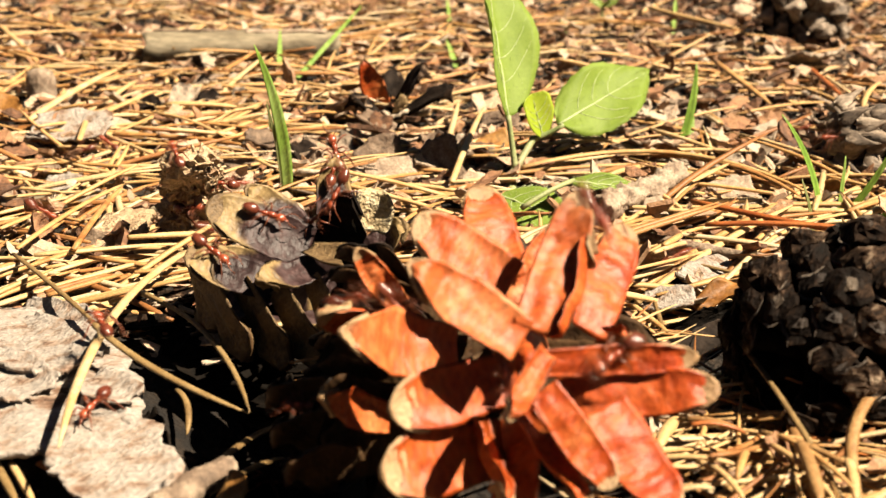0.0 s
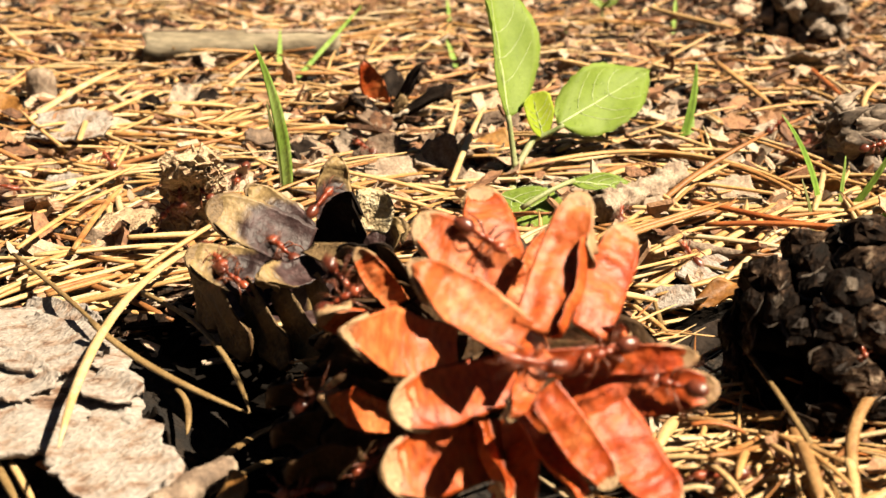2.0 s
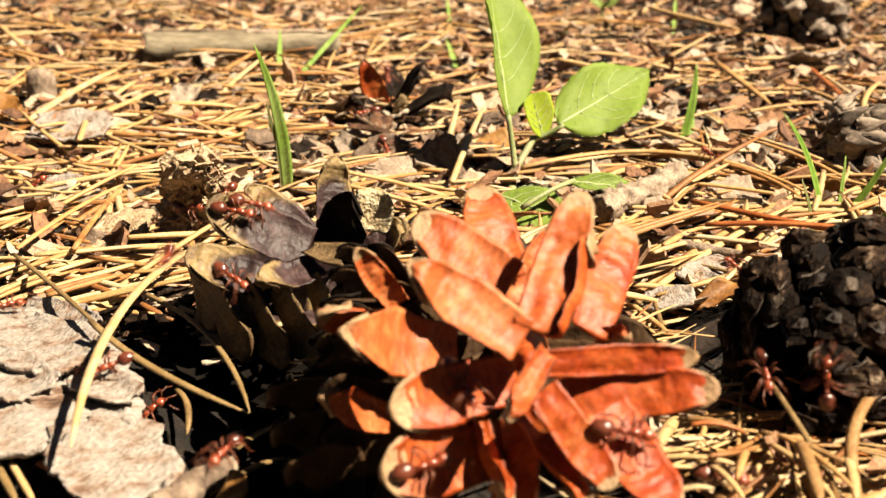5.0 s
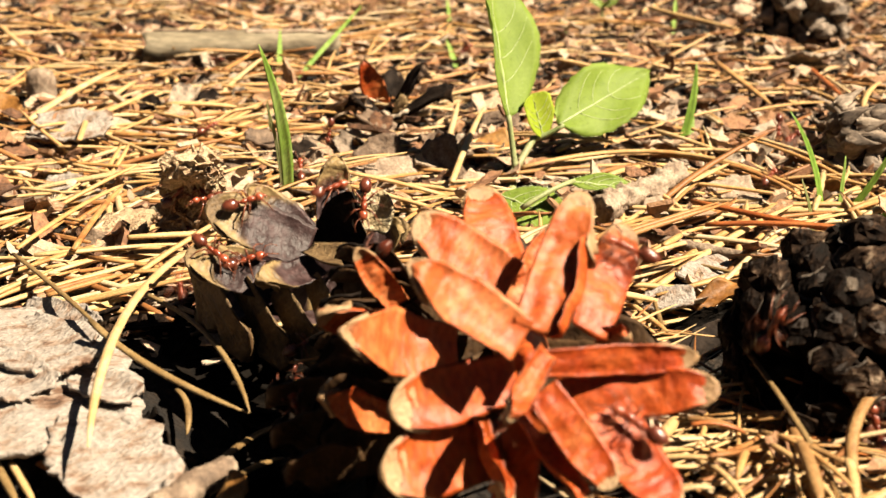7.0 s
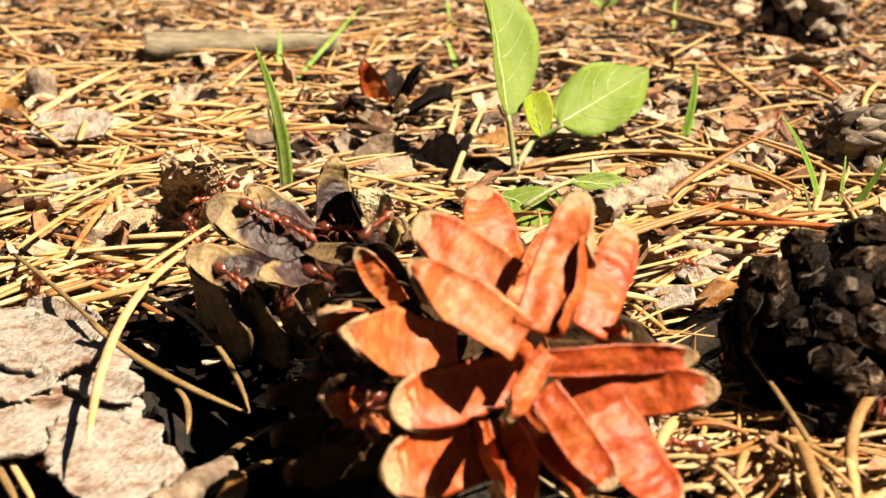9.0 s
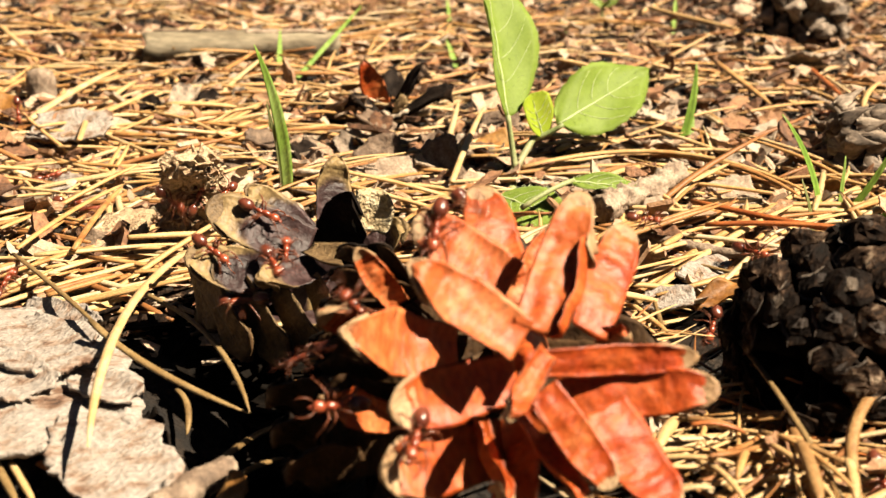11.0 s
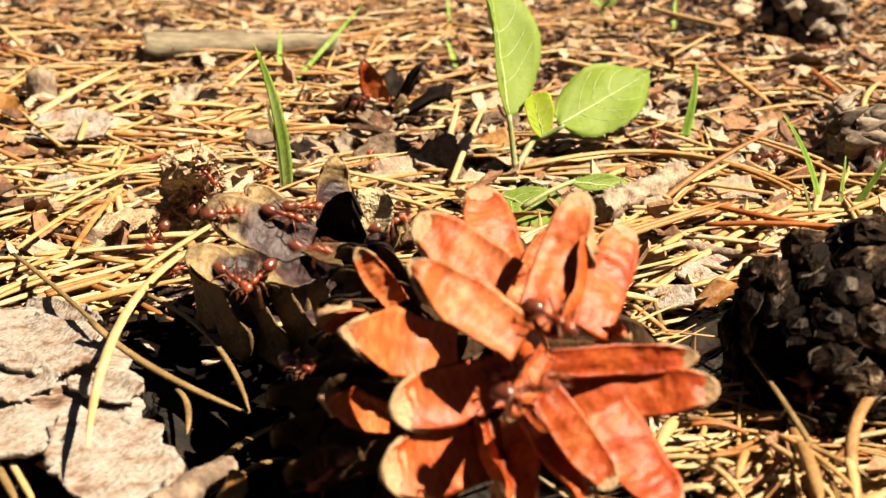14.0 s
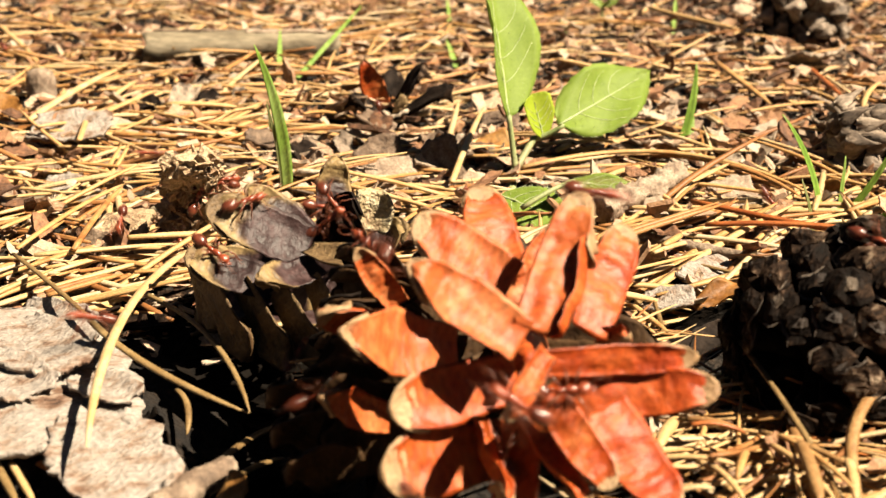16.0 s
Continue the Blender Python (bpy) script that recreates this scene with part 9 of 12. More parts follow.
    walk(ANTS[12], [(0, pose(0.1043, 0.3171, 0.0127, 1, -40, 78)), (0.25, pose(0.1013, 0.3291, 0.0076, -8, -41, 111)), (0.5, pose(0.0983, 0.3427, 0.0020, 16, -44, 77)), (0.75, pose(0.0923, 0.3236, 0.0102, 43, -12, -12)), (1, pose(0.0981, 0.3456, 0.0085, 53, -5, 26)), (1.25, pose(0.0974, 0.3467, 0.0092, 31, -13, -13)), (1.5, pose(0.0981, 0.3456, 0.0085, -1, -58, 77)), (1.75, pose(0.0971, 0.3461, 0.0086, 68, -44, -19)), (2, pose(0.0974, 0.3476, 0.0094, 42, 18, -67)), (2.25, pose(0.1074, 0.3588, 0.0045, -14, 35, -111)), (2.5, pose(0.1060, 0.3328, 0.0079, 14, 39, -91)), (2.75, pose(0.1065, 0.3282, 0.0112, -8, 59, -150)), (3, pose(0.1036, 0.3224, 0.0169, 44, 24, -54)), (3.25, pose(0.1123, 0.3760, 0.0056, 53, -41, 0)), (3.5, pose(0.1065, 0.3806, 0.0046, 49, 21, -2)), (3.75, pose(0.0975, 0.3482, 0.0098, 16, -16, 67)), (4, pose(0.1033, 0.3683, 0.0034, -17, 3, 147)), (4.25, pose(0.1083, 0.3693, 0.0027, -52, 46, -161)), (4.5, pose(0.1139, 0.3725, 0.0014, 58, 54, -8)), (4.75, pose(0.1260, 0.4106, -0.0001, 10, 3, -22)), (5, pose(0.1282, 0.4160, 0.0050, 53, 7, -61)), (5.25, pose(0.1342, 0.4161, 0.0084, 34, -25, -37)), (5.5, pose(0.1441, 0.4238, 0.0073, 16, 29, -80)), (5.75, pose(0.1485, 0.4399, 0.0054, 22, 28, -29)), (6, pose(0.1438, 0.4244, 0.0072, 31, -32, 32)), (6.25, pose(0.1286, 0.4089, 0.0041, -35, -24, 130)), (6.5, pose(0.1013, 0.3536, 0.0093, 6, -38, 125)), (6.75, pose(0.0992, 0.3488, 0.0098, -7, -36, 131)), (7, pose(0.0977, 0.3466, 0.0097, -49, 10, 157)), (7.25, pose(0.0992, 0.3488, 0.0098, -25, 44, -116)), (7.5, pose(0.1013, 0.3536, 0.0093, 39, 35, -2)), (7.75, pose(0.1085, 0.3875, 0.0051, 29, -19, -2)), (8, pose(0.1070, 0.3906, 0.0077, 38, -13, 35)), (8.25, pose(0.1157, 0.4344, 0.0058, 17, -21, 2)), (8.5, pose(0.1212, 0.4654, 0.0062, 33, -24, 36)), (8.75, pose(0.1212, 0.4904, 0.0069, 127, -59, -37)), (9, pose(0.1237, 0.5389, 0.0028, 63, 1, -33)), (9.25, pose(0.1233, 0.4875, 0.0089, -14, 54, -100)), (9.5, pose(0.1315, 0.4713, 0.0095, 125, 109, -4)), (9.75, pose(0.1245, 0.4585, 0.0069, -57, -11, 157)), (10, pose(0.1152, 0.4374, 0.0059, -16, -27, 87)), (10.25, pose(0.1120, 0.4556, 0.0082, 29, -29, 55)), (10.5, pose(0.1140, 0.4937, 0.0069, 33, -58, 32)), (10.75, pose(0.1134, 0.5314, 0.0038, 33, 4, 28)), (11, pose(0.1054, 0.5521, 0.0008, 52, -78, 27)), (11.25, pose(0.0570, 0.3366, 0.0191, -46, -31, 178)), (11.5, pose(0.0352, 0.2703, 0.0106, -46, -36, 123)), (11.75, pose(0.0167, 0.3140, 0.0018, 23, -26, 84)), (12, pose(-0.0060, 0.3073, 0.0066, 56, 9, 36)), (12.25, pose(0.0167, 0.3189, 0.0048, 10, 51, -55)), (12.5, pose(0.0398, 0.3246, 0.0056, 5, 101, -64)), (12.75, pose(0.0407, 0.2875, 0.0102, -57, 42, -157)), (13, pose(0.0437, 0.2736, 0.0088, -23, 59, -110)), (13.25, pose(0.0492, 0.2799, 0.0105, 20, 40, -50)), (13.5, pose(0.0517, 0.2811, 0.0111, 53, 16, -11)), (13.75, pose(0.0580, 0.3203, 0.0060, 19, -1, -9)), (14, pose(0.0619, 0.3459, 0.0053, 26, -9, -16)), (14.25, pose(0.0666, 0.3484, 0.0046, 19, 52, -79)), (14.5, pose(0.0710, 0.3492, 0.0042, -12, 45, -97)), (14.75, pose(0.0745, 0.3491, 0.0036, 34, 105, -57)), (15, pose(0.0750, 0.3349, 0.0063, -35, 14, -161)), (15.25, pose(0.0766, 0.3348, 0.0060, 111, 106, 6)), (15.5, pose(0.0776, 0.3234, 0.0067, -21, 41, -150)), (15.75, pose(0.0773, 0.3022, 0.0069, -32, 6, 176)), (16, pose(0.0775, 0.2803, 0.0064, -65, 32, -149))])
    walk(ANTS[13], [(0, pose(0.0851, 0.3139, -0.0011, -1, 14, -91)), (0.25, pose(0.0955, 0.3122, -0.0010, 1, 14, -94)), (0.5, pose(0.0947, 0.2748, 0.0068, 22, 40, -87)), (0.75, pose(0.1008, 0.2814, 0.0082, 54, 45, -44)), (1, pose(0.1051, 0.2880, 0.0069, 111, -21, -33)), (1.25, pose(0.0973, 0.2865, 0.0104, 35, -46, 51)), (1.5, pose(0.0884, 0.2844, 0.0142, 52, 13, -1)), (1.75, pose(0.1055, 0.3133, 0.0097, 27, 52, -61)), (2, pose(0.1111, 0.3082, 0.0135, 40, 67, -45)), (2.25, pose(0.1060, 0.3134, 0.0106, 68, 2, 7)), (2.5, pose(0.1034, 0.3160, 0.0083, 8, -48, 81)), (2.75, pose(0.0973, 0.3097, 0.0075, -46, -11, 122)), (3, pose(0.0932, 0.3104, 0.0054, -11, -30, 79)), (3.25, pose(0.0971, 0.3267, 0.0044, 79, -31, -16)), (3.5, pose(0.0948, 0.3212, 0.0095, 39, -38, 5)), (3.75, pose(0.0942, 0.3240, 0.0076, -40, -24, 106)), (4, pose(0.0952, 0.3253, 0.0050, -47, -57, 109)), (4.25, pose(0.0866, 0.3317, 0.0038, 10, -46, 88)), (4.5, pose(0.0674, 0.2935, 0.0135, 15, -43, 86)), (4.75, pose(0.0676, 0.2943, 0.0136, 24, -21, 44)), (5, pose(0.0717, 0.3154, 0.0088, 25, -40, 23)), (5.25, pose(0.0768, 0.3409, 0.0029, 147, -61, -60)), (5.5, pose(0.0744, 0.3372, 0.0043, 102, -151, 16)), (5.75, pose(0.0727, 0.3087, 0.0083, -22, 19, -176)), (6, pose(0.0783, 0.3098, 0.0062, 16, 44, -80)), (6.25, pose(0.0983, 0.3514, 0.0017, 34, 49, -37)), (6.5, pose(0.1113, 0.3693, 0.0028, 94, 56, 19)), (6.75, pose(0.0846, 0.2852, 0.0214, 73, -22, 42)), (7, pose(0.1014, 0.3485, 0.0066, -27, -56, 154)), (7.25, pose(0.0929, 0.3239, 0.0046, -33, 5, 170)), (7.5, pose(0.0880, 0.2944, 0.0059, -18, 27, -130)), (7.75, pose(0.0924, 0.3122, 0.0051, 55, 43, -58)), (8, pose(0.0940, 0.3177, 0.0092, 53, -1, -30)), (8.25, pose(0.0979, 0.3304, 0.0030, 32, 82, -57)), (8.5, pose(0.0928, 0.3122, 0.0048, 52, 12, -25)), (8.75, pose(0.0917, 0.3213, 0.0099, 39, -20, -4)), (9, pose(0.0976, 0.3491, 0.0103, 30, 6, -18)), (9.25, pose(0.1116, 0.3870, 0.0037, 60, 60, -39)), (9.5, pose(0.1240, 0.4048, 0.0030, 29, 29, -82)), (9.75, pose(0.1292, 0.4142, -0.0002, -3, 12, -108)), (10, pose(0.1247, 0.3931, 0.0029, -28, -6, 178)), (10.25, pose(0.1135, 0.3653, 0.0033, -50, 4, 115)), (10.5, pose(0.0955, 0.3150, 0.0087, -12, -7, 158)), (10.75, pose(0.1154, 0.3717, 0.0026, -10, 43, -132)), (11, pose(0.1276, 0.3974, 0.0031, 56, 24, -27)), (11.25, pose(0.1145, 0.3784, 0.0043, 36, -30, 39)), (11.5, pose(0.0994, 0.3457, 0.0077, -18, -56, 129)), (11.75, pose(0.1010, 0.3501, 0.0083, 37, -19, 71)), (12, pose(0.0985, 0.3456, 0.0082, 47, 28, 0)), (12.25, pose(0.1059, 0.3619, 0.0089, 12, 20, -51)), (12.5, pose(0.1232, 0.4068, 0.0035, 41, 15, -49)), (12.75, pose(0.1288, 0.4205, 0.0055, 25, -4, -27)), (13, pose(0.1456, 0.4465, 0.0069, 21, 35, -41)), (13.25, pose(0.1620, 0.4878, 0.0049, 75, 70, -27)), (13.5, pose(0.1741, 0.5062, 0.0079, 52, 5, 10)), (13.75, pose(0.1544, 0.4693, 0.0136, 20, -72, 63)), (14, pose(0.1528, 0.4851, 0.0113, 6, -40, 90)), (14.25, pose(0.1606, 0.5564, 0.0003, -2, -27, 90)), (14.5, pose(0.1458, 0.5620, -0.0005, -5, -15, 88)), (14.75, pose(0.1455, 0.5609, 0.0004, -11, -40, 91)), (15, pose(0.1424, 0.5540, 0.0007, -59, 10, 136)), (15.25, pose(0.1425, 0.5525, 0.0012, -46, -51, 89)), (15.5, pose(0.1367, 0.5376, 0.0032, 9, -70, 93)), (15.75, pose(0.1322, 0.5577, 0.0002, -0, -14, 90)), (16, pose(0.1221, 0.5519, 0.0010, -9, -25, 90))])
    walk(ANTS[14], [(0, pose(0.0480, 0.2383, 0.0051, 24, 16, -65)), (0.25, pose(0.0604, 0.2433, 0.0080, 20, 20, -64)), (0.5, pose(0.0729, 0.2482, 0.0109, 28, -9, 7)), (0.75, pose(0.0549, 0.2592, 0.0075, 1, -41, 66)), (1, pose(0.0381, 0.2799, 0.0012, 8, -44, 83)), (1.25, pose(0.0394, 0.2679, 0.0067, 49, -5, -3)), (1.5, pose(0.0426, 0.2709, 0.0090, 21, 54, -49)), (1.75, pose(0.0687, 0.3036, 0.0071, 4, 40, -47)), (2, pose(0.0956, 0.3204, 0.0096, 37, 41, -72)), (2.25, pose(0.1045, 0.3544, 0.0010, 57, -12, -1)), (2.5, pose(0.0922, 0.3237, 0.0101, -2, -52, 61)), (2.75, pose(0.0917, 0.3213, 0.0099, -49, -7, 150)), (3, pose(0.1037, 0.3548, 0.0015, 8, -36, 79)), (3.25, pose(0.0310, 0.3276, 0.0209, 3, -41, 77)), (3.5, pose(-0.0264, 0.3946, 0.0204, 34, -60, 56)), (3.75, pose(-0.0239, 0.3953, 0.0160, -60, -27, 163)), (4, pose(-0.0229, 0.3970, 0.0107, -70, -2, 172)), (4.25, pose(-0.0238, 0.3978, 0.0087, -65, 30, -172)), (4.5, pose(-0.0211, 0.3979, 0.0073, -54, 42, -173)), (4.75, pose(-0.0231, 0.3862, 0.0083, 94, -143, 8)), (5, pose(-0.0235, 0.3749, 0.0078, -9, -32, 110)), (5.25, pose(-0.0311, 0.3932, 0.0040, 41, -63, 89)), (5.5, pose(-0.0382, 0.3996, 0.0027, -19, -68, 109)), (5.75, pose(-0.0365, 0.3973, 0.0026, -57, -6, -170)), (6, pose(-0.0376, 0.3977, 0.0012, 3, -61, 102)), (6.25, pose(-0.0395, 0.3793, 0.0086, 35, -9, 66)), (6.5, pose(-0.0462, 0.4108, 0.0054, 32, -6, 14)), (6.75, pose(-0.0467, 0.3997, 0.0116, 73, -14, 31)), (7, pose(-0.0553, 0.4581, 0.0051, 51, 35, -1)), (7.25, pose(-0.0501, 0.4912, 0.0051, 75, 51, -31)), (7.5, pose(-0.0441, 0.5140, 0.0067, -9, 64, -42)), (7.75, pose(-0.0396, 0.5090, 0.0064, -19, 27, -102)), (8, pose(-0.0341, 0.5067, 0.0053, -42, 2, 173)), (8.25, pose(-0.0447, 0.5558, -0.0009, -4, -16, 94)), (8.5, pose(-0.0462, 0.5080, 0.0075, 53, -9, 15)), (8.75, pose(-0.0625, 0.5071, 0.0061, 61, -57, 27)), (9, pose(-0.0727, 0.4541, 0.0097, 7, -26, 110)), (9.25, pose(-0.0397, 0.2671, 0.0406, 47, 26, 54)), (9.5, pose(-0.0631, 0.4608, 0.0075, 18, 54, -1)), (9.75, pose(-0.0664, 0.4919, 0.0078, 62, 10, 39)), (10, pose(-0.0693, 0.5061, 0.0078, 34, 71, -41)), (10.25, pose(-0.0616, 0.5061, 0.0068, 129, 100, 40)), (10.5, pose(-0.0494, 0.4687, 0.0116, -5, 45, -57)), (10.75, pose(-0.0469, 0.5082, 0.0064, 68, 37, -10)), (11, pose(-0.0448, 0.5393, 0.0029, 51, -25, 46)), (11.25, pose(-0.0482, 0.5071, 0.0078, 1, -78, 92)), (11.5, pose(-0.0544, 0.5075, 0.0076, -52, -33, 159)), (11.75, pose(-0.0572, 0.5066, 0.0066, 96, -112, -3)), (12, pose(-0.0583, 0.4912, 0.0079, -9, -51, 99)), (12.25, pose(-0.0664, 0.4913, 0.0079, 37, -3, 56)), (12.5, pose(-0.0753, 0.5057, 0.0079, 32, -66, 59)), (12.75, pose(-0.0877, 0.4973, 0.0090, 22, -54, 91)), (13, pose(-0.1027, 0.5030, 0.0080, -3, -53, 99)), (13.25, pose(-0.1133, 0.5031, 0.0058, 5, -76, 87)), (13.5, pose(-0.1211, 0.5014, 0.0086, 17, -62, 76)), (13.75, pose(-0.1232, 0.5015, 0.0079, 42, -54, 46)), (14, pose(-0.1293, 0.5095, 0.0074, -8, -39, 89)), (14.25, pose(-0.1348, 0.5079, 0.0071, 1, -65, 90)), (14.5, pose(-0.1388, 0.5134, 0.0067, -18, -94, 103)), (14.75, pose(-0.1494, 0.5360, 0.0028, 21, -127, 90)), (15, pose(-0.1516, 0.5368, 0.0031, -9, -112, 98)), (15.25, pose(-0.1505, 0.5161, 0.0064, 18, -43, 89)), (15.5, pose(-0.1615, 0.5373, 0.0032, -1, -31, 125)), (15.75, pose(-0.1537, 0.5181, 0.0058, -53, 4, -160)), (16, pose(-0.1500, 0.5275, 0.0019, 57, 112, -1))])
    walk(ANTS[15], [(0, pose(0.0633, 0.1849, 0.0229, 5, -71, 56)), (0.25, pose(0.0542, 0.1753, 0.0273, -0, -72, 52)), (0.5, pose(0.0680, 0.2442, 0.0059, -18, -26, 138)), (0.75, pose(0.0475, 0.1719, 0.0196, -32, -7, 169)), (1, pose(0.0459, 0.1699, 0.0094, -55, 1, 174)), (1.25, pose(0.0471, 0.1681, 0.0123, -7, 41, -104)), (1.5, pose(0.0500, 0.1734, 0.0125, 48, 21, -29)), (1.75, pose(0.0520, 0.2131, 0.0067, 59, -31, 32)), (2, pose(0.0509, 0.2398, 0.0055, 32, -6, 28)), (2.25, pose(0.0553, 0.2428, 0.0076, 28, 24, -52)), (2.5, pose(0.0607, 0.2507, 0.0082, 27, 11, -3)), (2.75, pose(0.0580, 0.2521, 0.0097, 9, -31, 56)), (3, pose(0.0553, 0.2529, 0.0114, 20, -54, 83)), (3.25, pose(0.0140, 0.1462, 0.0432, 6, -44, 88)), (3.5, pose(-0.0070, 0.2898, 0.0028, 3, -45, 81)), (3.75, pose(-0.0197, 0.2874, 0.0086, 19, -16, 78)), (4, pose(-0.0343, 0.3199, 0.0044, 33, -25, 25)), (4.25, pose(-0.0290, 0.3385, 0.0050, 15, 24, -44)), (4.5, pose(-0.0242, 0.3608, 0.0047, 24, 10, -11)), (4.75, pose(-0.0316, 0.3899, 0.0001, 16, -18, 70)), (5, pose(-0.0363, 0.3624, 0.0056, -11, -31, 85)), (5.25, pose(-0.0366, 0.3577, 0.0078, 64, -38, 21)), (5.5, pose(-0.0429, 0.3866, 0.0051, 67, -29, 9)), (5.75, pose(-0.0408, 0.3747, 0.0088, 43, 38, 21)), (6, pose(-0.0416, 0.3891, 0.0070, 34, 37, -61)), (6.25, pose(-0.0356, 0.4005, 0.0075, 100, 69, -2)), (6.5, pose(-0.0305, 0.4298, 0.0049, -26, 20, -128)), (6.75, pose(-0.0323, 0.3874, 0.0068, 98, -163, -4)), (7, pose(-0.0344, 0.3584, 0.0067, -91, -12, -164)), (7.25, pose(-0.0304, 0.3515, 0.0066, -24, 7, -158)), (7.5, pose(-0.0274, 0.3472, 0.0061, -10, -13, 137)), (7.75, pose(-0.0321, 0.3464, 0.0064, 3, -11, 90)), (8, pose(-0.0385, 0.3627, 0.0026, 15, -56, 77)), (8.25, pose(-0.0455, 0.3609, 0.0047, 98, -75, 18)), (8.5, pose(-0.0516, 0.3567, 0.0077, 83, -126, 38)), (8.75, pose(-0.0460, 0.3599, 0.0048, -60, 23, -153)), (9, pose(-0.0378, 0.3424, 0.0065, -26, 10, -138)), (9.25, pose(-0.0317, 0.3406, 0.0041, -5, 26, -111)), (9.5, pose(-0.0235, 0.3189, 0.0063, -66, 33, -158)), (9.75, pose(-0.0224, 0.2952, 0.0082, -38, -11, -170)), (10, pose(-0.0160, 0.2014, 0.0285, -43, 47, -162)), (10.25, pose(-0.0096, 0.2041, 0.0267, -13, 71, -118)), (10.5, pose(-0.0008, 0.1496, 0.0415, -21, 51, -107)), (10.75, pose(-0.0003, 0.1496, 0.0410, -49, -5, -180)), (11, pose(-0.0010, 0.1488, 0.0396, -46, -12, 178)), (11.25, pose(-0.0015, 0.1325, 0.0398, -45, -10, -173)), (11.5, pose(-0.0028, 0.1669, 0.0215, -79, 10, 164)), (11.75, pose(-0.0011, 0.1487, 0.0267, -57, 12, -147)), (12, pose(-0.0010, 0.1481, 0.0254, 8, 56, -50)), (12.25, pose(0.0006, 0.1335, 0.0374, 47, 17, 4)), (12.5, pose(0.0023, 0.1482, 0.0384, 17, 44, -54)), (12.75, pose(0.0043, 0.1466, 0.0345, -45, 16, -151)), (13, pose(0.0048, 0.1339, 0.0357, -43, 28, -142)), (13.25, pose(0.0056, 0.1343, 0.0368, 34, 41, -34)), (13.5, pose(0.0062, 0.1467, 0.0336, -24, 41, -117)), (13.75, pose(0.0096, 0.1354, 0.0348, -30, 34, -129)), (14, pose(0.0130, 0.1335, 0.0328, -13, 31, -139)), (14.25, pose(0.0132, 0.1324, 0.0319, -47, 23, 154)), (14.5, pose(0.0167, 0.1611, 0.0184, -40, 0, 155)), (14.75, pose(0.0103, 0.1284, 0.0306, -10, -48, 126)), (15, pose(0.0077, 0.1381, 0.0247, -47, -27, 177)), (15.25, pose(0.0070, 0.1220, 0.0272, -66, 14, 141)), (15.5, pose(0.0081, 0.1346, 0.0155, -32, -51, 80)), (15.75, pose(0.0007, 0.1477, 0.0229, 47, -14, 44)), (16, pose(-0.0074, 0.1740, 0.0255, 85, -36, -32))])
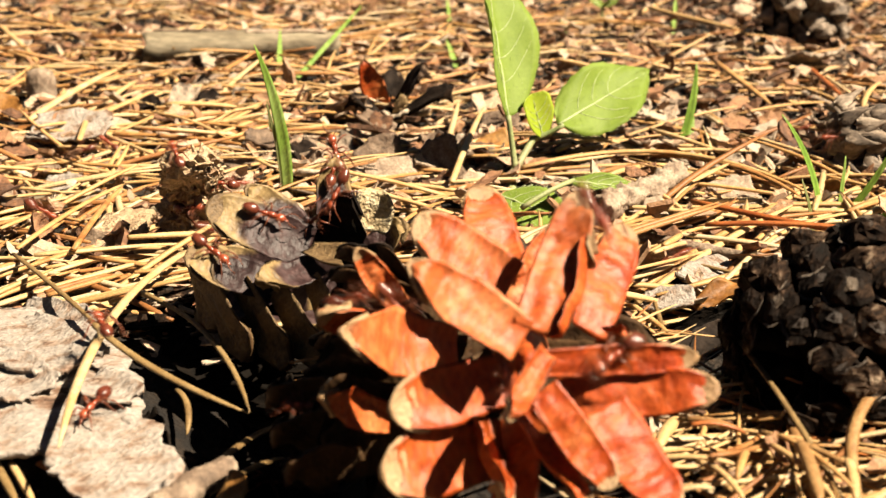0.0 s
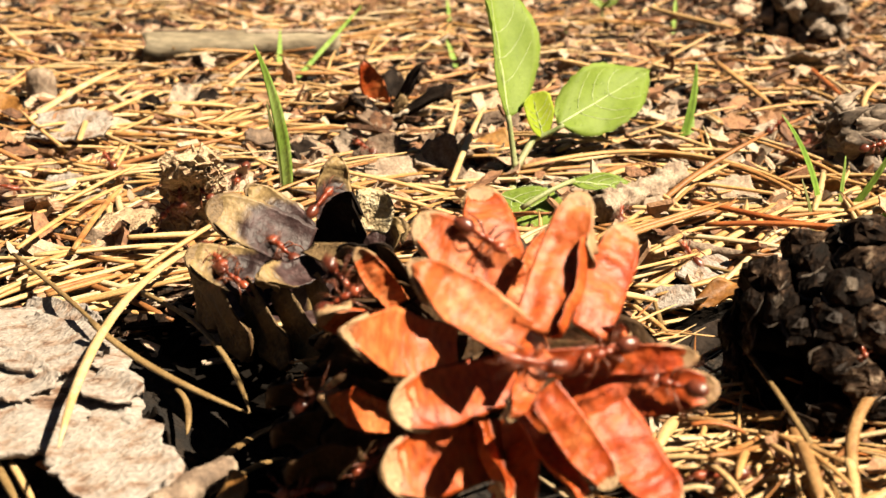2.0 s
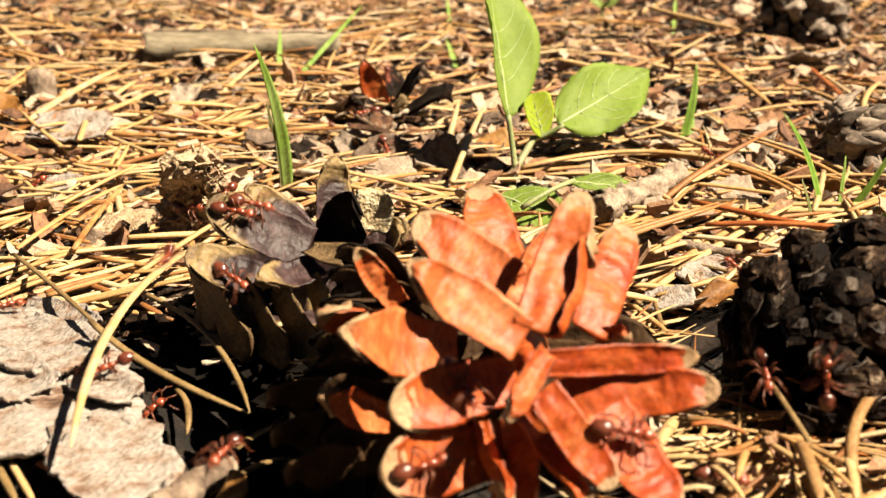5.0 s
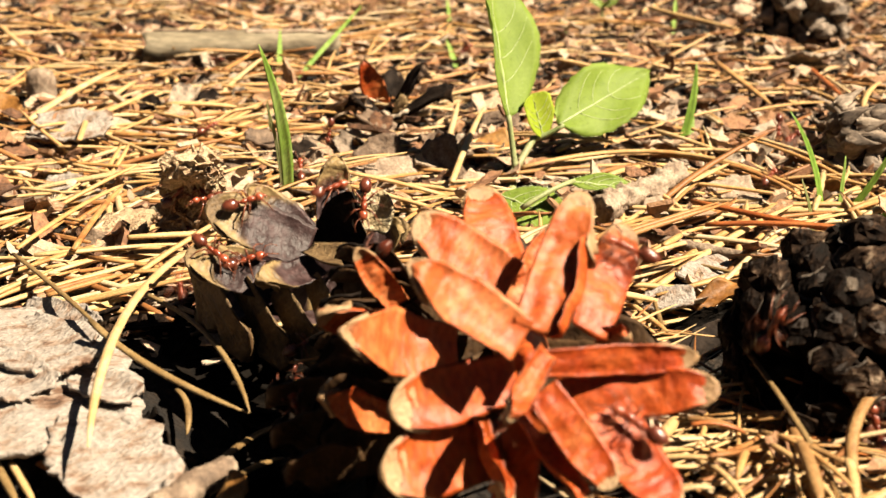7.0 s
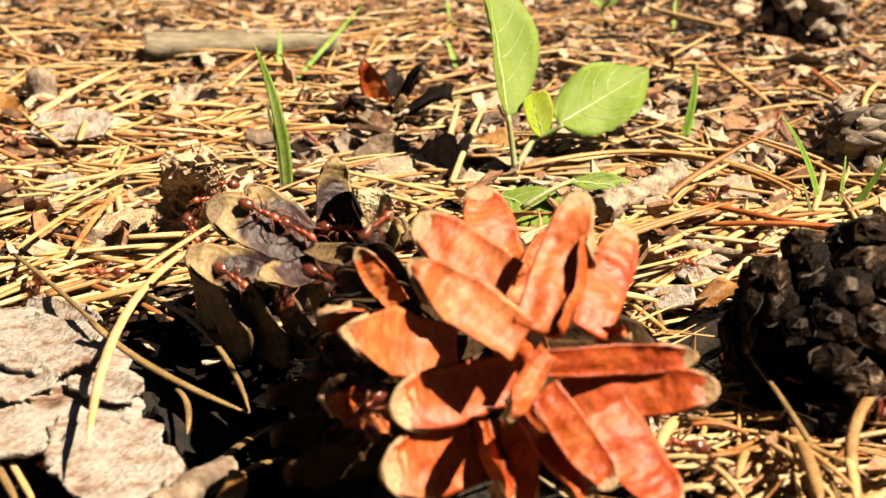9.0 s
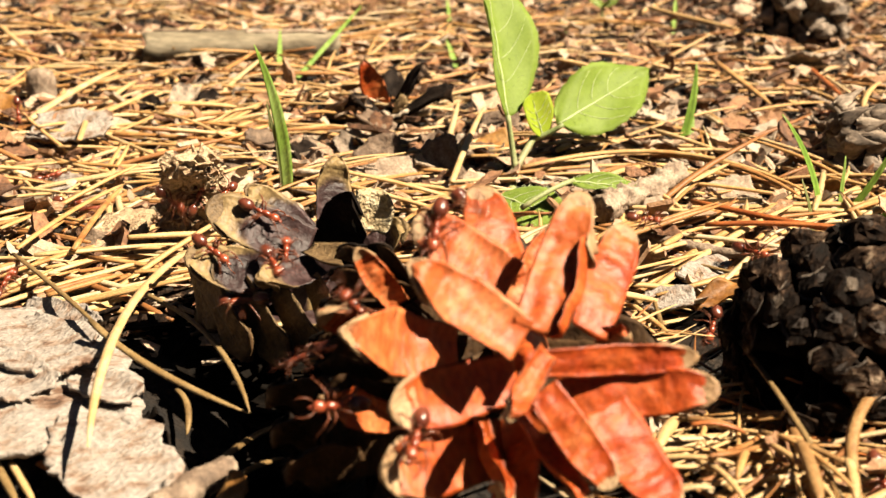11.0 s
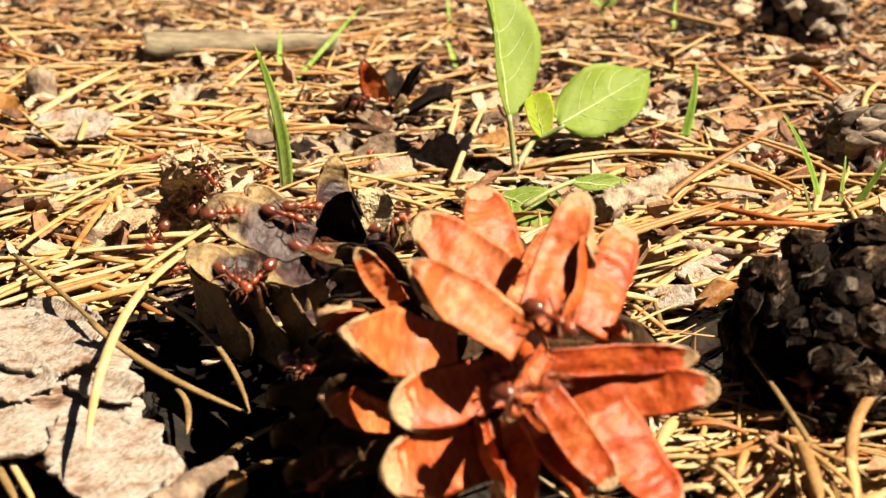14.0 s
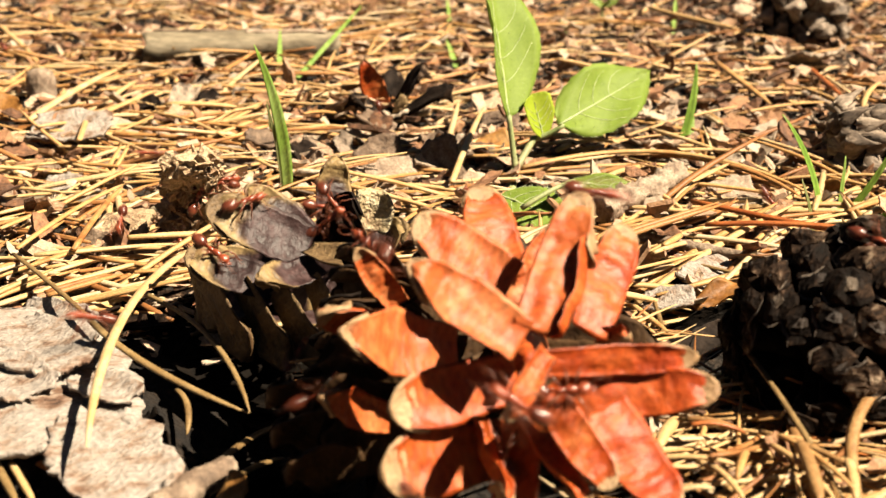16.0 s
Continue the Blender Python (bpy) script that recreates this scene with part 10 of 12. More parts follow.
    walk(ANTS[16], [(0, pose(-0.0513, 0.1641, 0.0068, -11, 2, 161)), (0.25, pose(-0.0522, 0.1612, 0.0067, -10, -5, 174)), (0.5, pose(-0.0521, 0.1569, 0.0064, -5, 0, 171)), (0.75, pose(-0.0536, 0.1526, 0.0062, 3, -6, 96)), (1, pose(-0.0596, 0.1599, -0.0011, -11, -9, 172)), (1.25, pose(-0.0426, 0.1458, 0.0056, -7, 7, -115)), (1.5, pose(-0.0309, 0.1474, 0.0049, -15, 44, -73)), (1.75, pose(-0.0316, 0.1949, -0.0130, 18, 31, -48)), (2, pose(-0.0176, 0.1546, 0.0139, 85, 53, -10)), (2.25, pose(-0.0145, 0.1354, 0.0230, -23, 52, -120)), (2.5, pose(-0.0136, 0.1363, 0.0217, -60, 57, -139)), (2.75, pose(-0.0086, 0.1442, 0.0154, -45, 15, -141)), (3, pose(-0.0032, 0.1287, 0.0201, -35, -14, -156)), (3.25, pose(-0.0013, 0.1297, 0.0192, -15, 25, -92)), (3.5, pose(0.0005, 0.1304, 0.0192, -2, 28, -72)), (3.75, pose(-0.0003, 0.1288, 0.0182, -28, 4, -148)), (4, pose(-0.0009, 0.1282, 0.0158, -33, -39, 157)), (4.25, pose(-0.0029, 0.1270, 0.0161, 21, -44, 90)), (4.5, pose(-0.0052, 0.1245, 0.0178, 12, -31, 106)), (4.75, pose(-0.0037, 0.1270, 0.0169, 45, 10, 31)), (5, pose(-0.0028, 0.1278, 0.0170, 6, 52, -59)), (5.25, pose(0.0002, 0.1295, 0.0164, -3, 53, -69)), (5.5, pose(0.0027, 0.1316, 0.0164, 22, 48, -35)), (5.75, pose(0.0022, 0.1315, 0.0168, 52, 1, 25)), (6, pose(0.0026, 0.1320, 0.0171, 50, -7, 32)), (6.25, pose(-0.0023, 0.1464, 0.0249, 50, -7, 35)), (6.5, pose(-0.0074, 0.1728, 0.0279, 82, -27, -30)), (6.75, pose(-0.0079, 0.1730, 0.0283, -14, -73, 82)), (7, pose(-0.0092, 0.1748, 0.0272, -82, -35, 140)), (7.25, pose(-0.0134, 0.1742, 0.0228, -77, -35, 150)), (7.5, pose(-0.0153, 0.1479, 0.0280, 88, -134, 7)), (7.75, pose(-0.0141, 0.1672, 0.0239, 92, -49, -1)), (8, pose(-0.0105, 0.1575, 0.0306, 106, -132, 1)), (8.25, pose(-0.0128, 0.1387, 0.0301, -29, -17, 151)), (8.5, pose(-0.0183, 0.1537, 0.0159, 91, -157, -2)), (8.75, pose(-0.0174, 0.1535, 0.0163, 95, 119, 4)), (9, pose(-0.0155, 0.1552, 0.0168, -5, 62, -98)), (9.25, pose(-0.0136, 0.1500, 0.0182, 114, 125, 22)), (9.5, pose(-0.0127, 0.1502, 0.0173, 18, 76, -70)), (9.75, pose(-0.0117, 0.1501, 0.0184, 40, 43, -28)), (10, pose(-0.0109, 0.1502, 0.0182, -44, 39, -135)), (10.25, pose(-0.0111, 0.1551, 0.0178, 62, 38, -21)), (10.5, pose(-0.0098, 0.1389, 0.0269, 78, -36, 20)), (10.75, pose(-0.0156, 0.1549, 0.0188, -31, -65, 120)), (11, pose(-0.0188, 0.1619, 0.0155, -22, -0, 97)), (11.25, pose(-0.0370, 0.2015, -0.0079, -1, -34, 113)), (11.5, pose(-0.0415, 0.1583, 0.0064, 0, -9, 65)), (11.75, pose(-0.0382, 0.1911, 0.0069, 29, 0, -16)), (12, pose(-0.0283, 0.1906, 0.0209, 29, 19, 2)), (12.25, pose(-0.0329, 0.1976, 0.0229, 34, -28, 53)), (12.5, pose(-0.0389, 0.1984, 0.0265, 35, -29, 59)), (12.75, pose(-0.0357, 0.1985, 0.0245, 37, 27, -6)), (13, pose(-0.0323, 0.1981, 0.0229, 37, 26, -9)), (13.25, pose(-0.0348, 0.1998, 0.0262, 39, -28, 40)), (13.5, pose(-0.0372, 0.2003, 0.0277, 49, 12, 7)), (13.75, pose(-0.0350, 0.2069, 0.0293, 54, 23, -48)), (14, pose(-0.0493, 0.3133, 0.0041, 118, 34, 51)), (14.25, pose(-0.0493, 0.3101, 0.0065, 70, 13, 36)), (14.5, pose(-0.0501, 0.3205, 0.0071, 20, -12, 57)), (14.75, pose(-0.0488, 0.2474, 0.0229, 1, -55, 110)), (15, pose(-0.0730, 0.3028, 0.0061, 117, -102, -22)), (15.25, pose(-0.0781, 0.3079, 0.0037, 48, -107, 42)), (15.5, pose(-0.0824, 0.3102, 0.0022, -9, -33, 138)), (15.75, pose(-0.0781, 0.2844, 0.0049, -20, -11, -179)), (16, pose(-0.0686, 0.2500, 0.0099, -29, 7, 177))])
    walk(ANTS[17], [(0, pose(-0.0951, 0.3389, 0.0061, 33, -23, 52)), (0.25, pose(-0.0993, 0.3433, 0.0081, 70, -42, 24)), (0.5, pose(-0.1042, 0.3509, 0.0092, 29, -21, 35)), (0.75, pose(-0.1070, 0.3561, 0.0122, 24, -24, 22)), (1, pose(-0.1150, 0.3751, 0.0110, 67, -21, -4)), (1.25, pose(-0.1424, 0.4628, 0.0040, 40, -5, 10)), (1.5, pose(-0.1543, 0.5003, 0.0051, 3, -21, 70)), (1.75, pose(-0.1538, 0.4679, 0.0085, -11, -39, 107)), (2, pose(-0.1618, 0.4738, 0.0050, -55, -25, 160)), (2.25, pose(-0.1688, 0.4876, 0.0082, 30, -63, 53)), (2.5, pose(-0.1805, 0.5032, 0.0085, 5, -16, 37)), (2.75, pose(-0.1806, 0.5033, 0.0085, 5, -16, 37)), (3, pose(-0.1807, 0.5034, 0.0084, 5, -16, 37)), (3.25, pose(-0.1807, 0.5034, 0.0084, 5, -16, 37)), (3.5, pose(-0.1807, 0.5034, 0.0084, 5, -16, 37)), (3.75, pose(-0.1814, 0.5045, 0.0078, 10, -55, 32)), (4, pose(-0.1807, 0.5034, 0.0084, 12, -11, 6)), (4.25, pose(-0.1612, 0.4632, 0.0146, -7, 32, -70)), (4.5, pose(-0.1823, 0.5393, 0.0027, 8, 47, -92)), (4.75, pose(-0.1688, 0.5098, 0.0072, 6, 78, -87)), (5, pose(-0.1796, 0.5551, 0.0004, -37, 22, 173)), (5.25, pose(-0.1683, 0.5099, 0.0073, -43, -55, 138)), (5.5, pose(-0.1810, 0.5388, 0.0030, -48, 13, -167)), (5.75, pose(-0.1817, 0.5564, 0.0003, 2, 14, -90)), (6, pose(-0.1753, 0.5522, 0.0010, -11, 1, -174)), (6.25, pose(-0.1570, 0.4649, 0.0124, -44, -65, 158)), (6.5, pose(-0.1823, 0.5065, 0.0036, -10, -46, 97)), (6.75, pose(-0.1933, 0.5374, -0.0002, 75, -4, 48)), (7, pose(-0.1832, 0.5094, 0.0054, 7, -41, 126)), (7.25, pose(-0.1717, 0.4764, 0.0065, -52, -2, -171)), (7.5, pose(-0.1686, 0.4666, 0.0037, -18, 13, -160)), (7.75, pose(-0.1682, 0.4653, 0.0030, -38, 0, -166)), (8, pose(-0.1546, 0.4277, 0.0087, -40, -28, -163)), (8.25, pose(-0.1571, 0.4334, 0.0037, -106, -15, -132)), (8.5, pose(-0.1411, 0.3872, 0.0085, -46, 4, 175)), (8.75, pose(-0.1366, 0.3746, 0.0048, -23, 12, -159)), (9, pose(-0.1221, 0.3392, 0.0078, -36, 23, -113)), (9.25, pose(-0.1306, 0.3658, 0.0050, 46, 38, -26)), (9.5, pose(-0.1373, 0.3876, 0.0035, 36, -21, 34)), (9.75, pose(-0.1355, 0.3764, 0.0043, -3, -19, 119)), (10, pose(-0.1265, 0.3452, 0.0094, 28, -12, 31)), (10.25, pose(-0.1335, 0.3712, 0.0088, 18, 20, -34)), (10.5, pose(-0.1524, 0.4347, -0.0007, 3, 12, -70)), (10.75, pose(-0.1349, 0.3841, 0.0082, -23, 21, -93)), (11, pose(-0.1238, 0.3514, 0.0139, -63, 10, -180)), (11.25, pose(-0.1354, 0.3747, 0.0044, -36, -23, -168)), (11.5, pose(-0.1255, 0.3420, 0.0080, -31, -18, -164)), (11.75, pose(-0.1236, 0.3358, 0.0060, -15, -4, -167)), (12, pose(-0.1175, 0.3182, 0.0066, -42, 13, -147)), (12.25, pose(-0.1027, 0.3008, 0.0059, -37, 48, -134)), (12.5, pose(-0.0891, 0.2867, 0.0045, -19, 34, -94)), (12.75, pose(-0.0730, 0.3008, 0.0038, -26, 118, -101)), (13, pose(-0.0526, 0.2993, 0.0069, 13, 41, -39)), (13.25, pose(-0.0546, 0.3213, 0.0048, 21, 23, -10)), (13.5, pose(-0.0561, 0.3396, 0.0036, 42, -14, 10)), (13.75, pose(-0.0621, 0.3540, 0.0045, 25, -23, 19)), (14, pose(-0.0695, 0.3770, 0.0034, 39, -13, -26)), (14.25, pose(-0.0502, 0.4039, 0.0070, 23, 67, -22)), (14.5, pose(-0.0265, 0.3949, 0.0176, 37, 60, -51)), (14.75, pose(-0.0257, 0.3958, 0.0142, -65, 32, -168)), (15, pose(-0.0267, 0.3954, 0.0119, 109, -130, -1)), (15.25, pose(-0.0316, 0.4562, 0.0016, 29, -35, 50)), (15.5, pose(-0.0267, 0.3962, 0.0136, -55, -34, 154)), (15.75, pose(-0.0232, 0.3974, 0.0089, -66, 34, -160)), (16, pose(-0.0188, 0.3789, 0.0079, -65, 40, 140))])
    walk(ANTS[18], [(0, pose(-0.0556, 0.2475, 0.0251, 36, -10, 22)), (0.25, pose(-0.0594, 0.2484, 0.0243, 9, -81, 92)), (0.5, pose(-0.0825, 0.3290, 0.0039, 30, -27, 20)), (0.75, pose(-0.0829, 0.3412, 0.0037, 94, 30, 7)), (1, pose(-0.0806, 0.3418, 0.0063, 32, -25, 30)), (1.25, pose(-0.0851, 0.3348, 0.0059, -57, -47, 116)), (1.5, pose(-0.0866, 0.3185, 0.0079, 5, -32, 110)), (1.75, pose(-0.0932, 0.3378, 0.0024, -65, -42, 133)), (2, pose(-0.0887, 0.3172, 0.0067, 28, -31, 22)), (2.25, pose(-0.0971, 0.3522, 0.0034, 96, 13, 2)), (2.5, pose(-0.0974, 0.3594, 0.0067, 31, 6, 23)), (2.75, pose(-0.0983, 0.3530, 0.0111, 6, -40, 87)), (3, pose(-0.1026, 0.3547, 0.0121, -22, -25, 125)), (3.25, pose(-0.1079, 0.3447, 0.0084, 109, -124, 2)), (3.5, pose(-0.1154, 0.3344, 0.0034, -18, -13, -172)), (3.75, pose(-0.1074, 0.3176, 0.0026, -32, 26, -146)), (4, pose(-0.0959, 0.2956, 0.0035, -35, -9, -139)), (4.25, pose(-0.0926, 0.2733, 0.0085, 120, -119, -9)), (4.5, pose(-0.0961, 0.2725, 0.0082, 109, -69, -15)), (4.75, pose(-0.1017, 0.2899, 0.0054, 45, 1, 14)), (5, pose(-0.1043, 0.3016, 0.0045, 44, 42, -38)), (5.25, pose(-0.1023, 0.3022, 0.0047, 22, -3, 0)), (5.5, pose(-0.0997, 0.3001, 0.0057, -8, 49, -77)), (5.75, pose(-0.0984, 0.2917, 0.0064, -46, 11, -168)), (6, pose(-0.0997, 0.2906, 0.0050, 97, -119, -2)), (6.25, pose(-0.0961, 0.2719, 0.0092, -39, -67, 128)), (6.5, pose(-0.1030, 0.2864, 0.0051, -16, -26, 138)), (6.75, pose(-0.0990, 0.2673, 0.0058, -19, -22, 167)), (7, pose(-0.1042, 0.2765, -0.0006, -10, 9, -115)), (7.25, pose(-0.0755, 0.2513, 0.0106, 1, 10, -84)), (7.5, pose(-0.0570, 0.2553, 0.0115, -46, 44, -152)), (7.75, pose(-0.0693, 0.2480, 0.0068, -39, -8, 142)), (8, pose(-0.0764, 0.2275, 0.0065, -15, -48, 115)), (8.25, pose(-0.0827, 0.2434, 0.0034, 64, -3, 46)), (8.5, pose(-0.0852, 0.2487, 0.0057, 8, -21, 123)), (8.75, pose(-0.0862, 0.2476, 0.0006, -39, -8, -176)), (9, pose(-0.0770, 0.2186, 0.0055, -40, 9, 179)), (9.25, pose(-0.0721, 0.2076, 0.0065, -21, 19, -160)), (9.5, pose(-0.0667, 0.1957, 0.0073, -6, 18, -131)), (9.75, pose(-0.0669, 0.1978, 0.0076, 27, 10, -46)), (10, pose(-0.0667, 0.1985, 0.0079, 24, -8, -9)), (10.25, pose(-0.0693, 0.2051, 0.0068, 6, -10, 34)), (10.5, pose(-0.0733, 0.2077, 0.0063, 4, -15, 48)), (10.75, pose(-0.0798, 0.2169, 0.0053, 44, -23, 64)), (11, pose(-0.0846, 0.2212, 0.0060, 38, 22, -9)), (11.25, pose(-0.0663, 0.2229, 0.0048, -1, 26, -86)), (11.5, pose(-0.0434, 0.2002, 0.0123, 62, 31, -50)), (11.75, pose(-0.0564, 0.2572, 0.0082, 81, -11, -16)), (12, pose(-0.0547, 0.2471, 0.0260, 15, 2, 19)), (12.25, pose(-0.0563, 0.2514, 0.0250, -9, -42, 96)), (12.5, pose(-0.0561, 0.2479, 0.0257, 17, -1, 14)), (12.75, pose(-0.0546, 0.2453, 0.0214, -10, 43, -66)), (13, pose(-0.0525, 0.2522, 0.0150, 117, 123, 22)), (13.25, pose(-0.0509, 0.2488, 0.0186, 76, 42, 11)), (13.5, pose(-0.0495, 0.2452, 0.0238, 72, 15, 1)), (13.75, pose(-0.0489, 0.2453, 0.0241, -20, 54, -94)), (14, pose(-0.0491, 0.2463, 0.0222, -63, 40, -166)), (14.25, pose(-0.0479, 0.2492, 0.0209, -55, 39, -160)), (14.5, pose(-0.0488, 0.2549, 0.0177, -65, 58, -127)), (14.75, pose(-0.0310, 0.2081, 0.0274, -32, 40, -109)), (15, pose(-0.0306, 0.2820, 0.0030, -0, 19, -111)), (15.25, pose(-0.0266, 0.2085, 0.0246, -26, -19, 177)), (15.5, pose(-0.0308, 0.2023, 0.0265, -48, -19, -175)), (15.75, pose(-0.0268, 0.2078, 0.0251, -21, 35, -119)), (16, pose(-0.0223, 0.2128, 0.0240, -17, 53, -85))])
    walk(ANTS[19], [(0, pose(-0.0896, 0.2594, 0.0094, -35, 24, -101)), (0.25, pose(-0.0842, 0.2706, 0.0034, -4, 53, -116)), (0.5, pose(-0.0675, 0.2464, 0.0079, -31, 20, -111)), (0.75, pose(-0.0746, 0.2537, 0.0058, -40, -10, 169)), (1, pose(-0.0769, 0.2489, 0.0060, -14, 62, -135)), (1.25, pose(-0.0685, 0.2607, 0.0027, 5, 33, -88)), (1.5, pose(-0.0523, 0.2403, 0.0097, -4, 25, -90)), (1.75, pose(-0.0604, 0.2530, 0.0052, -26, -8, -169)), (2, pose(-0.0676, 0.2577, 0.0032, -23, -28, 152)), (2.25, pose(-0.0604, 0.2246, 0.0055, -21, 9, -176)), (2.5, pose(-0.0573, 0.2072, 0.0034, -14, 17, -125)), (2.75, pose(-0.0539, 0.2153, 0.0040, 21, 34, -52)), (3, pose(-0.0540, 0.2424, -0.0014, 7, 9, -52)), (3.25, pose(-0.0505, 0.2479, 0.0090, 24, 15, -6)), (3.5, pose(-0.0476, 0.2510, 0.0200, 31, -5, 0)), (3.75, pose(-0.0518, 0.2534, 0.0148, 52, -49, 51)), (4, pose(-0.0551, 0.2574, 0.0071, -42, -32, 153)), (4.25, pose(-0.0519, 0.2425, 0.0104, -29, 1, -158)), (4.5, pose(-0.0547, 0.2566, 0.0040, 6, -35, 120)), (4.75, pose(-0.0564, 0.2420, 0.0098, 70, -69, 47)), (5, pose(-0.0676, 0.2738, 0.0010, 45, -22, 20)), (5.25, pose(-0.0619, 0.2609, 0.0065, 56, 49, -24)), (5.5, pose(-0.0559, 0.2536, 0.0104, 58, 53, -2)), (5.75, pose(-0.0537, 0.2508, 0.0141, 43, 26, -34)), (6, pose(-0.0523, 0.2521, 0.0150, -47, 49, -146)), (6.25, pose(-0.0572, 0.2554, 0.0103, -38, -11, 156)), (6.5, pose(-0.0580, 0.2399, 0.0109, 12, -30, 89)), (6.75, pose(-0.0603, 0.2580, 0.0100, 63, 4, 13)), (7, pose(-0.0568, 0.2514, 0.0162, 69, 47, -15)), (7.25, pose(-0.0521, 0.2507, 0.0172, 46, 72, -51)), (7.5, pose(-0.0483, 0.2558, 0.0168, 101, 142, 19)), (7.75, pose(-0.0395, 0.1998, 0.0286, -43, -26, 174)), (8, pose(-0.0529, 0.2564, 0.0083, 78, -118, 19)), (8.25, pose(-0.0521, 0.2549, 0.0119, 104, 160, 4)), (8.5, pose(-0.0508, 0.2488, 0.0186, 119, -117, -12)), (8.75, pose(-0.0531, 0.2556, 0.0114, -66, 18, -166)), (9, pose(-0.0532, 0.2451, 0.0094, -39, -0, -147)), (9.25, pose(-0.0500, 0.2435, 0.0105, 0, 25, -80)), (9.5, pose(-0.0378, 0.1976, 0.0254, -44, 26, -142)), (9.75, pose(-0.0511, 0.2558, 0.0049, -14, -33, 160)), (10, pose(-0.0401, 0.1927, 0.0233, -41, -5, -166)), (10.25, pose(-0.0389, 0.1934, 0.0217, -32, 22, -126)), (10.5, pose(-0.0368, 0.1922, 0.0195, -28, 13, -133)), (10.75, pose(-0.0351, 0.1911, 0.0176, -25, 22, -130)), (11, pose(-0.0340, 0.1928, 0.0137, 12, 14, -52)), (11.25, pose(-0.0364, 0.1894, 0.0172, 36, -24, 19)), (11.5, pose(-0.0398, 0.1912, 0.0204, 41, -5, 28)), (11.75, pose(-0.0376, 0.1948, 0.0226, 28, 26, -12)), (12, pose(-0.0349, 0.1993, 0.0253, 27, 41, -40)), (12.25, pose(-0.0378, 0.2925, 0.0051, 16, 36, -56)), (12.5, pose(-0.0189, 0.2166, 0.0316, -43, 12, -146)), (12.75, pose(-0.0287, 0.2086, 0.0260, -26, -40, 143)), (13, pose(-0.0369, 0.1942, 0.0230, -20, -46, 141)), (13.25, pose(-0.0395, 0.1914, 0.0220, -16, -43, 132)), (13.5, pose(-0.0512, 0.2295, 0.0070, 1, -20, 112)), (13.75, pose(-0.0515, 0.2278, 0.0072, -5, -39, 123)), (14, pose(-0.0520, 0.2271, 0.0071, -8, -42, 129)), (14.25, pose(-0.0548, 0.2173, 0.0075, -23, -38, 125)), (14.5, pose(-0.0539, 0.1930, 0.0132, -0, -12, 156)), (14.75, pose(-0.0619, 0.2126, 0.0045, -32, -61, 157)), (15, pose(-0.0604, 0.1993, 0.0084, 27, -38, 36)), (15.25, pose(-0.0576, 0.2100, 0.0043, 26, 23, -25)), (15.5, pose(-0.0517, 0.2103, 0.0042, 30, 66, -50)), (15.75, pose(-0.0583, 0.2095, 0.0041, 65, -1, 20)), (16, pose(-0.0581, 0.1866, 0.0121, 21, -31, 102))])
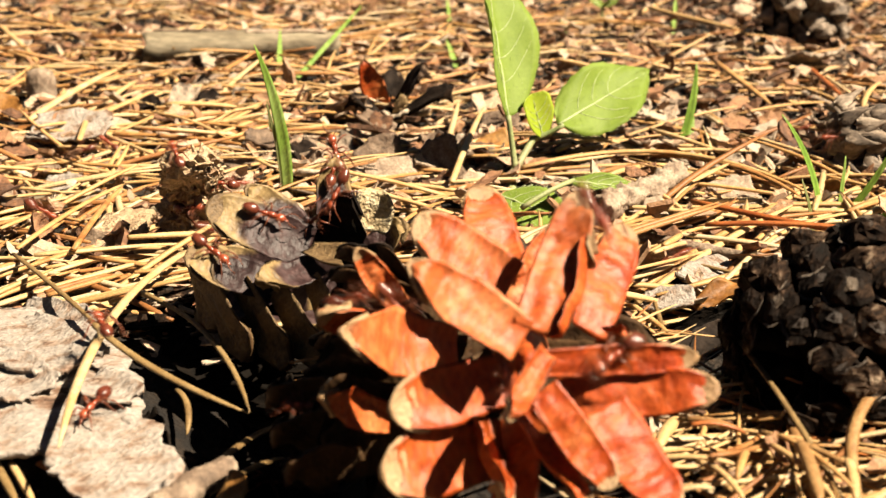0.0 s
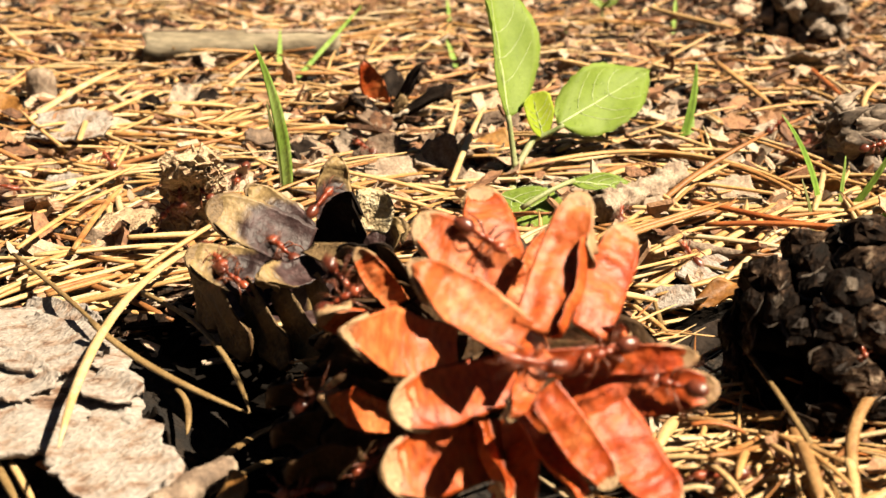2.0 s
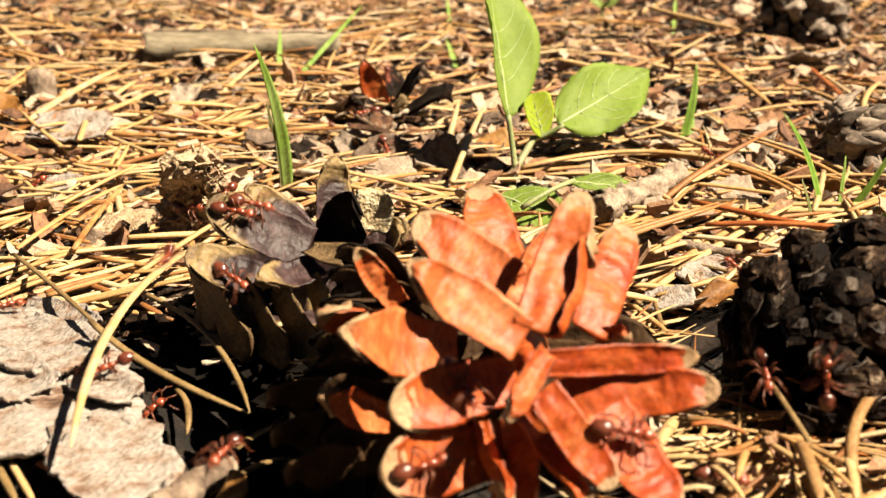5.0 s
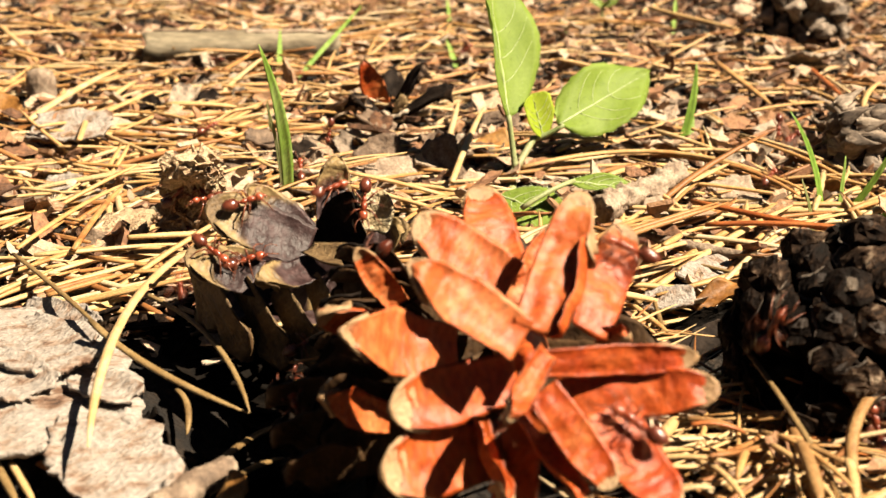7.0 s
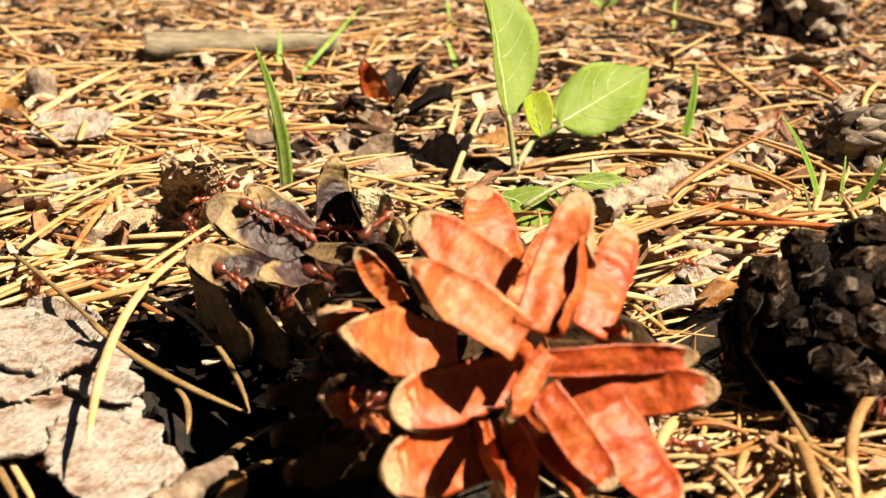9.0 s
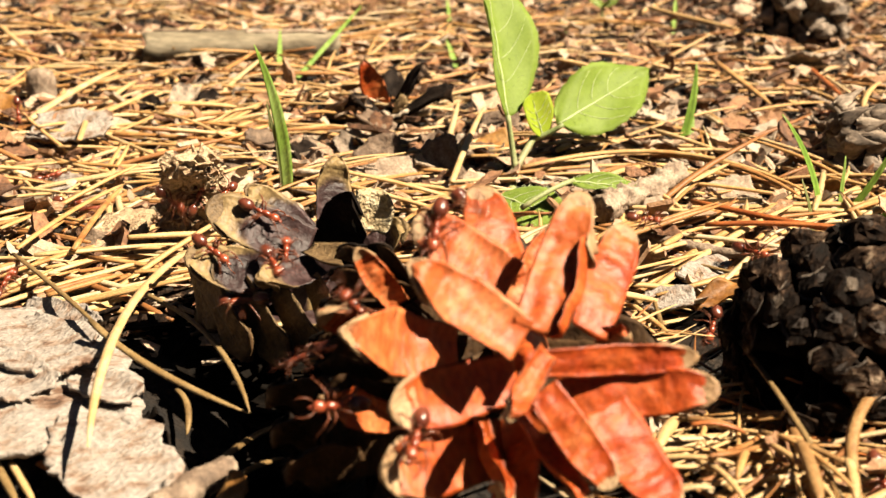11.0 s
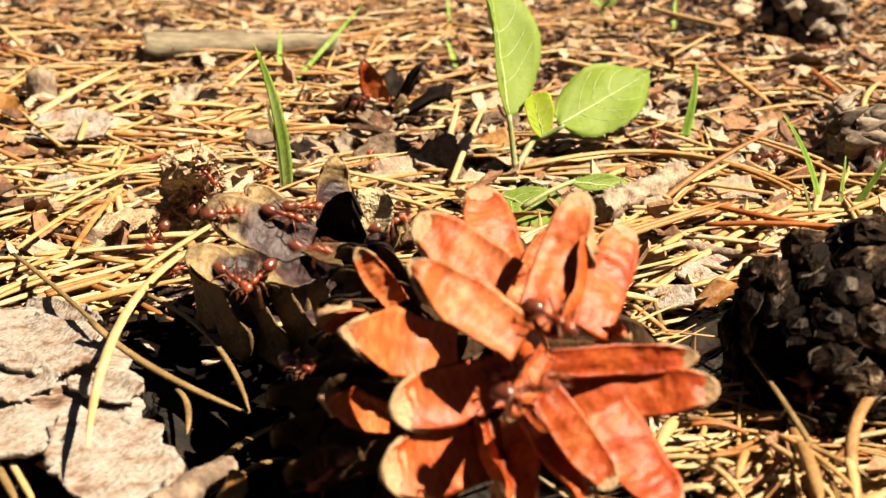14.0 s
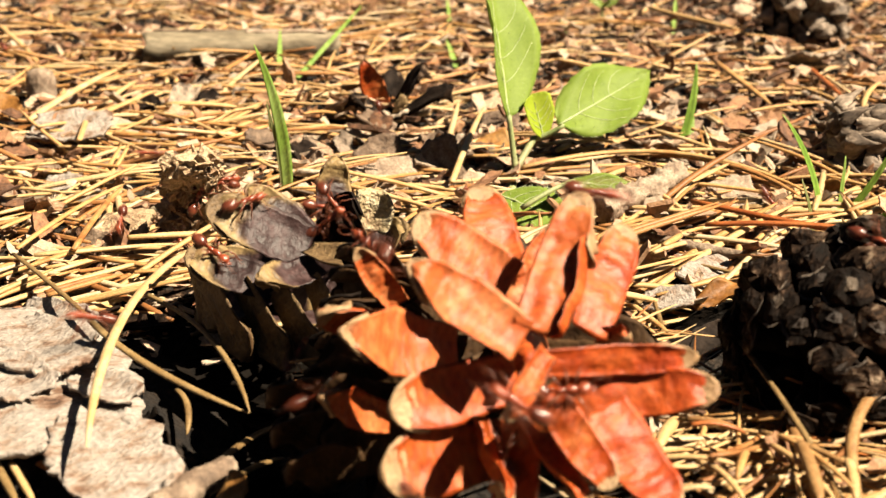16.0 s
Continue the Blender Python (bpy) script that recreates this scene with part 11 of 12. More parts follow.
    walk(ANTS[20], [(0, pose(-0.0068, 0.1590, 0.0257, -65, 35, -153)), (0.25, pose(0.0004, 0.1470, 0.0221, -45, 21, -131)), (0.5, pose(0.0073, 0.1372, 0.0179, -13, 52, -132)), (0.75, pose(0.0184, 0.1282, 0.0212, -7, 44, -96)), (1, pose(0.0368, 0.1594, 0.0042, 5, 14, -74)), (1.25, pose(0.0269, 0.1319, 0.0239, 39, -17, -3)), (1.5, pose(0.0233, 0.1338, 0.0293, -2, -34, 84)), (1.75, pose(0.0213, 0.1346, 0.0290, -8, -25, 75)), (2, pose(0.0189, 0.1334, 0.0294, -25, -63, 131)), (2.25, pose(0.0169, 0.1326, 0.0285, -45, -53, 155)), (2.5, pose(0.0150, 0.1320, 0.0273, -62, 10, -171)), (2.75, pose(0.0185, 0.1311, 0.0216, -13, 17, -137)), (3, pose(0.0216, 0.1266, 0.0178, -30, 31, -131)), (3.25, pose(0.0224, 0.1280, 0.0194, 33, 31, -29)), (3.5, pose(0.0231, 0.1300, 0.0216, 36, -25, 37)), (3.75, pose(0.0201, 0.1294, 0.0219, 9, -40, 87)), (4, pose(0.0170, 0.1279, 0.0230, 7, -50, 81)), (4.25, pose(0.0166, 0.1279, 0.0230, -34, -39, 138)), (4.5, pose(0.0162, 0.1278, 0.0223, -49, 23, -161)), (4.75, pose(0.0187, 0.1297, 0.0206, 4, 22, -84)), (5, pose(0.0209, 0.1286, 0.0208, -13, 42, -100)), (5.25, pose(0.0203, 0.1285, 0.0209, 42, 14, -5)), (5.5, pose(0.0202, 0.1287, 0.0212, 26, -35, 59)), (5.75, pose(0.0190, 0.1300, 0.0211, -22, -14, 151)), (6, pose(0.0171, 0.1277, 0.0224, 13, -46, 76)), (6.25, pose(0.0145, 0.1278, 0.0231, 22, -50, 62)), (6.5, pose(0.0131, 0.1281, 0.0237, 6, -51, 84)), (6.75, pose(0.0111, 0.1312, 0.0217, -4, -41, 103)), (7, pose(0.0092, 0.1351, 0.0193, -46, -32, 106)), (7.25, pose(-0.0005, 0.1301, 0.0182, -1, -49, 118)), (7.5, pose(-0.0135, 0.1726, -0.0087, -29, -4, 100)), (7.75, pose(-0.0093, 0.1485, 0.0043, -49, 32, 170)), (8, pose(-0.0057, 0.1239, 0.0170, -41, 1, -156)), (8.25, pose(-0.0024, 0.1269, 0.0156, -19, 41, -89)), (8.5, pose(-0.0003, 0.1279, 0.0149, 43, 19, 9)), (8.75, pose(-0.0044, 0.1266, 0.0202, 40, 15, 29)), (9, pose(-0.0101, 0.1435, 0.0160, 44, 1, 21)), (9.25, pose(-0.0109, 0.1410, 0.0175, 52, -30, 63)), (9.5, pose(-0.0112, 0.1408, 0.0182, 49, 39, 12)), (9.75, pose(-0.0061, 0.1283, 0.0237, -16, 55, -104)), (10, pose(-0.0029, 0.1301, 0.0221, -29, -9, -166)), (10.25, pose(-0.0030, 0.1301, 0.0215, -44, -19, -169)), (10.5, pose(-0.0034, 0.1296, 0.0210, -27, -27, -179)), (10.75, pose(-0.0035, 0.1285, 0.0204, -26, -28, -179)), (11, pose(-0.0038, 0.1279, 0.0204, -27, -30, -178)), (11.25, pose(-0.0035, 0.1272, 0.0189, -36, 1, -136)), (11.5, pose(-0.0026, 0.1267, 0.0178, -4, 29, -63)), (11.75, pose(0.0013, 0.1298, 0.0151, -32, 42, -105)), (12, pose(0.0045, 0.1309, 0.0137, 40, 26, 1)), (12.25, pose(-0.0063, 0.1285, 0.0246, 32, -51, 11)), (12.5, pose(-0.0195, 0.1660, 0.0170, 44, -48, 22)), (12.75, pose(-0.0196, 0.1661, 0.0169, -58, -32, 143)), (13, pose(-0.0213, 0.1853, 0.0076, 9, -44, 30)), (13.25, pose(-0.0264, 0.1903, 0.0108, 67, -47, -13)), (13.5, pose(-0.0304, 0.1892, 0.0158, -51, -47, 135)), (13.75, pose(-0.0267, 0.1865, 0.0099, -57, 32, 168)), (14, pose(-0.0198, 0.1619, 0.0144, -4, 42, -131)), (14.25, pose(-0.0237, 0.1889, 0.0067, 38, 4, -46)), (14.5, pose(-0.0240, 0.2054, 0.0059, 18, 45, -31)), (14.75, pose(-0.0156, 0.1491, 0.0257, 89, 140, 23)), (15, pose(-0.0140, 0.1606, 0.0179, -59, 46, -165)), (15.25, pose(-0.0140, 0.1606, 0.0182, 70, 44, -25)), (15.5, pose(-0.0143, 0.1602, 0.0199, 84, 11, -10)), (15.75, pose(-0.0124, 0.1735, 0.0234, 75, 8, -31)), (16, pose(-0.0102, 0.1748, 0.0295, 58, -59, 6))])
    walk(ANTS[21], [(0, pose(-0.0205, 0.2173, 0.0296, 44, 21, 4)), (0.25, pose(-0.0203, 0.2174, 0.0287, 44, 21, 4)), (0.5, pose(-0.0198, 0.2164, 0.0300, 42, -46, 58)), (0.75, pose(-0.0381, 0.3040, 0.0052, -53, -69, 123)), (1, pose(-0.0330, 0.2069, 0.0295, -47, -12, -180)), (1.25, pose(-0.0273, 0.2023, 0.0235, -45, 24, -142)), (1.5, pose(-0.0213, 0.1946, 0.0193, -24, 16, -147)), (1.75, pose(-0.0239, 0.1952, 0.0205, -12, -22, 137)), (2, pose(-0.0277, 0.1990, 0.0198, 35, -15, 49)), (2.25, pose(-0.0246, 0.2023, 0.0205, 17, 10, -30)), (2.5, pose(-0.0202, 0.2049, 0.0219, 9, -42, 40)), (2.75, pose(-0.0292, 0.1975, 0.0198, -2, -41, 118)), (3, pose(-0.0377, 0.1900, 0.0181, -19, -40, 121)), (3.25, pose(-0.0428, 0.1998, 0.0125, -60, -38, 129)), (3.5, pose(-0.0492, 0.2162, 0.0046, -16, -57, 108)), (3.75, pose(-0.0641, 0.2137, 0.0040, -7, -11, 123)), (4, pose(-0.0770, 0.2030, 0.0067, 5, -11, 95)), (4.25, pose(-0.0770, 0.2003, 0.0062, -17, 4, 177)), (4.5, pose(-0.0772, 0.2000, 0.0062, -12, -11, 112)), (4.75, pose(-0.0775, 0.2033, 0.0067, 11, -3, 28)), (5, pose(-0.0788, 0.2047, 0.0069, 2, 10, -55)), (5.25, pose(-0.0735, 0.2027, 0.0071, 2, 21, -113)), (5.5, pose(-0.0672, 0.1967, 0.0073, -1, 19, -116)), (5.75, pose(-0.0664, 0.1939, 0.0073, -8, 17, -133)), (6, pose(-0.0629, 0.1890, 0.0076, -2, 12, -110)), (6.25, pose(-0.0595, 0.1895, 0.0085, 5, 5, -67)), (6.5, pose(-0.0596, 0.2130, -0.0005, 3, 32, -71)), (6.75, pose(-0.0485, 0.2157, 0.0053, 40, 50, -42)), (7, pose(-0.0331, 0.1944, 0.0193, 16, 25, -71)), (7.25, pose(-0.0341, 0.2135, 0.0143, 37, 39, -49)), (7.5, pose(-0.0294, 0.1988, 0.0208, 16, 41, -41)), (7.75, pose(-0.0279, 0.2008, 0.0217, -14, 46, -89)), (8, pose(-0.0268, 0.2004, 0.0204, 44, 13, 6)), (8.25, pose(-0.0289, 0.2009, 0.0227, 44, -20, 41)), (8.5, pose(-0.0288, 0.2012, 0.0230, 32, 38, -23)), (8.75, pose(-0.0234, 0.2028, 0.0228, -18, 42, -97)), (9, pose(-0.0178, 0.2038, 0.0229, 12, 58, -101)), (9.25, pose(-0.0184, 0.2038, 0.0220, -58, 12, 162)), (9.5, pose(-0.0194, 0.2043, 0.0217, -56, -21, 142)), (9.75, pose(-0.0191, 0.1954, 0.0224, -28, -2, 160)), (10, pose(-0.0189, 0.1940, 0.0218, -26, 4, 172)), (10.25, pose(-0.0187, 0.1906, 0.0217, -20, 13, -164)), (10.5, pose(-0.0164, 0.1747, 0.0259, -47, -37, 137)), (10.75, pose(-0.0226, 0.1951, 0.0197, 12, -25, 83)), (11, pose(-0.0273, 0.1984, 0.0192, 39, 11, 11)), (11.25, pose(-0.0222, 0.1937, 0.0215, 3, 29, -78)), (11.5, pose(-0.0153, 0.1797, 0.0253, 22, 94, -91)), (11.75, pose(-0.0121, 0.1569, 0.0337, 50, 61, -22)), (12, pose(-0.0102, 0.1748, 0.0295, 69, -21, 2)), (12.25, pose(-0.0261, 0.2001, 0.0198, 6, -46, 98)), (12.5, pose(-0.0379, 0.1936, 0.0205, 31, -11, 43)), (12.75, pose(-0.0329, 0.1951, 0.0201, 35, 19, -26)), (13, pose(-0.0264, 0.1994, 0.0192, -0, 43, -69)), (13.25, pose(-0.0271, 0.2003, 0.0205, 45, 3, 15)), (13.5, pose(-0.0285, 0.2007, 0.0220, 6, 47, -61)), (13.75, pose(-0.0263, 0.2007, 0.0207, -29, 38, -118)), (14, pose(-0.0221, 0.1939, 0.0215, -6, 26, -98)), (14.25, pose(-0.0123, 0.1572, 0.0332, -48, 70, -102)), (14.5, pose(-0.0066, 0.1723, 0.0276, 101, 120, -25)), (14.75, pose(-0.0018, 0.1324, 0.0360, -48, 17, -138)), (15, pose(0.0022, 0.1639, 0.0172, -49, 39, -143)), (15.25, pose(0.0020, 0.1302, 0.0335, 35, 42, -22)), (15.5, pose(0.0016, 0.1318, 0.0348, 46, 4, 9)), (15.75, pose(0.0023, 0.1476, 0.0376, 48, 6, 8)), (16, pose(0.0049, 0.2842, 0.0067, 106, 5, 7))])
    walk(ANTS[22], [(0, pose(-0.0525, 0.2989, 0.0054, -15, 44, -86)), (0.25, pose(-0.0367, 0.2927, 0.0079, -18, 53, -90)), (0.5, pose(-0.0207, 0.2866, 0.0088, -14, 54, -81)), (0.75, pose(-0.0159, 0.3129, 0.0048, 23, 24, -34)), (1, pose(-0.0086, 0.3173, 0.0066, 29, -27, 35)), (1.25, pose(-0.0215, 0.2150, 0.0305, 1, -62, 101)), (1.5, pose(-0.0484, 0.2551, 0.0180, 30, -80, 87)), (1.75, pose(-0.0519, 0.2489, 0.0191, -45, -62, 137)), (2, pose(-0.0560, 0.2512, 0.0165, -73, 4, -178)), (2.25, pose(-0.0344, 0.2020, 0.0286, -19, 46, -100)), (2.5, pose(-0.0254, 0.2089, 0.0252, -52, 9, -161)), (2.75, pose(-0.0338, 0.2007, 0.0267, -18, -42, 125)), (3, pose(-0.0553, 0.2551, 0.0096, -8, -33, 90)), (3.25, pose(-0.0542, 0.2521, 0.0117, 28, -8, 2)), (3.5, pose(-0.0537, 0.2516, 0.0118, 2, -55, 86)), (3.75, pose(-0.0590, 0.2400, 0.0108, 1, -38, 125)), (4, pose(-0.0699, 0.2506, 0.0028, -36, -30, 135)), (4.25, pose(-0.0681, 0.2504, 0.0033, -49, 25, -173)), (4.5, pose(-0.0657, 0.2443, 0.0064, -37, 52, -134)), (4.75, pose(-0.0633, 0.2485, 0.0037, -23, 23, -106)), (5, pose(-0.0524, 0.2191, 0.0118, -5, -9, -177)), (5.25, pose(-0.0547, 0.2051, 0.0126, 0, -12, 110)), (5.5, pose(-0.0645, 0.2196, 0.0031, -35, -44, -164)), (5.75, pose(-0.0551, 0.1859, 0.0133, -12, -4, 180)), (6, pose(-0.0535, 0.1791, 0.0129, -13, 13, -98)), (6.25, pose(-0.0599, 0.2418, -0.0017, -3, 22, -55)), (6.5, pose(-0.0511, 0.2554, 0.0042, 5, 36, -34)), (6.75, pose(-0.0372, 0.1983, 0.0252, 29, 38, -19)), (7, pose(-0.0343, 0.2016, 0.0280, 15, 47, -53)), (7.25, pose(-0.0323, 0.2015, 0.0269, -36, 34, -124)), (7.5, pose(-0.0310, 0.2017, 0.0258, -28, 41, -103)), (7.75, pose(-0.0278, 0.2032, 0.0254, -25, 50, -109)), (8, pose(-0.0249, 0.2030, 0.0238, 16, 53, -58)), (8.25, pose(-0.0228, 0.2125, 0.0249, 42, 39, -7)), (8.5, pose(-0.0202, 0.2173, 0.0273, -15, 47, -89)), (8.75, pose(0.0095, 0.1594, 0.0369, -13, 38, -104)), (9, pose(0.0481, 0.2355, 0.0052, -11, 26, -96)), (9.25, pose(0.0444, 0.2347, 0.0098, 23, 6, -9)), (9.5, pose(0.0424, 0.2474, 0.0094, 26, -45, 58)), (9.75, pose(0.0255, 0.1521, 0.0375, -31, -24, 163)), (10, pose(0.0253, 0.1503, 0.0370, 26, -34, 64)), (10.25, pose(0.0415, 0.2496, 0.0095, 41, -1, 7)), (10.5, pose(0.0449, 0.2730, 0.0068, 33, 13, -9)), (10.75, pose(0.0457, 0.2758, 0.0058, -9, 40, -101)), (11, pose(0.0431, 0.2504, 0.0099, -4, 30, -100)), (11.25, pose(0.0503, 0.2510, 0.0112, 2, 40, -77)), (11.5, pose(0.0592, 0.2617, 0.0094, 19, 13, -12)), (11.75, pose(0.0576, 0.2838, 0.0046, 14, -29, 63)), (12, pose(0.0496, 0.2785, 0.0079, 32, -31, 39)), (12.25, pose(0.0538, 0.2831, 0.0085, 27, 24, -27)), (12.5, pose(0.0579, 0.2893, 0.0088, 27, 53, -41)), (12.75, pose(0.0621, 0.2886, 0.0110, 11, 20, -74)), (13, pose(0.0734, 0.3205, 0.0046, 77, 64, -35)), (13.25, pose(0.0791, 0.3216, 0.0066, 29, 25, -73)), (13.5, pose(0.0901, 0.3408, 0.0047, 12, 36, -80)), (13.75, pose(0.0890, 0.3309, 0.0057, -22, 47, -167)), (14, pose(0.0870, 0.3180, 0.0076, 27, 50, -93)), (14.25, pose(0.0982, 0.3453, 0.0020, -6, 37, -73)), (14.5, pose(0.1073, 0.3627, -0.0008, -3, 14, -101)), (14.75, pose(0.0962, 0.3135, 0.0073, 7, 14, -122)), (15, pose(0.0976, 0.3071, 0.0056, 92, 136, -2)), (15.25, pose(0.0944, 0.2889, 0.0053, -14, 26, 177)), (15.5, pose(0.0628, 0.1823, 0.0290, -43, 42, 171)), (15.75, pose(0.0639, 0.1797, 0.0298, -5, 70, -129)), (16, pose(0.0663, 0.1781, 0.0292, -27, 66, -146))])
    walk(ANTS[23], [(0, pose(-0.1020, 0.3370, 0.0064, 40, -115, 52)), (0.25, pose(-0.1109, 0.3443, 0.0023, 51, -111, 40)), (0.5, pose(-0.1081, 0.3160, 0.0071, -19, -49, 112)), (0.75, pose(-0.1120, 0.3158, 0.0065, -3, -40, 90)), (1, pose(-0.1174, 0.3176, 0.0066, 1, -31, 70)), (1.25, pose(-0.1125, 0.3039, 0.0091, -34, -24, 166)), (1.5, pose(-0.1168, 0.3150, 0.0054, -70, -0, -176)), (1.75, pose(-0.1102, 0.2968, 0.0075, -36, 2, 179)), (2, pose(-0.1056, 0.2838, 0.0082, -9, 33, -104)), (2.25, pose(-0.0916, 0.2867, 0.0059, -9, 25, -94)), (2.5, pose(-0.0745, 0.2780, 0.0070, 22, 38, -93)), (2.75, pose(-0.0727, 0.2785, 0.0073, -19, 35, -89)), (3, pose(-0.0676, 0.2705, 0.0092, -11, 37, -75)), (3.25, pose(-0.0522, 0.2496, 0.0187, 132, 62, 57)), (3.5, pose(-0.0512, 0.2978, 0.0099, 131, 79, 29)), (3.75, pose(-0.0504, 0.3212, 0.0028, 9, 103, -67)), (4, pose(-0.0448, 0.3171, 0.0040, -91, 7, -152)), (4.25, pose(-0.0324, 0.2077, 0.0300, -35, -47, 149)), (4.5, pose(-0.0357, 0.2014, 0.0285, -41, -35, 163)), (4.75, pose(-0.0354, 0.2004, 0.0268, -46, -8, -173)), (5, pose(-0.0358, 0.2001, 0.0267, -16, 44, -100)), (5.25, pose(-0.0340, 0.2014, 0.0277, 3, 49, -72)), (5.5, pose(-0.0299, 0.2030, 0.0273, 18, 50, -50)), (5.75, pose(-0.0394, 0.2932, 0.0060, 59, 42, 24)), (6, pose(-0.0388, 0.3085, 0.0052, 61, -42, 36)), (6.25, pose(-0.0314, 0.2079, 0.0296, -14, -55, 125)), (6.5, pose(-0.0358, 0.2018, 0.0293, -24, -50, 137)), (6.75, pose(-0.0395, 0.1983, 0.0269, -19, -41, 143)), (7, pose(-0.0582, 0.2595, 0.0038, 96, -141, -16)), (7.25, pose(-0.0519, 0.2411, 0.0100, 76, 140, 8)), (7.5, pose(-0.0510, 0.2470, 0.0088, 16, 52, -28)), (7.75, pose(-0.0540, 0.2552, 0.0089, 70, -16, 13)), (8, pose(-0.0545, 0.2525, 0.0123, 62, 2, 25)), (8.25, pose(-0.0535, 0.2556, 0.0087, -1, 69, -53)), (8.5, pose(-0.0502, 0.2475, 0.0086, -55, 13, -151)), (8.75, pose(-0.0616, 0.2493, 0.0032, -15, -32, 139)), (9, pose(-0.0665, 0.2267, 0.0061, 6, -35, 95)), (9.25, pose(-0.0699, 0.2349, 0.0067, 112, -46, -27)), (9.5, pose(-0.0748, 0.2400, 0.0068, 75, -55, 32)), (9.75, pose(-0.0857, 0.2677, -0.0004, 51, -26, 33)), (10, pose(-0.0835, 0.2536, 0.0096, 23, -10, 59)), (10.25, pose(-0.0840, 0.2519, 0.0095, 5, -24, 115)), (10.5, pose(-0.0845, 0.2499, 0.0094, 32, -16, 41)), (10.75, pose(-0.0838, 0.2562, 0.0102, 10, 22, -34)), (11, pose(-0.0905, 0.2845, 0.0044, -8, 39, -94)), (11.25, pose(-0.0830, 0.2563, 0.0100, -29, -16, -161)), (11.5, pose(-0.0937, 0.2834, -0.0007, -1, 10, -102)), (11.75, pose(-0.0728, 0.2534, 0.0062, -16, 42, -124)), (12, pose(-0.0586, 0.2469, 0.0066, -37, 8, -158)), (12.25, pose(-0.0637, 0.2309, 0.0065, -33, -41, 154)), (12.5, pose(-0.0705, 0.2222, 0.0064, 11, -30, 99)), (12.75, pose(-0.0734, 0.2282, 0.0056, 12, -23, 72)), (13, pose(-0.0761, 0.2274, 0.0064, 67, 19, 17)), (13.25, pose(-0.0681, 0.2500, 0.0094, -10, 39, -45)), (13.5, pose(-0.0524, 0.2462, 0.0207, 63, 66, -28)), (13.75, pose(-0.0582, 0.2535, 0.0123, -73, 26, -170)), (14, pose(-0.0592, 0.2395, 0.0102, -57, -37, 172)), (14.25, pose(-0.0611, 0.2552, 0.0093, 40, -48, 43)), (14.5, pose(-0.0592, 0.2552, 0.0130, -57, -30, 161)), (14.75, pose(-0.0596, 0.2565, 0.0068, 108, 161, 1)), (15, pose(-0.0536, 0.2397, 0.0097, -4, 63, -69)), (15.25, pose(-0.0568, 0.2555, 0.0110, 71, 20, -0)), (15.5, pose(-0.0537, 0.2469, 0.0198, 83, 17, 28)), (15.75, pose(-0.0503, 0.2489, 0.0198, 25, 68, -55)), (16, pose(-0.0481, 0.2551, 0.0184, -8, 73, -66))])
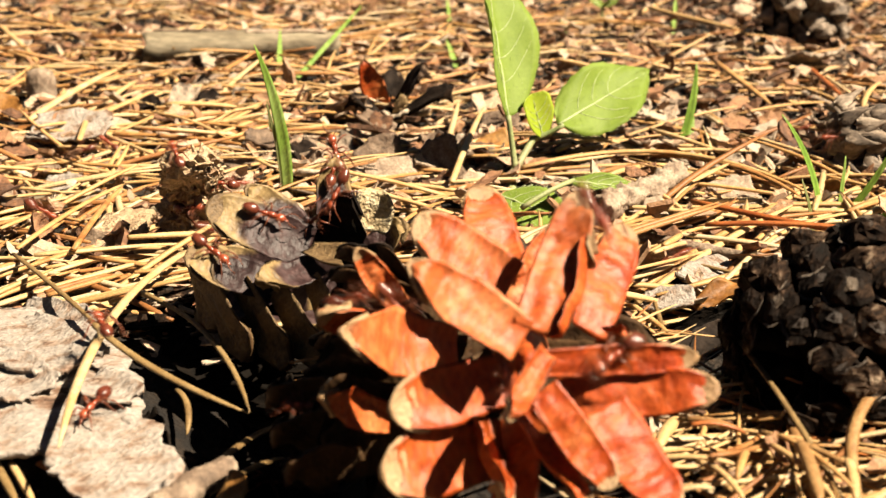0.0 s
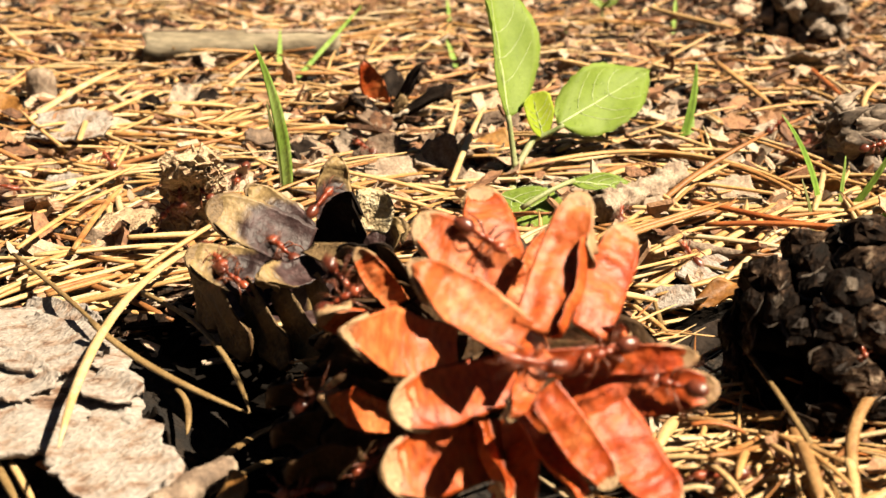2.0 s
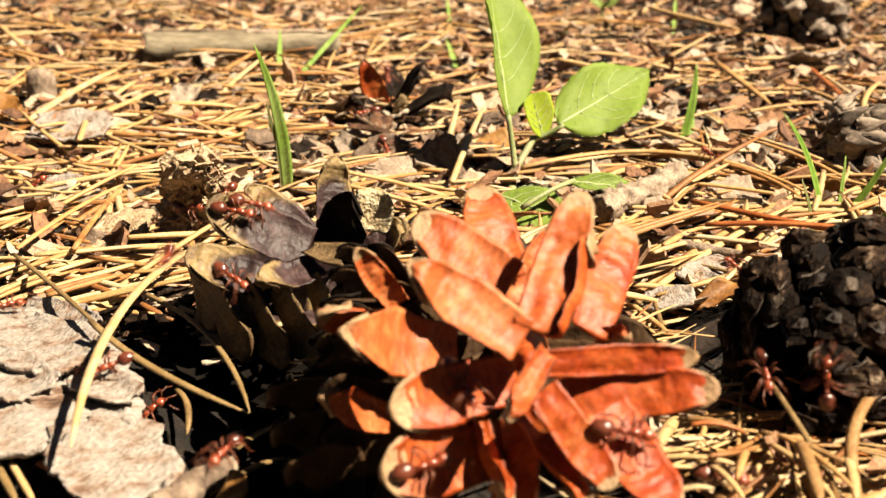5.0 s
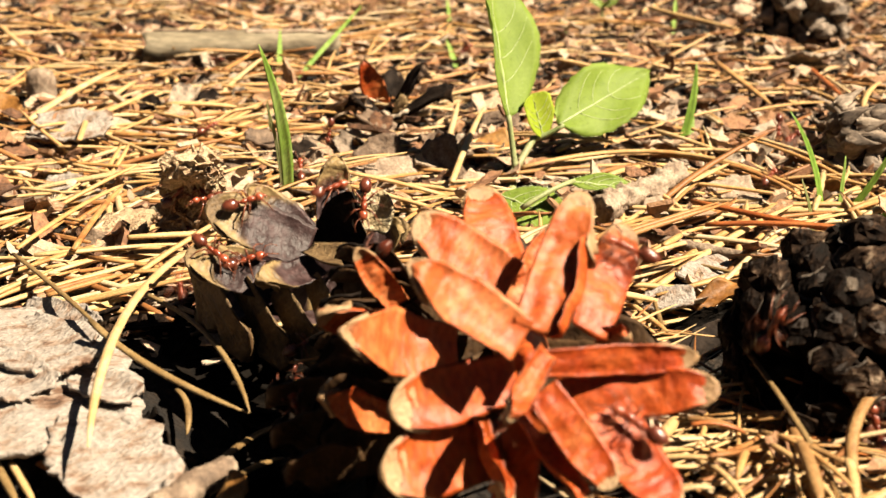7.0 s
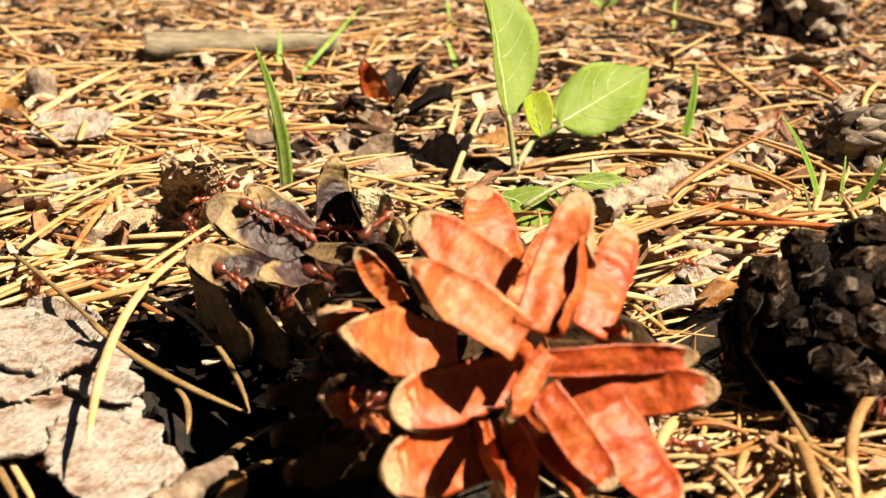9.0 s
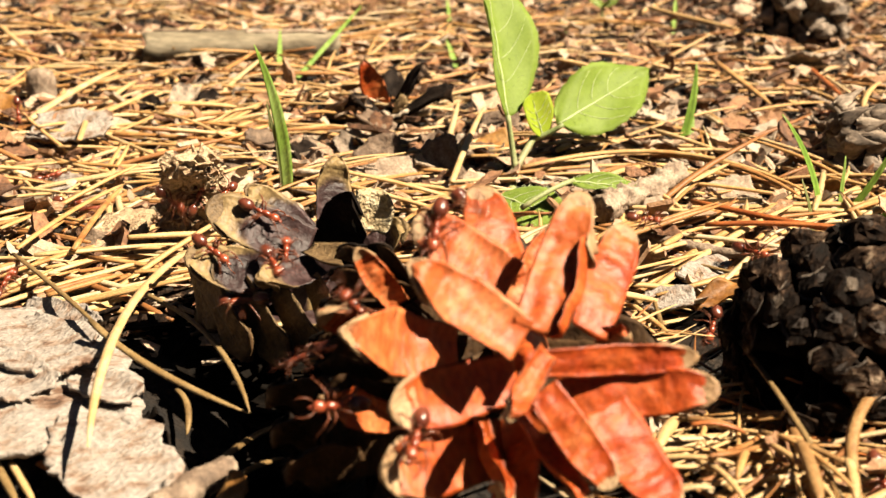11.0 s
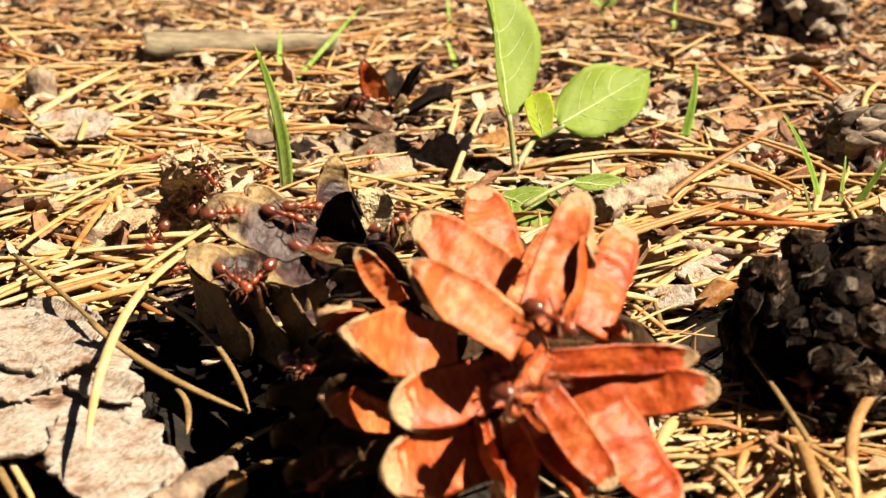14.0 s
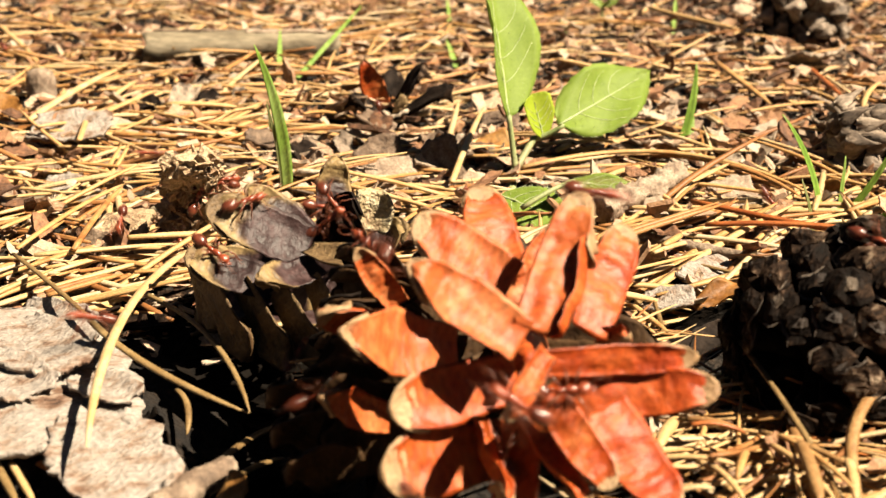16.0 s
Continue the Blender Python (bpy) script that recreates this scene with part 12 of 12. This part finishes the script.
    walk(ANTS[24], [(0, pose(-0.0541, 0.1791, 0.0136, 10, 6, 29)), (0.25, pose(-0.0632, 0.1944, 0.0085, 10, -11, 40)), (0.5, pose(-0.0695, 0.1992, 0.0075, 23, 7, -33)), (0.75, pose(-0.0627, 0.2263, 0.0056, 8, 51, -44)), (1, pose(-0.0532, 0.2614, 0.0032, -45, 62, -124)), (1.25, pose(-0.0498, 0.2183, 0.0052, -48, -0, 175)), (1.5, pose(-0.0518, 0.2045, -0.0010, -18, 6, -144)), (1.75, pose(-0.0483, 0.2149, 0.0040, 24, 33, -57)), (2, pose(-0.0382, 0.1932, 0.0205, -19, 5, -142)), (2.25, pose(-0.0533, 0.2152, 0.0036, -12, -18, 135)), (2.5, pose(-0.0565, 0.1881, 0.0051, -2, -13, 112)), (2.75, pose(-0.0531, 0.1673, 0.0131, -6, -13, 100)), (3, pose(-0.0594, 0.1772, 0.0076, -16, -23, 131)), (3.25, pose(-0.0609, 0.1770, 0.0080, 13, -37, 58)), (3.5, pose(-0.0628, 0.1790, 0.0081, 13, -4, -10)), (3.75, pose(-0.0601, 0.1803, 0.0081, 4, 16, -84)), (4, pose(-0.0587, 0.1846, 0.0082, 15, 14, -68)), (4.25, pose(-0.0538, 0.1763, 0.0135, 5, 11, -40)), (4.5, pose(-0.0571, 0.1941, 0.0050, -9, 8, -125)), (4.75, pose(-0.0563, 0.1885, 0.0051, -13, -2, -158)), (5, pose(-0.0525, 0.1783, 0.0071, -17, -22, 120)), (5.25, pose(-0.0573, 0.1874, 0.0052, 4, -14, 77)), (5.5, pose(-0.0587, 0.1810, 0.0084, -15, -4, 146)), (5.75, pose(-0.0593, 0.1794, 0.0082, -22, -6, 173)), (6, pose(-0.0600, 0.1804, 0.0057, -15, 26, -117)), (6.25, pose(-0.0464, 0.1729, 0.0035, -45, 12, -103)), (6.5, pose(-0.0403, 0.1921, -0.0114, 12, 23, -18)), (6.75, pose(-0.0434, 0.2022, -0.0020, 62, -7, 20)), (7, pose(-0.0506, 0.2195, 0.0051, 23, 8, 21)), (7.25, pose(-0.0393, 0.1909, 0.0208, 29, 36, -26)), (7.5, pose(-0.0354, 0.1980, 0.0240, 25, 35, -33)), (7.75, pose(-0.0329, 0.2001, 0.0260, 32, 34, -24)), (8, pose(-0.0323, 0.2018, 0.0272, 49, 2, 17)), (8.25, pose(-0.0332, 0.2022, 0.0284, 41, -29, 43)), (8.5, pose(-0.0344, 0.2022, 0.0292, 40, 33, -16)), (8.75, pose(-0.0296, 0.2028, 0.0264, -41, 39, -128)), (9, pose(-0.0255, 0.2024, 0.0227, -36, 38, -124)), (9.25, pose(-0.0222, 0.2047, 0.0212, 0, 12, -142)), (9.5, pose(-0.0176, 0.2032, 0.0217, 45, 42, -59)), (9.75, pose(-0.0209, 0.2052, 0.0217, 57, -27, -7)), (10, pose(-0.0218, 0.2056, 0.0213, -29, -54, 112)), (10.25, pose(-0.0222, 0.2057, 0.0213, -31, -55, 116)), (10.5, pose(-0.0227, 0.2074, 0.0206, -40, -41, 137)), (10.75, pose(-0.0252, 0.2007, 0.0202, -24, -41, 140)), (11, pose(-0.0281, 0.1915, 0.0201, -22, 18, -158)), (11.25, pose(-0.0227, 0.2048, 0.0229, 21, 31, -64)), (11.5, pose(-0.0162, 0.2024, 0.0299, 63, 19, -30)), (11.75, pose(-0.0205, 0.2055, 0.0268, 46, -54, 19)), (12, pose(-0.0251, 0.2085, 0.0235, 46, 24, -15)), (12.25, pose(-0.0195, 0.2045, 0.0281, 61, 36, -36)), (12.5, pose(-0.0180, 0.2185, 0.0282, 62, -28, 22)), (12.75, pose(-0.0157, 0.2008, 0.0284, -31, -44, 130)), (13, pose(-0.0149, 0.2027, 0.0234, -61, -46, 160)), (13.25, pose(-0.0204, 0.2050, 0.0218, -30, -55, 104)), (13.5, pose(-0.0244, 0.2025, 0.0221, -67, 1, -179)), (13.75, pose(-0.0163, 0.2020, 0.0225, -28, 19, -146)), (14, pose(-0.0092, 0.2062, 0.0220, 14, 16, -68)), (14.25, pose(-0.0175, 0.2041, 0.0248, 30, -34, -3)), (14.5, pose(-0.0265, 0.2031, 0.0251, 9, -55, 90)), (14.75, pose(-0.0309, 0.2016, 0.0256, 20, -44, 83)), (15, pose(-0.0353, 0.2005, 0.0269, -4, -47, 110)), (15.25, pose(-0.0499, 0.2478, 0.0085, -6, -38, 134)), (15.5, pose(-0.0512, 0.2277, 0.0109, 25, -19, 48)), (15.75, pose(-0.0512, 0.2261, 0.0110, 40, 20, 10)), (16, pose(-0.0568, 0.2506, 0.0041, 40, -1, 19))])
    walk(ANTS[25], [(0, pose(-0.0123, 0.1639, 0.0238, 20, 40, -79)), (0.25, pose(0.0119, 0.1330, 0.0318, 10, 50, -103)), (0.5, pose(0.0435, 0.1896, 0.0044, -38, 73, -113)), (0.75, pose(0.0446, 0.1919, 0.0045, -30, 9, -150)), (1, pose(0.0482, 0.2045, 0.0004, 7, 33, -61)), (1.25, pose(0.0512, 0.2128, 0.0064, 58, 14, 5)), (1.5, pose(0.0592, 0.2400, 0.0070, 45, -11, 2)), (1.75, pose(0.0497, 0.2492, 0.0084, 13, -41, 70)), (2, pose(0.0405, 0.2685, 0.0057, 23, 9, -2)), (2.25, pose(0.0639, 0.2924, 0.0036, 51, 47, -61)), (2.5, pose(0.0832, 0.2966, 0.0069, 35, 28, -69)), (2.75, pose(0.0936, 0.3072, 0.0029, 9, 109, -72)), (3, pose(0.0975, 0.2959, 0.0049, -104, -1, 153)), (3.25, pose(0.0601, 0.2867, 0.0097, -21, -44, 111)), (3.5, pose(0.0284, 0.3092, 0.0088, -10, -60, 118)), (3.75, pose(0.0450, 0.2738, 0.0099, -58, -0, -163)), (4, pose(0.0639, 0.2492, 0.0078, -27, 19, -169)), (4.25, pose(0.0633, 0.2370, 0.0084, 90, 142, -3)), (4.5, pose(0.0495, 0.1759, 0.0250, -77, 6, 164)), (4.75, pose(0.0475, 0.1784, 0.0240, -36, -57, 98)), (5, pose(0.0588, 0.2300, 0.0059, 11, -21, 17)), (5.25, pose(0.0546, 0.2349, 0.0047, 3, -32, 82)), (5.5, pose(0.0494, 0.2387, 0.0048, 13, -16, 26)), (5.75, pose(0.0528, 0.2360, 0.0054, 12, 9, -46)), (6, pose(0.0563, 0.2398, 0.0061, -4, 18, -122)), (6.25, pose(0.0502, 0.2374, 0.0057, -15, -12, 158)), (6.5, pose(0.0419, 0.2274, 0.0088, 22, -32, 87)), (6.75, pose(0.0409, 0.2355, 0.0068, 80, -73, -9)), (7, pose(0.0238, 0.1496, 0.0363, 28, -38, 61)), (7.25, pose(0.0222, 0.1501, 0.0373, 21, -38, 73)), (7.5, pose(0.0189, 0.1436, 0.0394, -65, -40, 138)), (7.75, pose(0.0185, 0.1414, 0.0382, -61, 2, 126)), (8, pose(0.0168, 0.1380, 0.0371, -40, -13, 104)), (8.25, pose(0.0155, 0.1402, 0.0371, 6, -32, 73)), (8.5, pose(0.0126, 0.1404, 0.0378, -12, -33, 120)), (8.75, pose(0.0013, 0.1491, 0.0248, -54, -19, 118)), (9, pose(-0.0107, 0.1414, 0.0181, -32, -52, 169)), (9.25, pose(-0.0116, 0.1402, 0.0178, -23, -55, 163)), (9.5, pose(-0.0141, 0.1454, 0.0140, -60, -26, 164)), (9.75, pose(-0.0118, 0.1389, 0.0174, -63, 33, -133)), (10, pose(-0.0107, 0.1406, 0.0167, 34, 52, -6)), (10.25, pose(-0.0111, 0.1408, 0.0176, 56, -14, 49)), (10.5, pose(-0.0119, 0.1393, 0.0194, 52, -36, 68)), (10.75, pose(-0.0131, 0.1369, 0.0205, 39, -62, 76)), (11, pose(-0.0134, 0.1364, 0.0210, 19, -64, 101)), (11.25, pose(-0.0135, 0.1361, 0.0209, 36, -50, 85)), (11.5, pose(-0.0142, 0.1352, 0.0216, 71, 14, 24)), (11.75, pose(-0.0119, 0.1394, 0.0200, -16, 60, -64)), (12, pose(-0.0094, 0.1508, 0.0158, 82, 17, -0)), (12.25, pose(-0.0115, 0.1401, 0.0213, 68, -51, 56)), (12.5, pose(-0.0133, 0.1374, 0.0226, -60, -40, -160)), (12.75, pose(-0.0136, 0.1454, 0.0132, -45, -19, 164)), (13, pose(-0.0120, 0.1416, 0.0106, 87, -83, 14)), (13.25, pose(-0.0158, 0.1456, 0.0134, 54, -36, 17)), (13.5, pose(-0.0197, 0.1559, 0.0122, 118, -111, -28)), (13.75, pose(-0.0173, 0.1489, 0.0113, 94, 168, 2)), (14, pose(-0.0146, 0.1408, 0.0103, 98, -130, 0)), (14.25, pose(-0.0288, 0.1832, -0.0129, 1, -41, 94)), (14.5, pose(-0.0309, 0.1476, 0.0056, 29, -2, 33)), (14.75, pose(-0.0354, 0.1900, -0.0154, 13, 28, -49)), (15, pose(-0.0323, 0.1915, -0.0149, 17, 14, -25)), (15.25, pose(-0.0279, 0.1826, -0.0127, -0, 23, -104)), (15.5, pose(-0.0195, 0.1412, 0.0074, 75, 37, -5)), (15.75, pose(-0.0193, 0.1468, 0.0139, 79, 7, 7)), (16, pose(-0.0234, 0.1877, 0.0058, 38, -1, -42))])
    # four that mill about on the weathered cone and the stub beside it
    walk(ANTS[26], [(0, pose(-0.0484, 0.2551, 0.0179, 59, -72, 57)), (0.5, pose(-0.0495, 0.2522, 0.0167, 115, -141, 11)), (1, pose(-0.0510, 0.2512, 0.0145, 3, -46, 126)), (1.5, pose(-0.0552, 0.2523, 0.0140, 8, -71, 108)), (2, pose(-0.0583, 0.2532, 0.0131, 110, -138, -13)), (2.5, pose(-0.0552, 0.2523, 0.0140, 8, -71, 108)), (3, pose(-0.0510, 0.2512, 0.0145, 3, -46, 126)), (3.5, pose(-0.0495, 0.2522, 0.0167, 115, -141, 11)), (4, pose(-0.0484, 0.2551, 0.0179, 59, -72, 57)), (4.5, pose(-0.0482, 0.2539, 0.0170, 66, -31, 46)), (5, pose(-0.0487, 0.2565, 0.0151, 132, -111, 19)), (5.5, pose(-0.0482, 0.2539, 0.0170, 66, -31, 46)), (6, pose(-0.0484, 0.2551, 0.0179, 59, -72, 57)), (6.5, pose(-0.0495, 0.2522, 0.0167, 115, -141, 11)), (7, pose(-0.0510, 0.2512, 0.0145, 3, -46, 126)), (7.5, pose(-0.0552, 0.2523, 0.0140, 8, -71, 108)), (8, pose(-0.0583, 0.2532, 0.0131, 110, -138, -13)), (8.5, pose(-0.0552, 0.2523, 0.0140, 8, -71, 108)), (9, pose(-0.0510, 0.2512, 0.0145, 3, -46, 126)), (9.5, pose(-0.0495, 0.2522, 0.0167, 115, -141, 11)), (10, pose(-0.0484, 0.2551, 0.0179, 59, -72, 57)), (10.5, pose(-0.0482, 0.2539, 0.0170, 66, -31, 46)), (11, pose(-0.0487, 0.2565, 0.0151, 132, -111, 19)), (11.5, pose(-0.0482, 0.2539, 0.0170, 66, -31, 46)), (12, pose(-0.0484, 0.2551, 0.0179, 59, -72, 57)), (12.5, pose(-0.0495, 0.2522, 0.0167, 115, -141, 11)), (13, pose(-0.0510, 0.2512, 0.0145, 3, -46, 126)), (13.5, pose(-0.0552, 0.2523, 0.0140, 8, -71, 108)), (14, pose(-0.0583, 0.2532, 0.0131, 110, -138, -13)), (14.5, pose(-0.0552, 0.2523, 0.0140, 8, -71, 108)), (15, pose(-0.0510, 0.2512, 0.0145, 3, -46, 126)), (15.5, pose(-0.0495, 0.2522, 0.0167, 115, -141, 11)), (16, pose(-0.0484, 0.2551, 0.0179, 59, -72, 57))])
    walk(ANTS[27], [(0, pose(-0.0538, 0.2524, 0.0124, 16, 55, -103)), (0.5, pose(-0.0527, 0.2524, 0.0147, 62, 25, -10)), (1, pose(-0.0525, 0.2522, 0.0150, 74, 24, -7)), (1.5, pose(-0.0523, 0.2521, 0.0150, 71, 22, -15)), (2, pose(-0.0514, 0.2528, 0.0163, 56, -44, 24)), (2.5, pose(-0.0570, 0.2532, 0.0144, 100, -119, 1)), (3, pose(-0.0514, 0.2528, 0.0163, 56, -44, 24)), (3.5, pose(-0.0523, 0.2521, 0.0150, 71, 22, -15)), (4, pose(-0.0525, 0.2522, 0.0150, 74, 24, -7)), (4.5, pose(-0.0527, 0.2524, 0.0147, 62, 25, -10)), (5, pose(-0.0538, 0.2524, 0.0124, 16, 55, -103)), (5.5, pose(-0.0527, 0.2524, 0.0147, 62, 25, -10)), (6, pose(-0.0525, 0.2522, 0.0150, 74, 24, -7)), (6.5, pose(-0.0523, 0.2521, 0.0150, 71, 22, -15)), (7, pose(-0.0514, 0.2528, 0.0163, 56, -44, 24)), (7.5, pose(-0.0570, 0.2532, 0.0144, 100, -119, 1)), (8, pose(-0.0514, 0.2528, 0.0163, 56, -44, 24)), (8.5, pose(-0.0523, 0.2521, 0.0150, 71, 22, -15)), (9, pose(-0.0525, 0.2522, 0.0150, 74, 24, -7)), (9.5, pose(-0.0527, 0.2524, 0.0147, 62, 25, -10)), (10, pose(-0.0538, 0.2524, 0.0124, 16, 55, -103)), (10.5, pose(-0.0527, 0.2524, 0.0147, 62, 25, -10)), (11, pose(-0.0525, 0.2522, 0.0150, 74, 24, -7)), (11.5, pose(-0.0523, 0.2521, 0.0150, 71, 22, -15)), (12, pose(-0.0514, 0.2528, 0.0163, 56, -44, 24)), (12.5, pose(-0.0570, 0.2532, 0.0144, 100, -119, 1)), (13, pose(-0.0514, 0.2528, 0.0163, 56, -44, 24)), (13.5, pose(-0.0523, 0.2521, 0.0150, 71, 22, -15)), (14, pose(-0.0525, 0.2522, 0.0150, 74, 24, -7)), (14.5, pose(-0.0527, 0.2524, 0.0147, 62, 25, -10)), (15, pose(-0.0538, 0.2524, 0.0124, 16, 55, -103)), (15.5, pose(-0.0527, 0.2524, 0.0147, 62, 25, -10)), (16, pose(-0.0525, 0.2522, 0.0150, 74, 24, -7))])
    walk(ANTS[28], [(0, pose(-0.0310, 0.2017, 0.0258, -28, 41, -103)), (0.4, pose(-0.0278, 0.2032, 0.0254, -25, 50, -109)), (0.8, pose(-0.0249, 0.2030, 0.0238, 16, 53, -58)), (1.2, pose(-0.0228, 0.2125, 0.0249, 42, 39, -7)), (1.6, pose(-0.0202, 0.2173, 0.0273, -15, 47, -89)), (2, pose(-0.0228, 0.2125, 0.0249, 42, 39, -7)), (2.4, pose(-0.0249, 0.2030, 0.0238, 16, 53, -58)), (2.8, pose(-0.0278, 0.2032, 0.0254, -25, 50, -109)), (3.2, pose(-0.0310, 0.2017, 0.0258, -28, 41, -103)), (3.6, pose(-0.0323, 0.2015, 0.0269, -36, 34, -124)), (4, pose(-0.0343, 0.2016, 0.0280, 15, 47, -53)), (4.4, pose(-0.0372, 0.1983, 0.0252, 29, 38, -19)), (4.8, pose(-0.0343, 0.2016, 0.0280, 15, 47, -53)), (5.2, pose(-0.0323, 0.2015, 0.0269, -36, 34, -124)), (5.6, pose(-0.0310, 0.2017, 0.0258, -28, 41, -103)), (6, pose(-0.0278, 0.2032, 0.0254, -25, 50, -109)), (6.4, pose(-0.0249, 0.2030, 0.0238, 16, 53, -58)), (6.8, pose(-0.0228, 0.2125, 0.0249, 42, 39, -7)), (7.2, pose(-0.0202, 0.2173, 0.0273, -15, 47, -89)), (7.6, pose(-0.0228, 0.2125, 0.0249, 42, 39, -7)), (8, pose(-0.0249, 0.2030, 0.0238, 16, 53, -58)), (8.4, pose(-0.0278, 0.2032, 0.0254, -25, 50, -109)), (8.8, pose(-0.0310, 0.2017, 0.0258, -28, 41, -103)), (9.2, pose(-0.0323, 0.2015, 0.0269, -36, 34, -124)), (9.6, pose(-0.0343, 0.2016, 0.0280, 15, 47, -53)), (10, pose(-0.0372, 0.1983, 0.0252, 29, 38, -19)), (10.4, pose(-0.0343, 0.2016, 0.0280, 15, 47, -53)), (10.8, pose(-0.0323, 0.2015, 0.0269, -36, 34, -124)), (11.2, pose(-0.0310, 0.2017, 0.0258, -28, 41, -103)), (11.6, pose(-0.0278, 0.2032, 0.0254, -25, 50, -109)), (12, pose(-0.0249, 0.2030, 0.0238, 16, 53, -58)), (12.4, pose(-0.0228, 0.2125, 0.0249, 42, 39, -7)), (12.8, pose(-0.0202, 0.2173, 0.0273, -15, 47, -89)), (13.2, pose(-0.0228, 0.2125, 0.0249, 42, 39, -7)), (13.6, pose(-0.0249, 0.2030, 0.0238, 16, 53, -58)), (14, pose(-0.0278, 0.2032, 0.0254, -25, 50, -109)), (14.4, pose(-0.0310, 0.2017, 0.0258, -28, 41, -103)), (14.8, pose(-0.0323, 0.2015, 0.0269, -36, 34, -124)), (15.2, pose(-0.0343, 0.2016, 0.0280, 15, 47, -53)), (15.6, pose(-0.0372, 0.1983, 0.0252, 29, 38, -19)), (16, pose(-0.0343, 0.2016, 0.0280, 15, 47, -53))])
    walk(ANTS[29], [(0, pose(-0.0389, 0.1934, 0.0217, -32, 22, -126)), (0.5, pose(-0.0368, 0.1922, 0.0195, -28, 13, -133)), (1, pose(-0.0351, 0.1911, 0.0176, -25, 22, -130)), (1.5, pose(-0.0340, 0.1928, 0.0137, 12, 14, -52)), (2, pose(-0.0351, 0.1911, 0.0176, -25, 22, -130)), (2.5, pose(-0.0368, 0.1922, 0.0195, -28, 13, -133)), (3, pose(-0.0389, 0.1934, 0.0217, -32, 22, -126)), (3.5, pose(-0.0401, 0.1927, 0.0233, -41, -5, -166)), (4, pose(-0.0389, 0.1934, 0.0217, -32, 22, -126)), (4.5, pose(-0.0368, 0.1922, 0.0195, -28, 13, -133)), (5, pose(-0.0351, 0.1911, 0.0176, -25, 22, -130)), (5.5, pose(-0.0340, 0.1928, 0.0137, 12, 14, -52)), (6, pose(-0.0351, 0.1911, 0.0176, -25, 22, -130)), (6.5, pose(-0.0368, 0.1922, 0.0195, -28, 13, -133)), (7, pose(-0.0389, 0.1934, 0.0217, -32, 22, -126)), (7.5, pose(-0.0401, 0.1927, 0.0233, -41, -5, -166)), (8, pose(-0.0389, 0.1934, 0.0217, -32, 22, -126)), (8.5, pose(-0.0368, 0.1922, 0.0195, -28, 13, -133)), (9, pose(-0.0351, 0.1911, 0.0176, -25, 22, -130)), (9.5, pose(-0.0340, 0.1928, 0.0137, 12, 14, -52)), (10, pose(-0.0351, 0.1911, 0.0176, -25, 22, -130)), (10.5, pose(-0.0368, 0.1922, 0.0195, -28, 13, -133)), (11, pose(-0.0389, 0.1934, 0.0217, -32, 22, -126)), (11.5, pose(-0.0401, 0.1927, 0.0233, -41, -5, -166)), (12, pose(-0.0389, 0.1934, 0.0217, -32, 22, -126)), (12.5, pose(-0.0368, 0.1922, 0.0195, -28, 13, -133)), (13, pose(-0.0351, 0.1911, 0.0176, -25, 22, -130)), (13.5, pose(-0.0340, 0.1928, 0.0137, 12, 14, -52)), (14, pose(-0.0351, 0.1911, 0.0176, -25, 22, -130)), (14.5, pose(-0.0368, 0.1922, 0.0195, -28, 13, -133)), (15, pose(-0.0389, 0.1934, 0.0217, -32, 22, -126)), (15.5, pose(-0.0401, 0.1927, 0.0233, -41, -5, -166)), (16, pose(-0.0389, 0.1934, 0.0217, -32, 22, -126))])
    for i, ant in enumerate(ANTS):
        step_legs(ant, 0.16, i * 0.9)


motions()
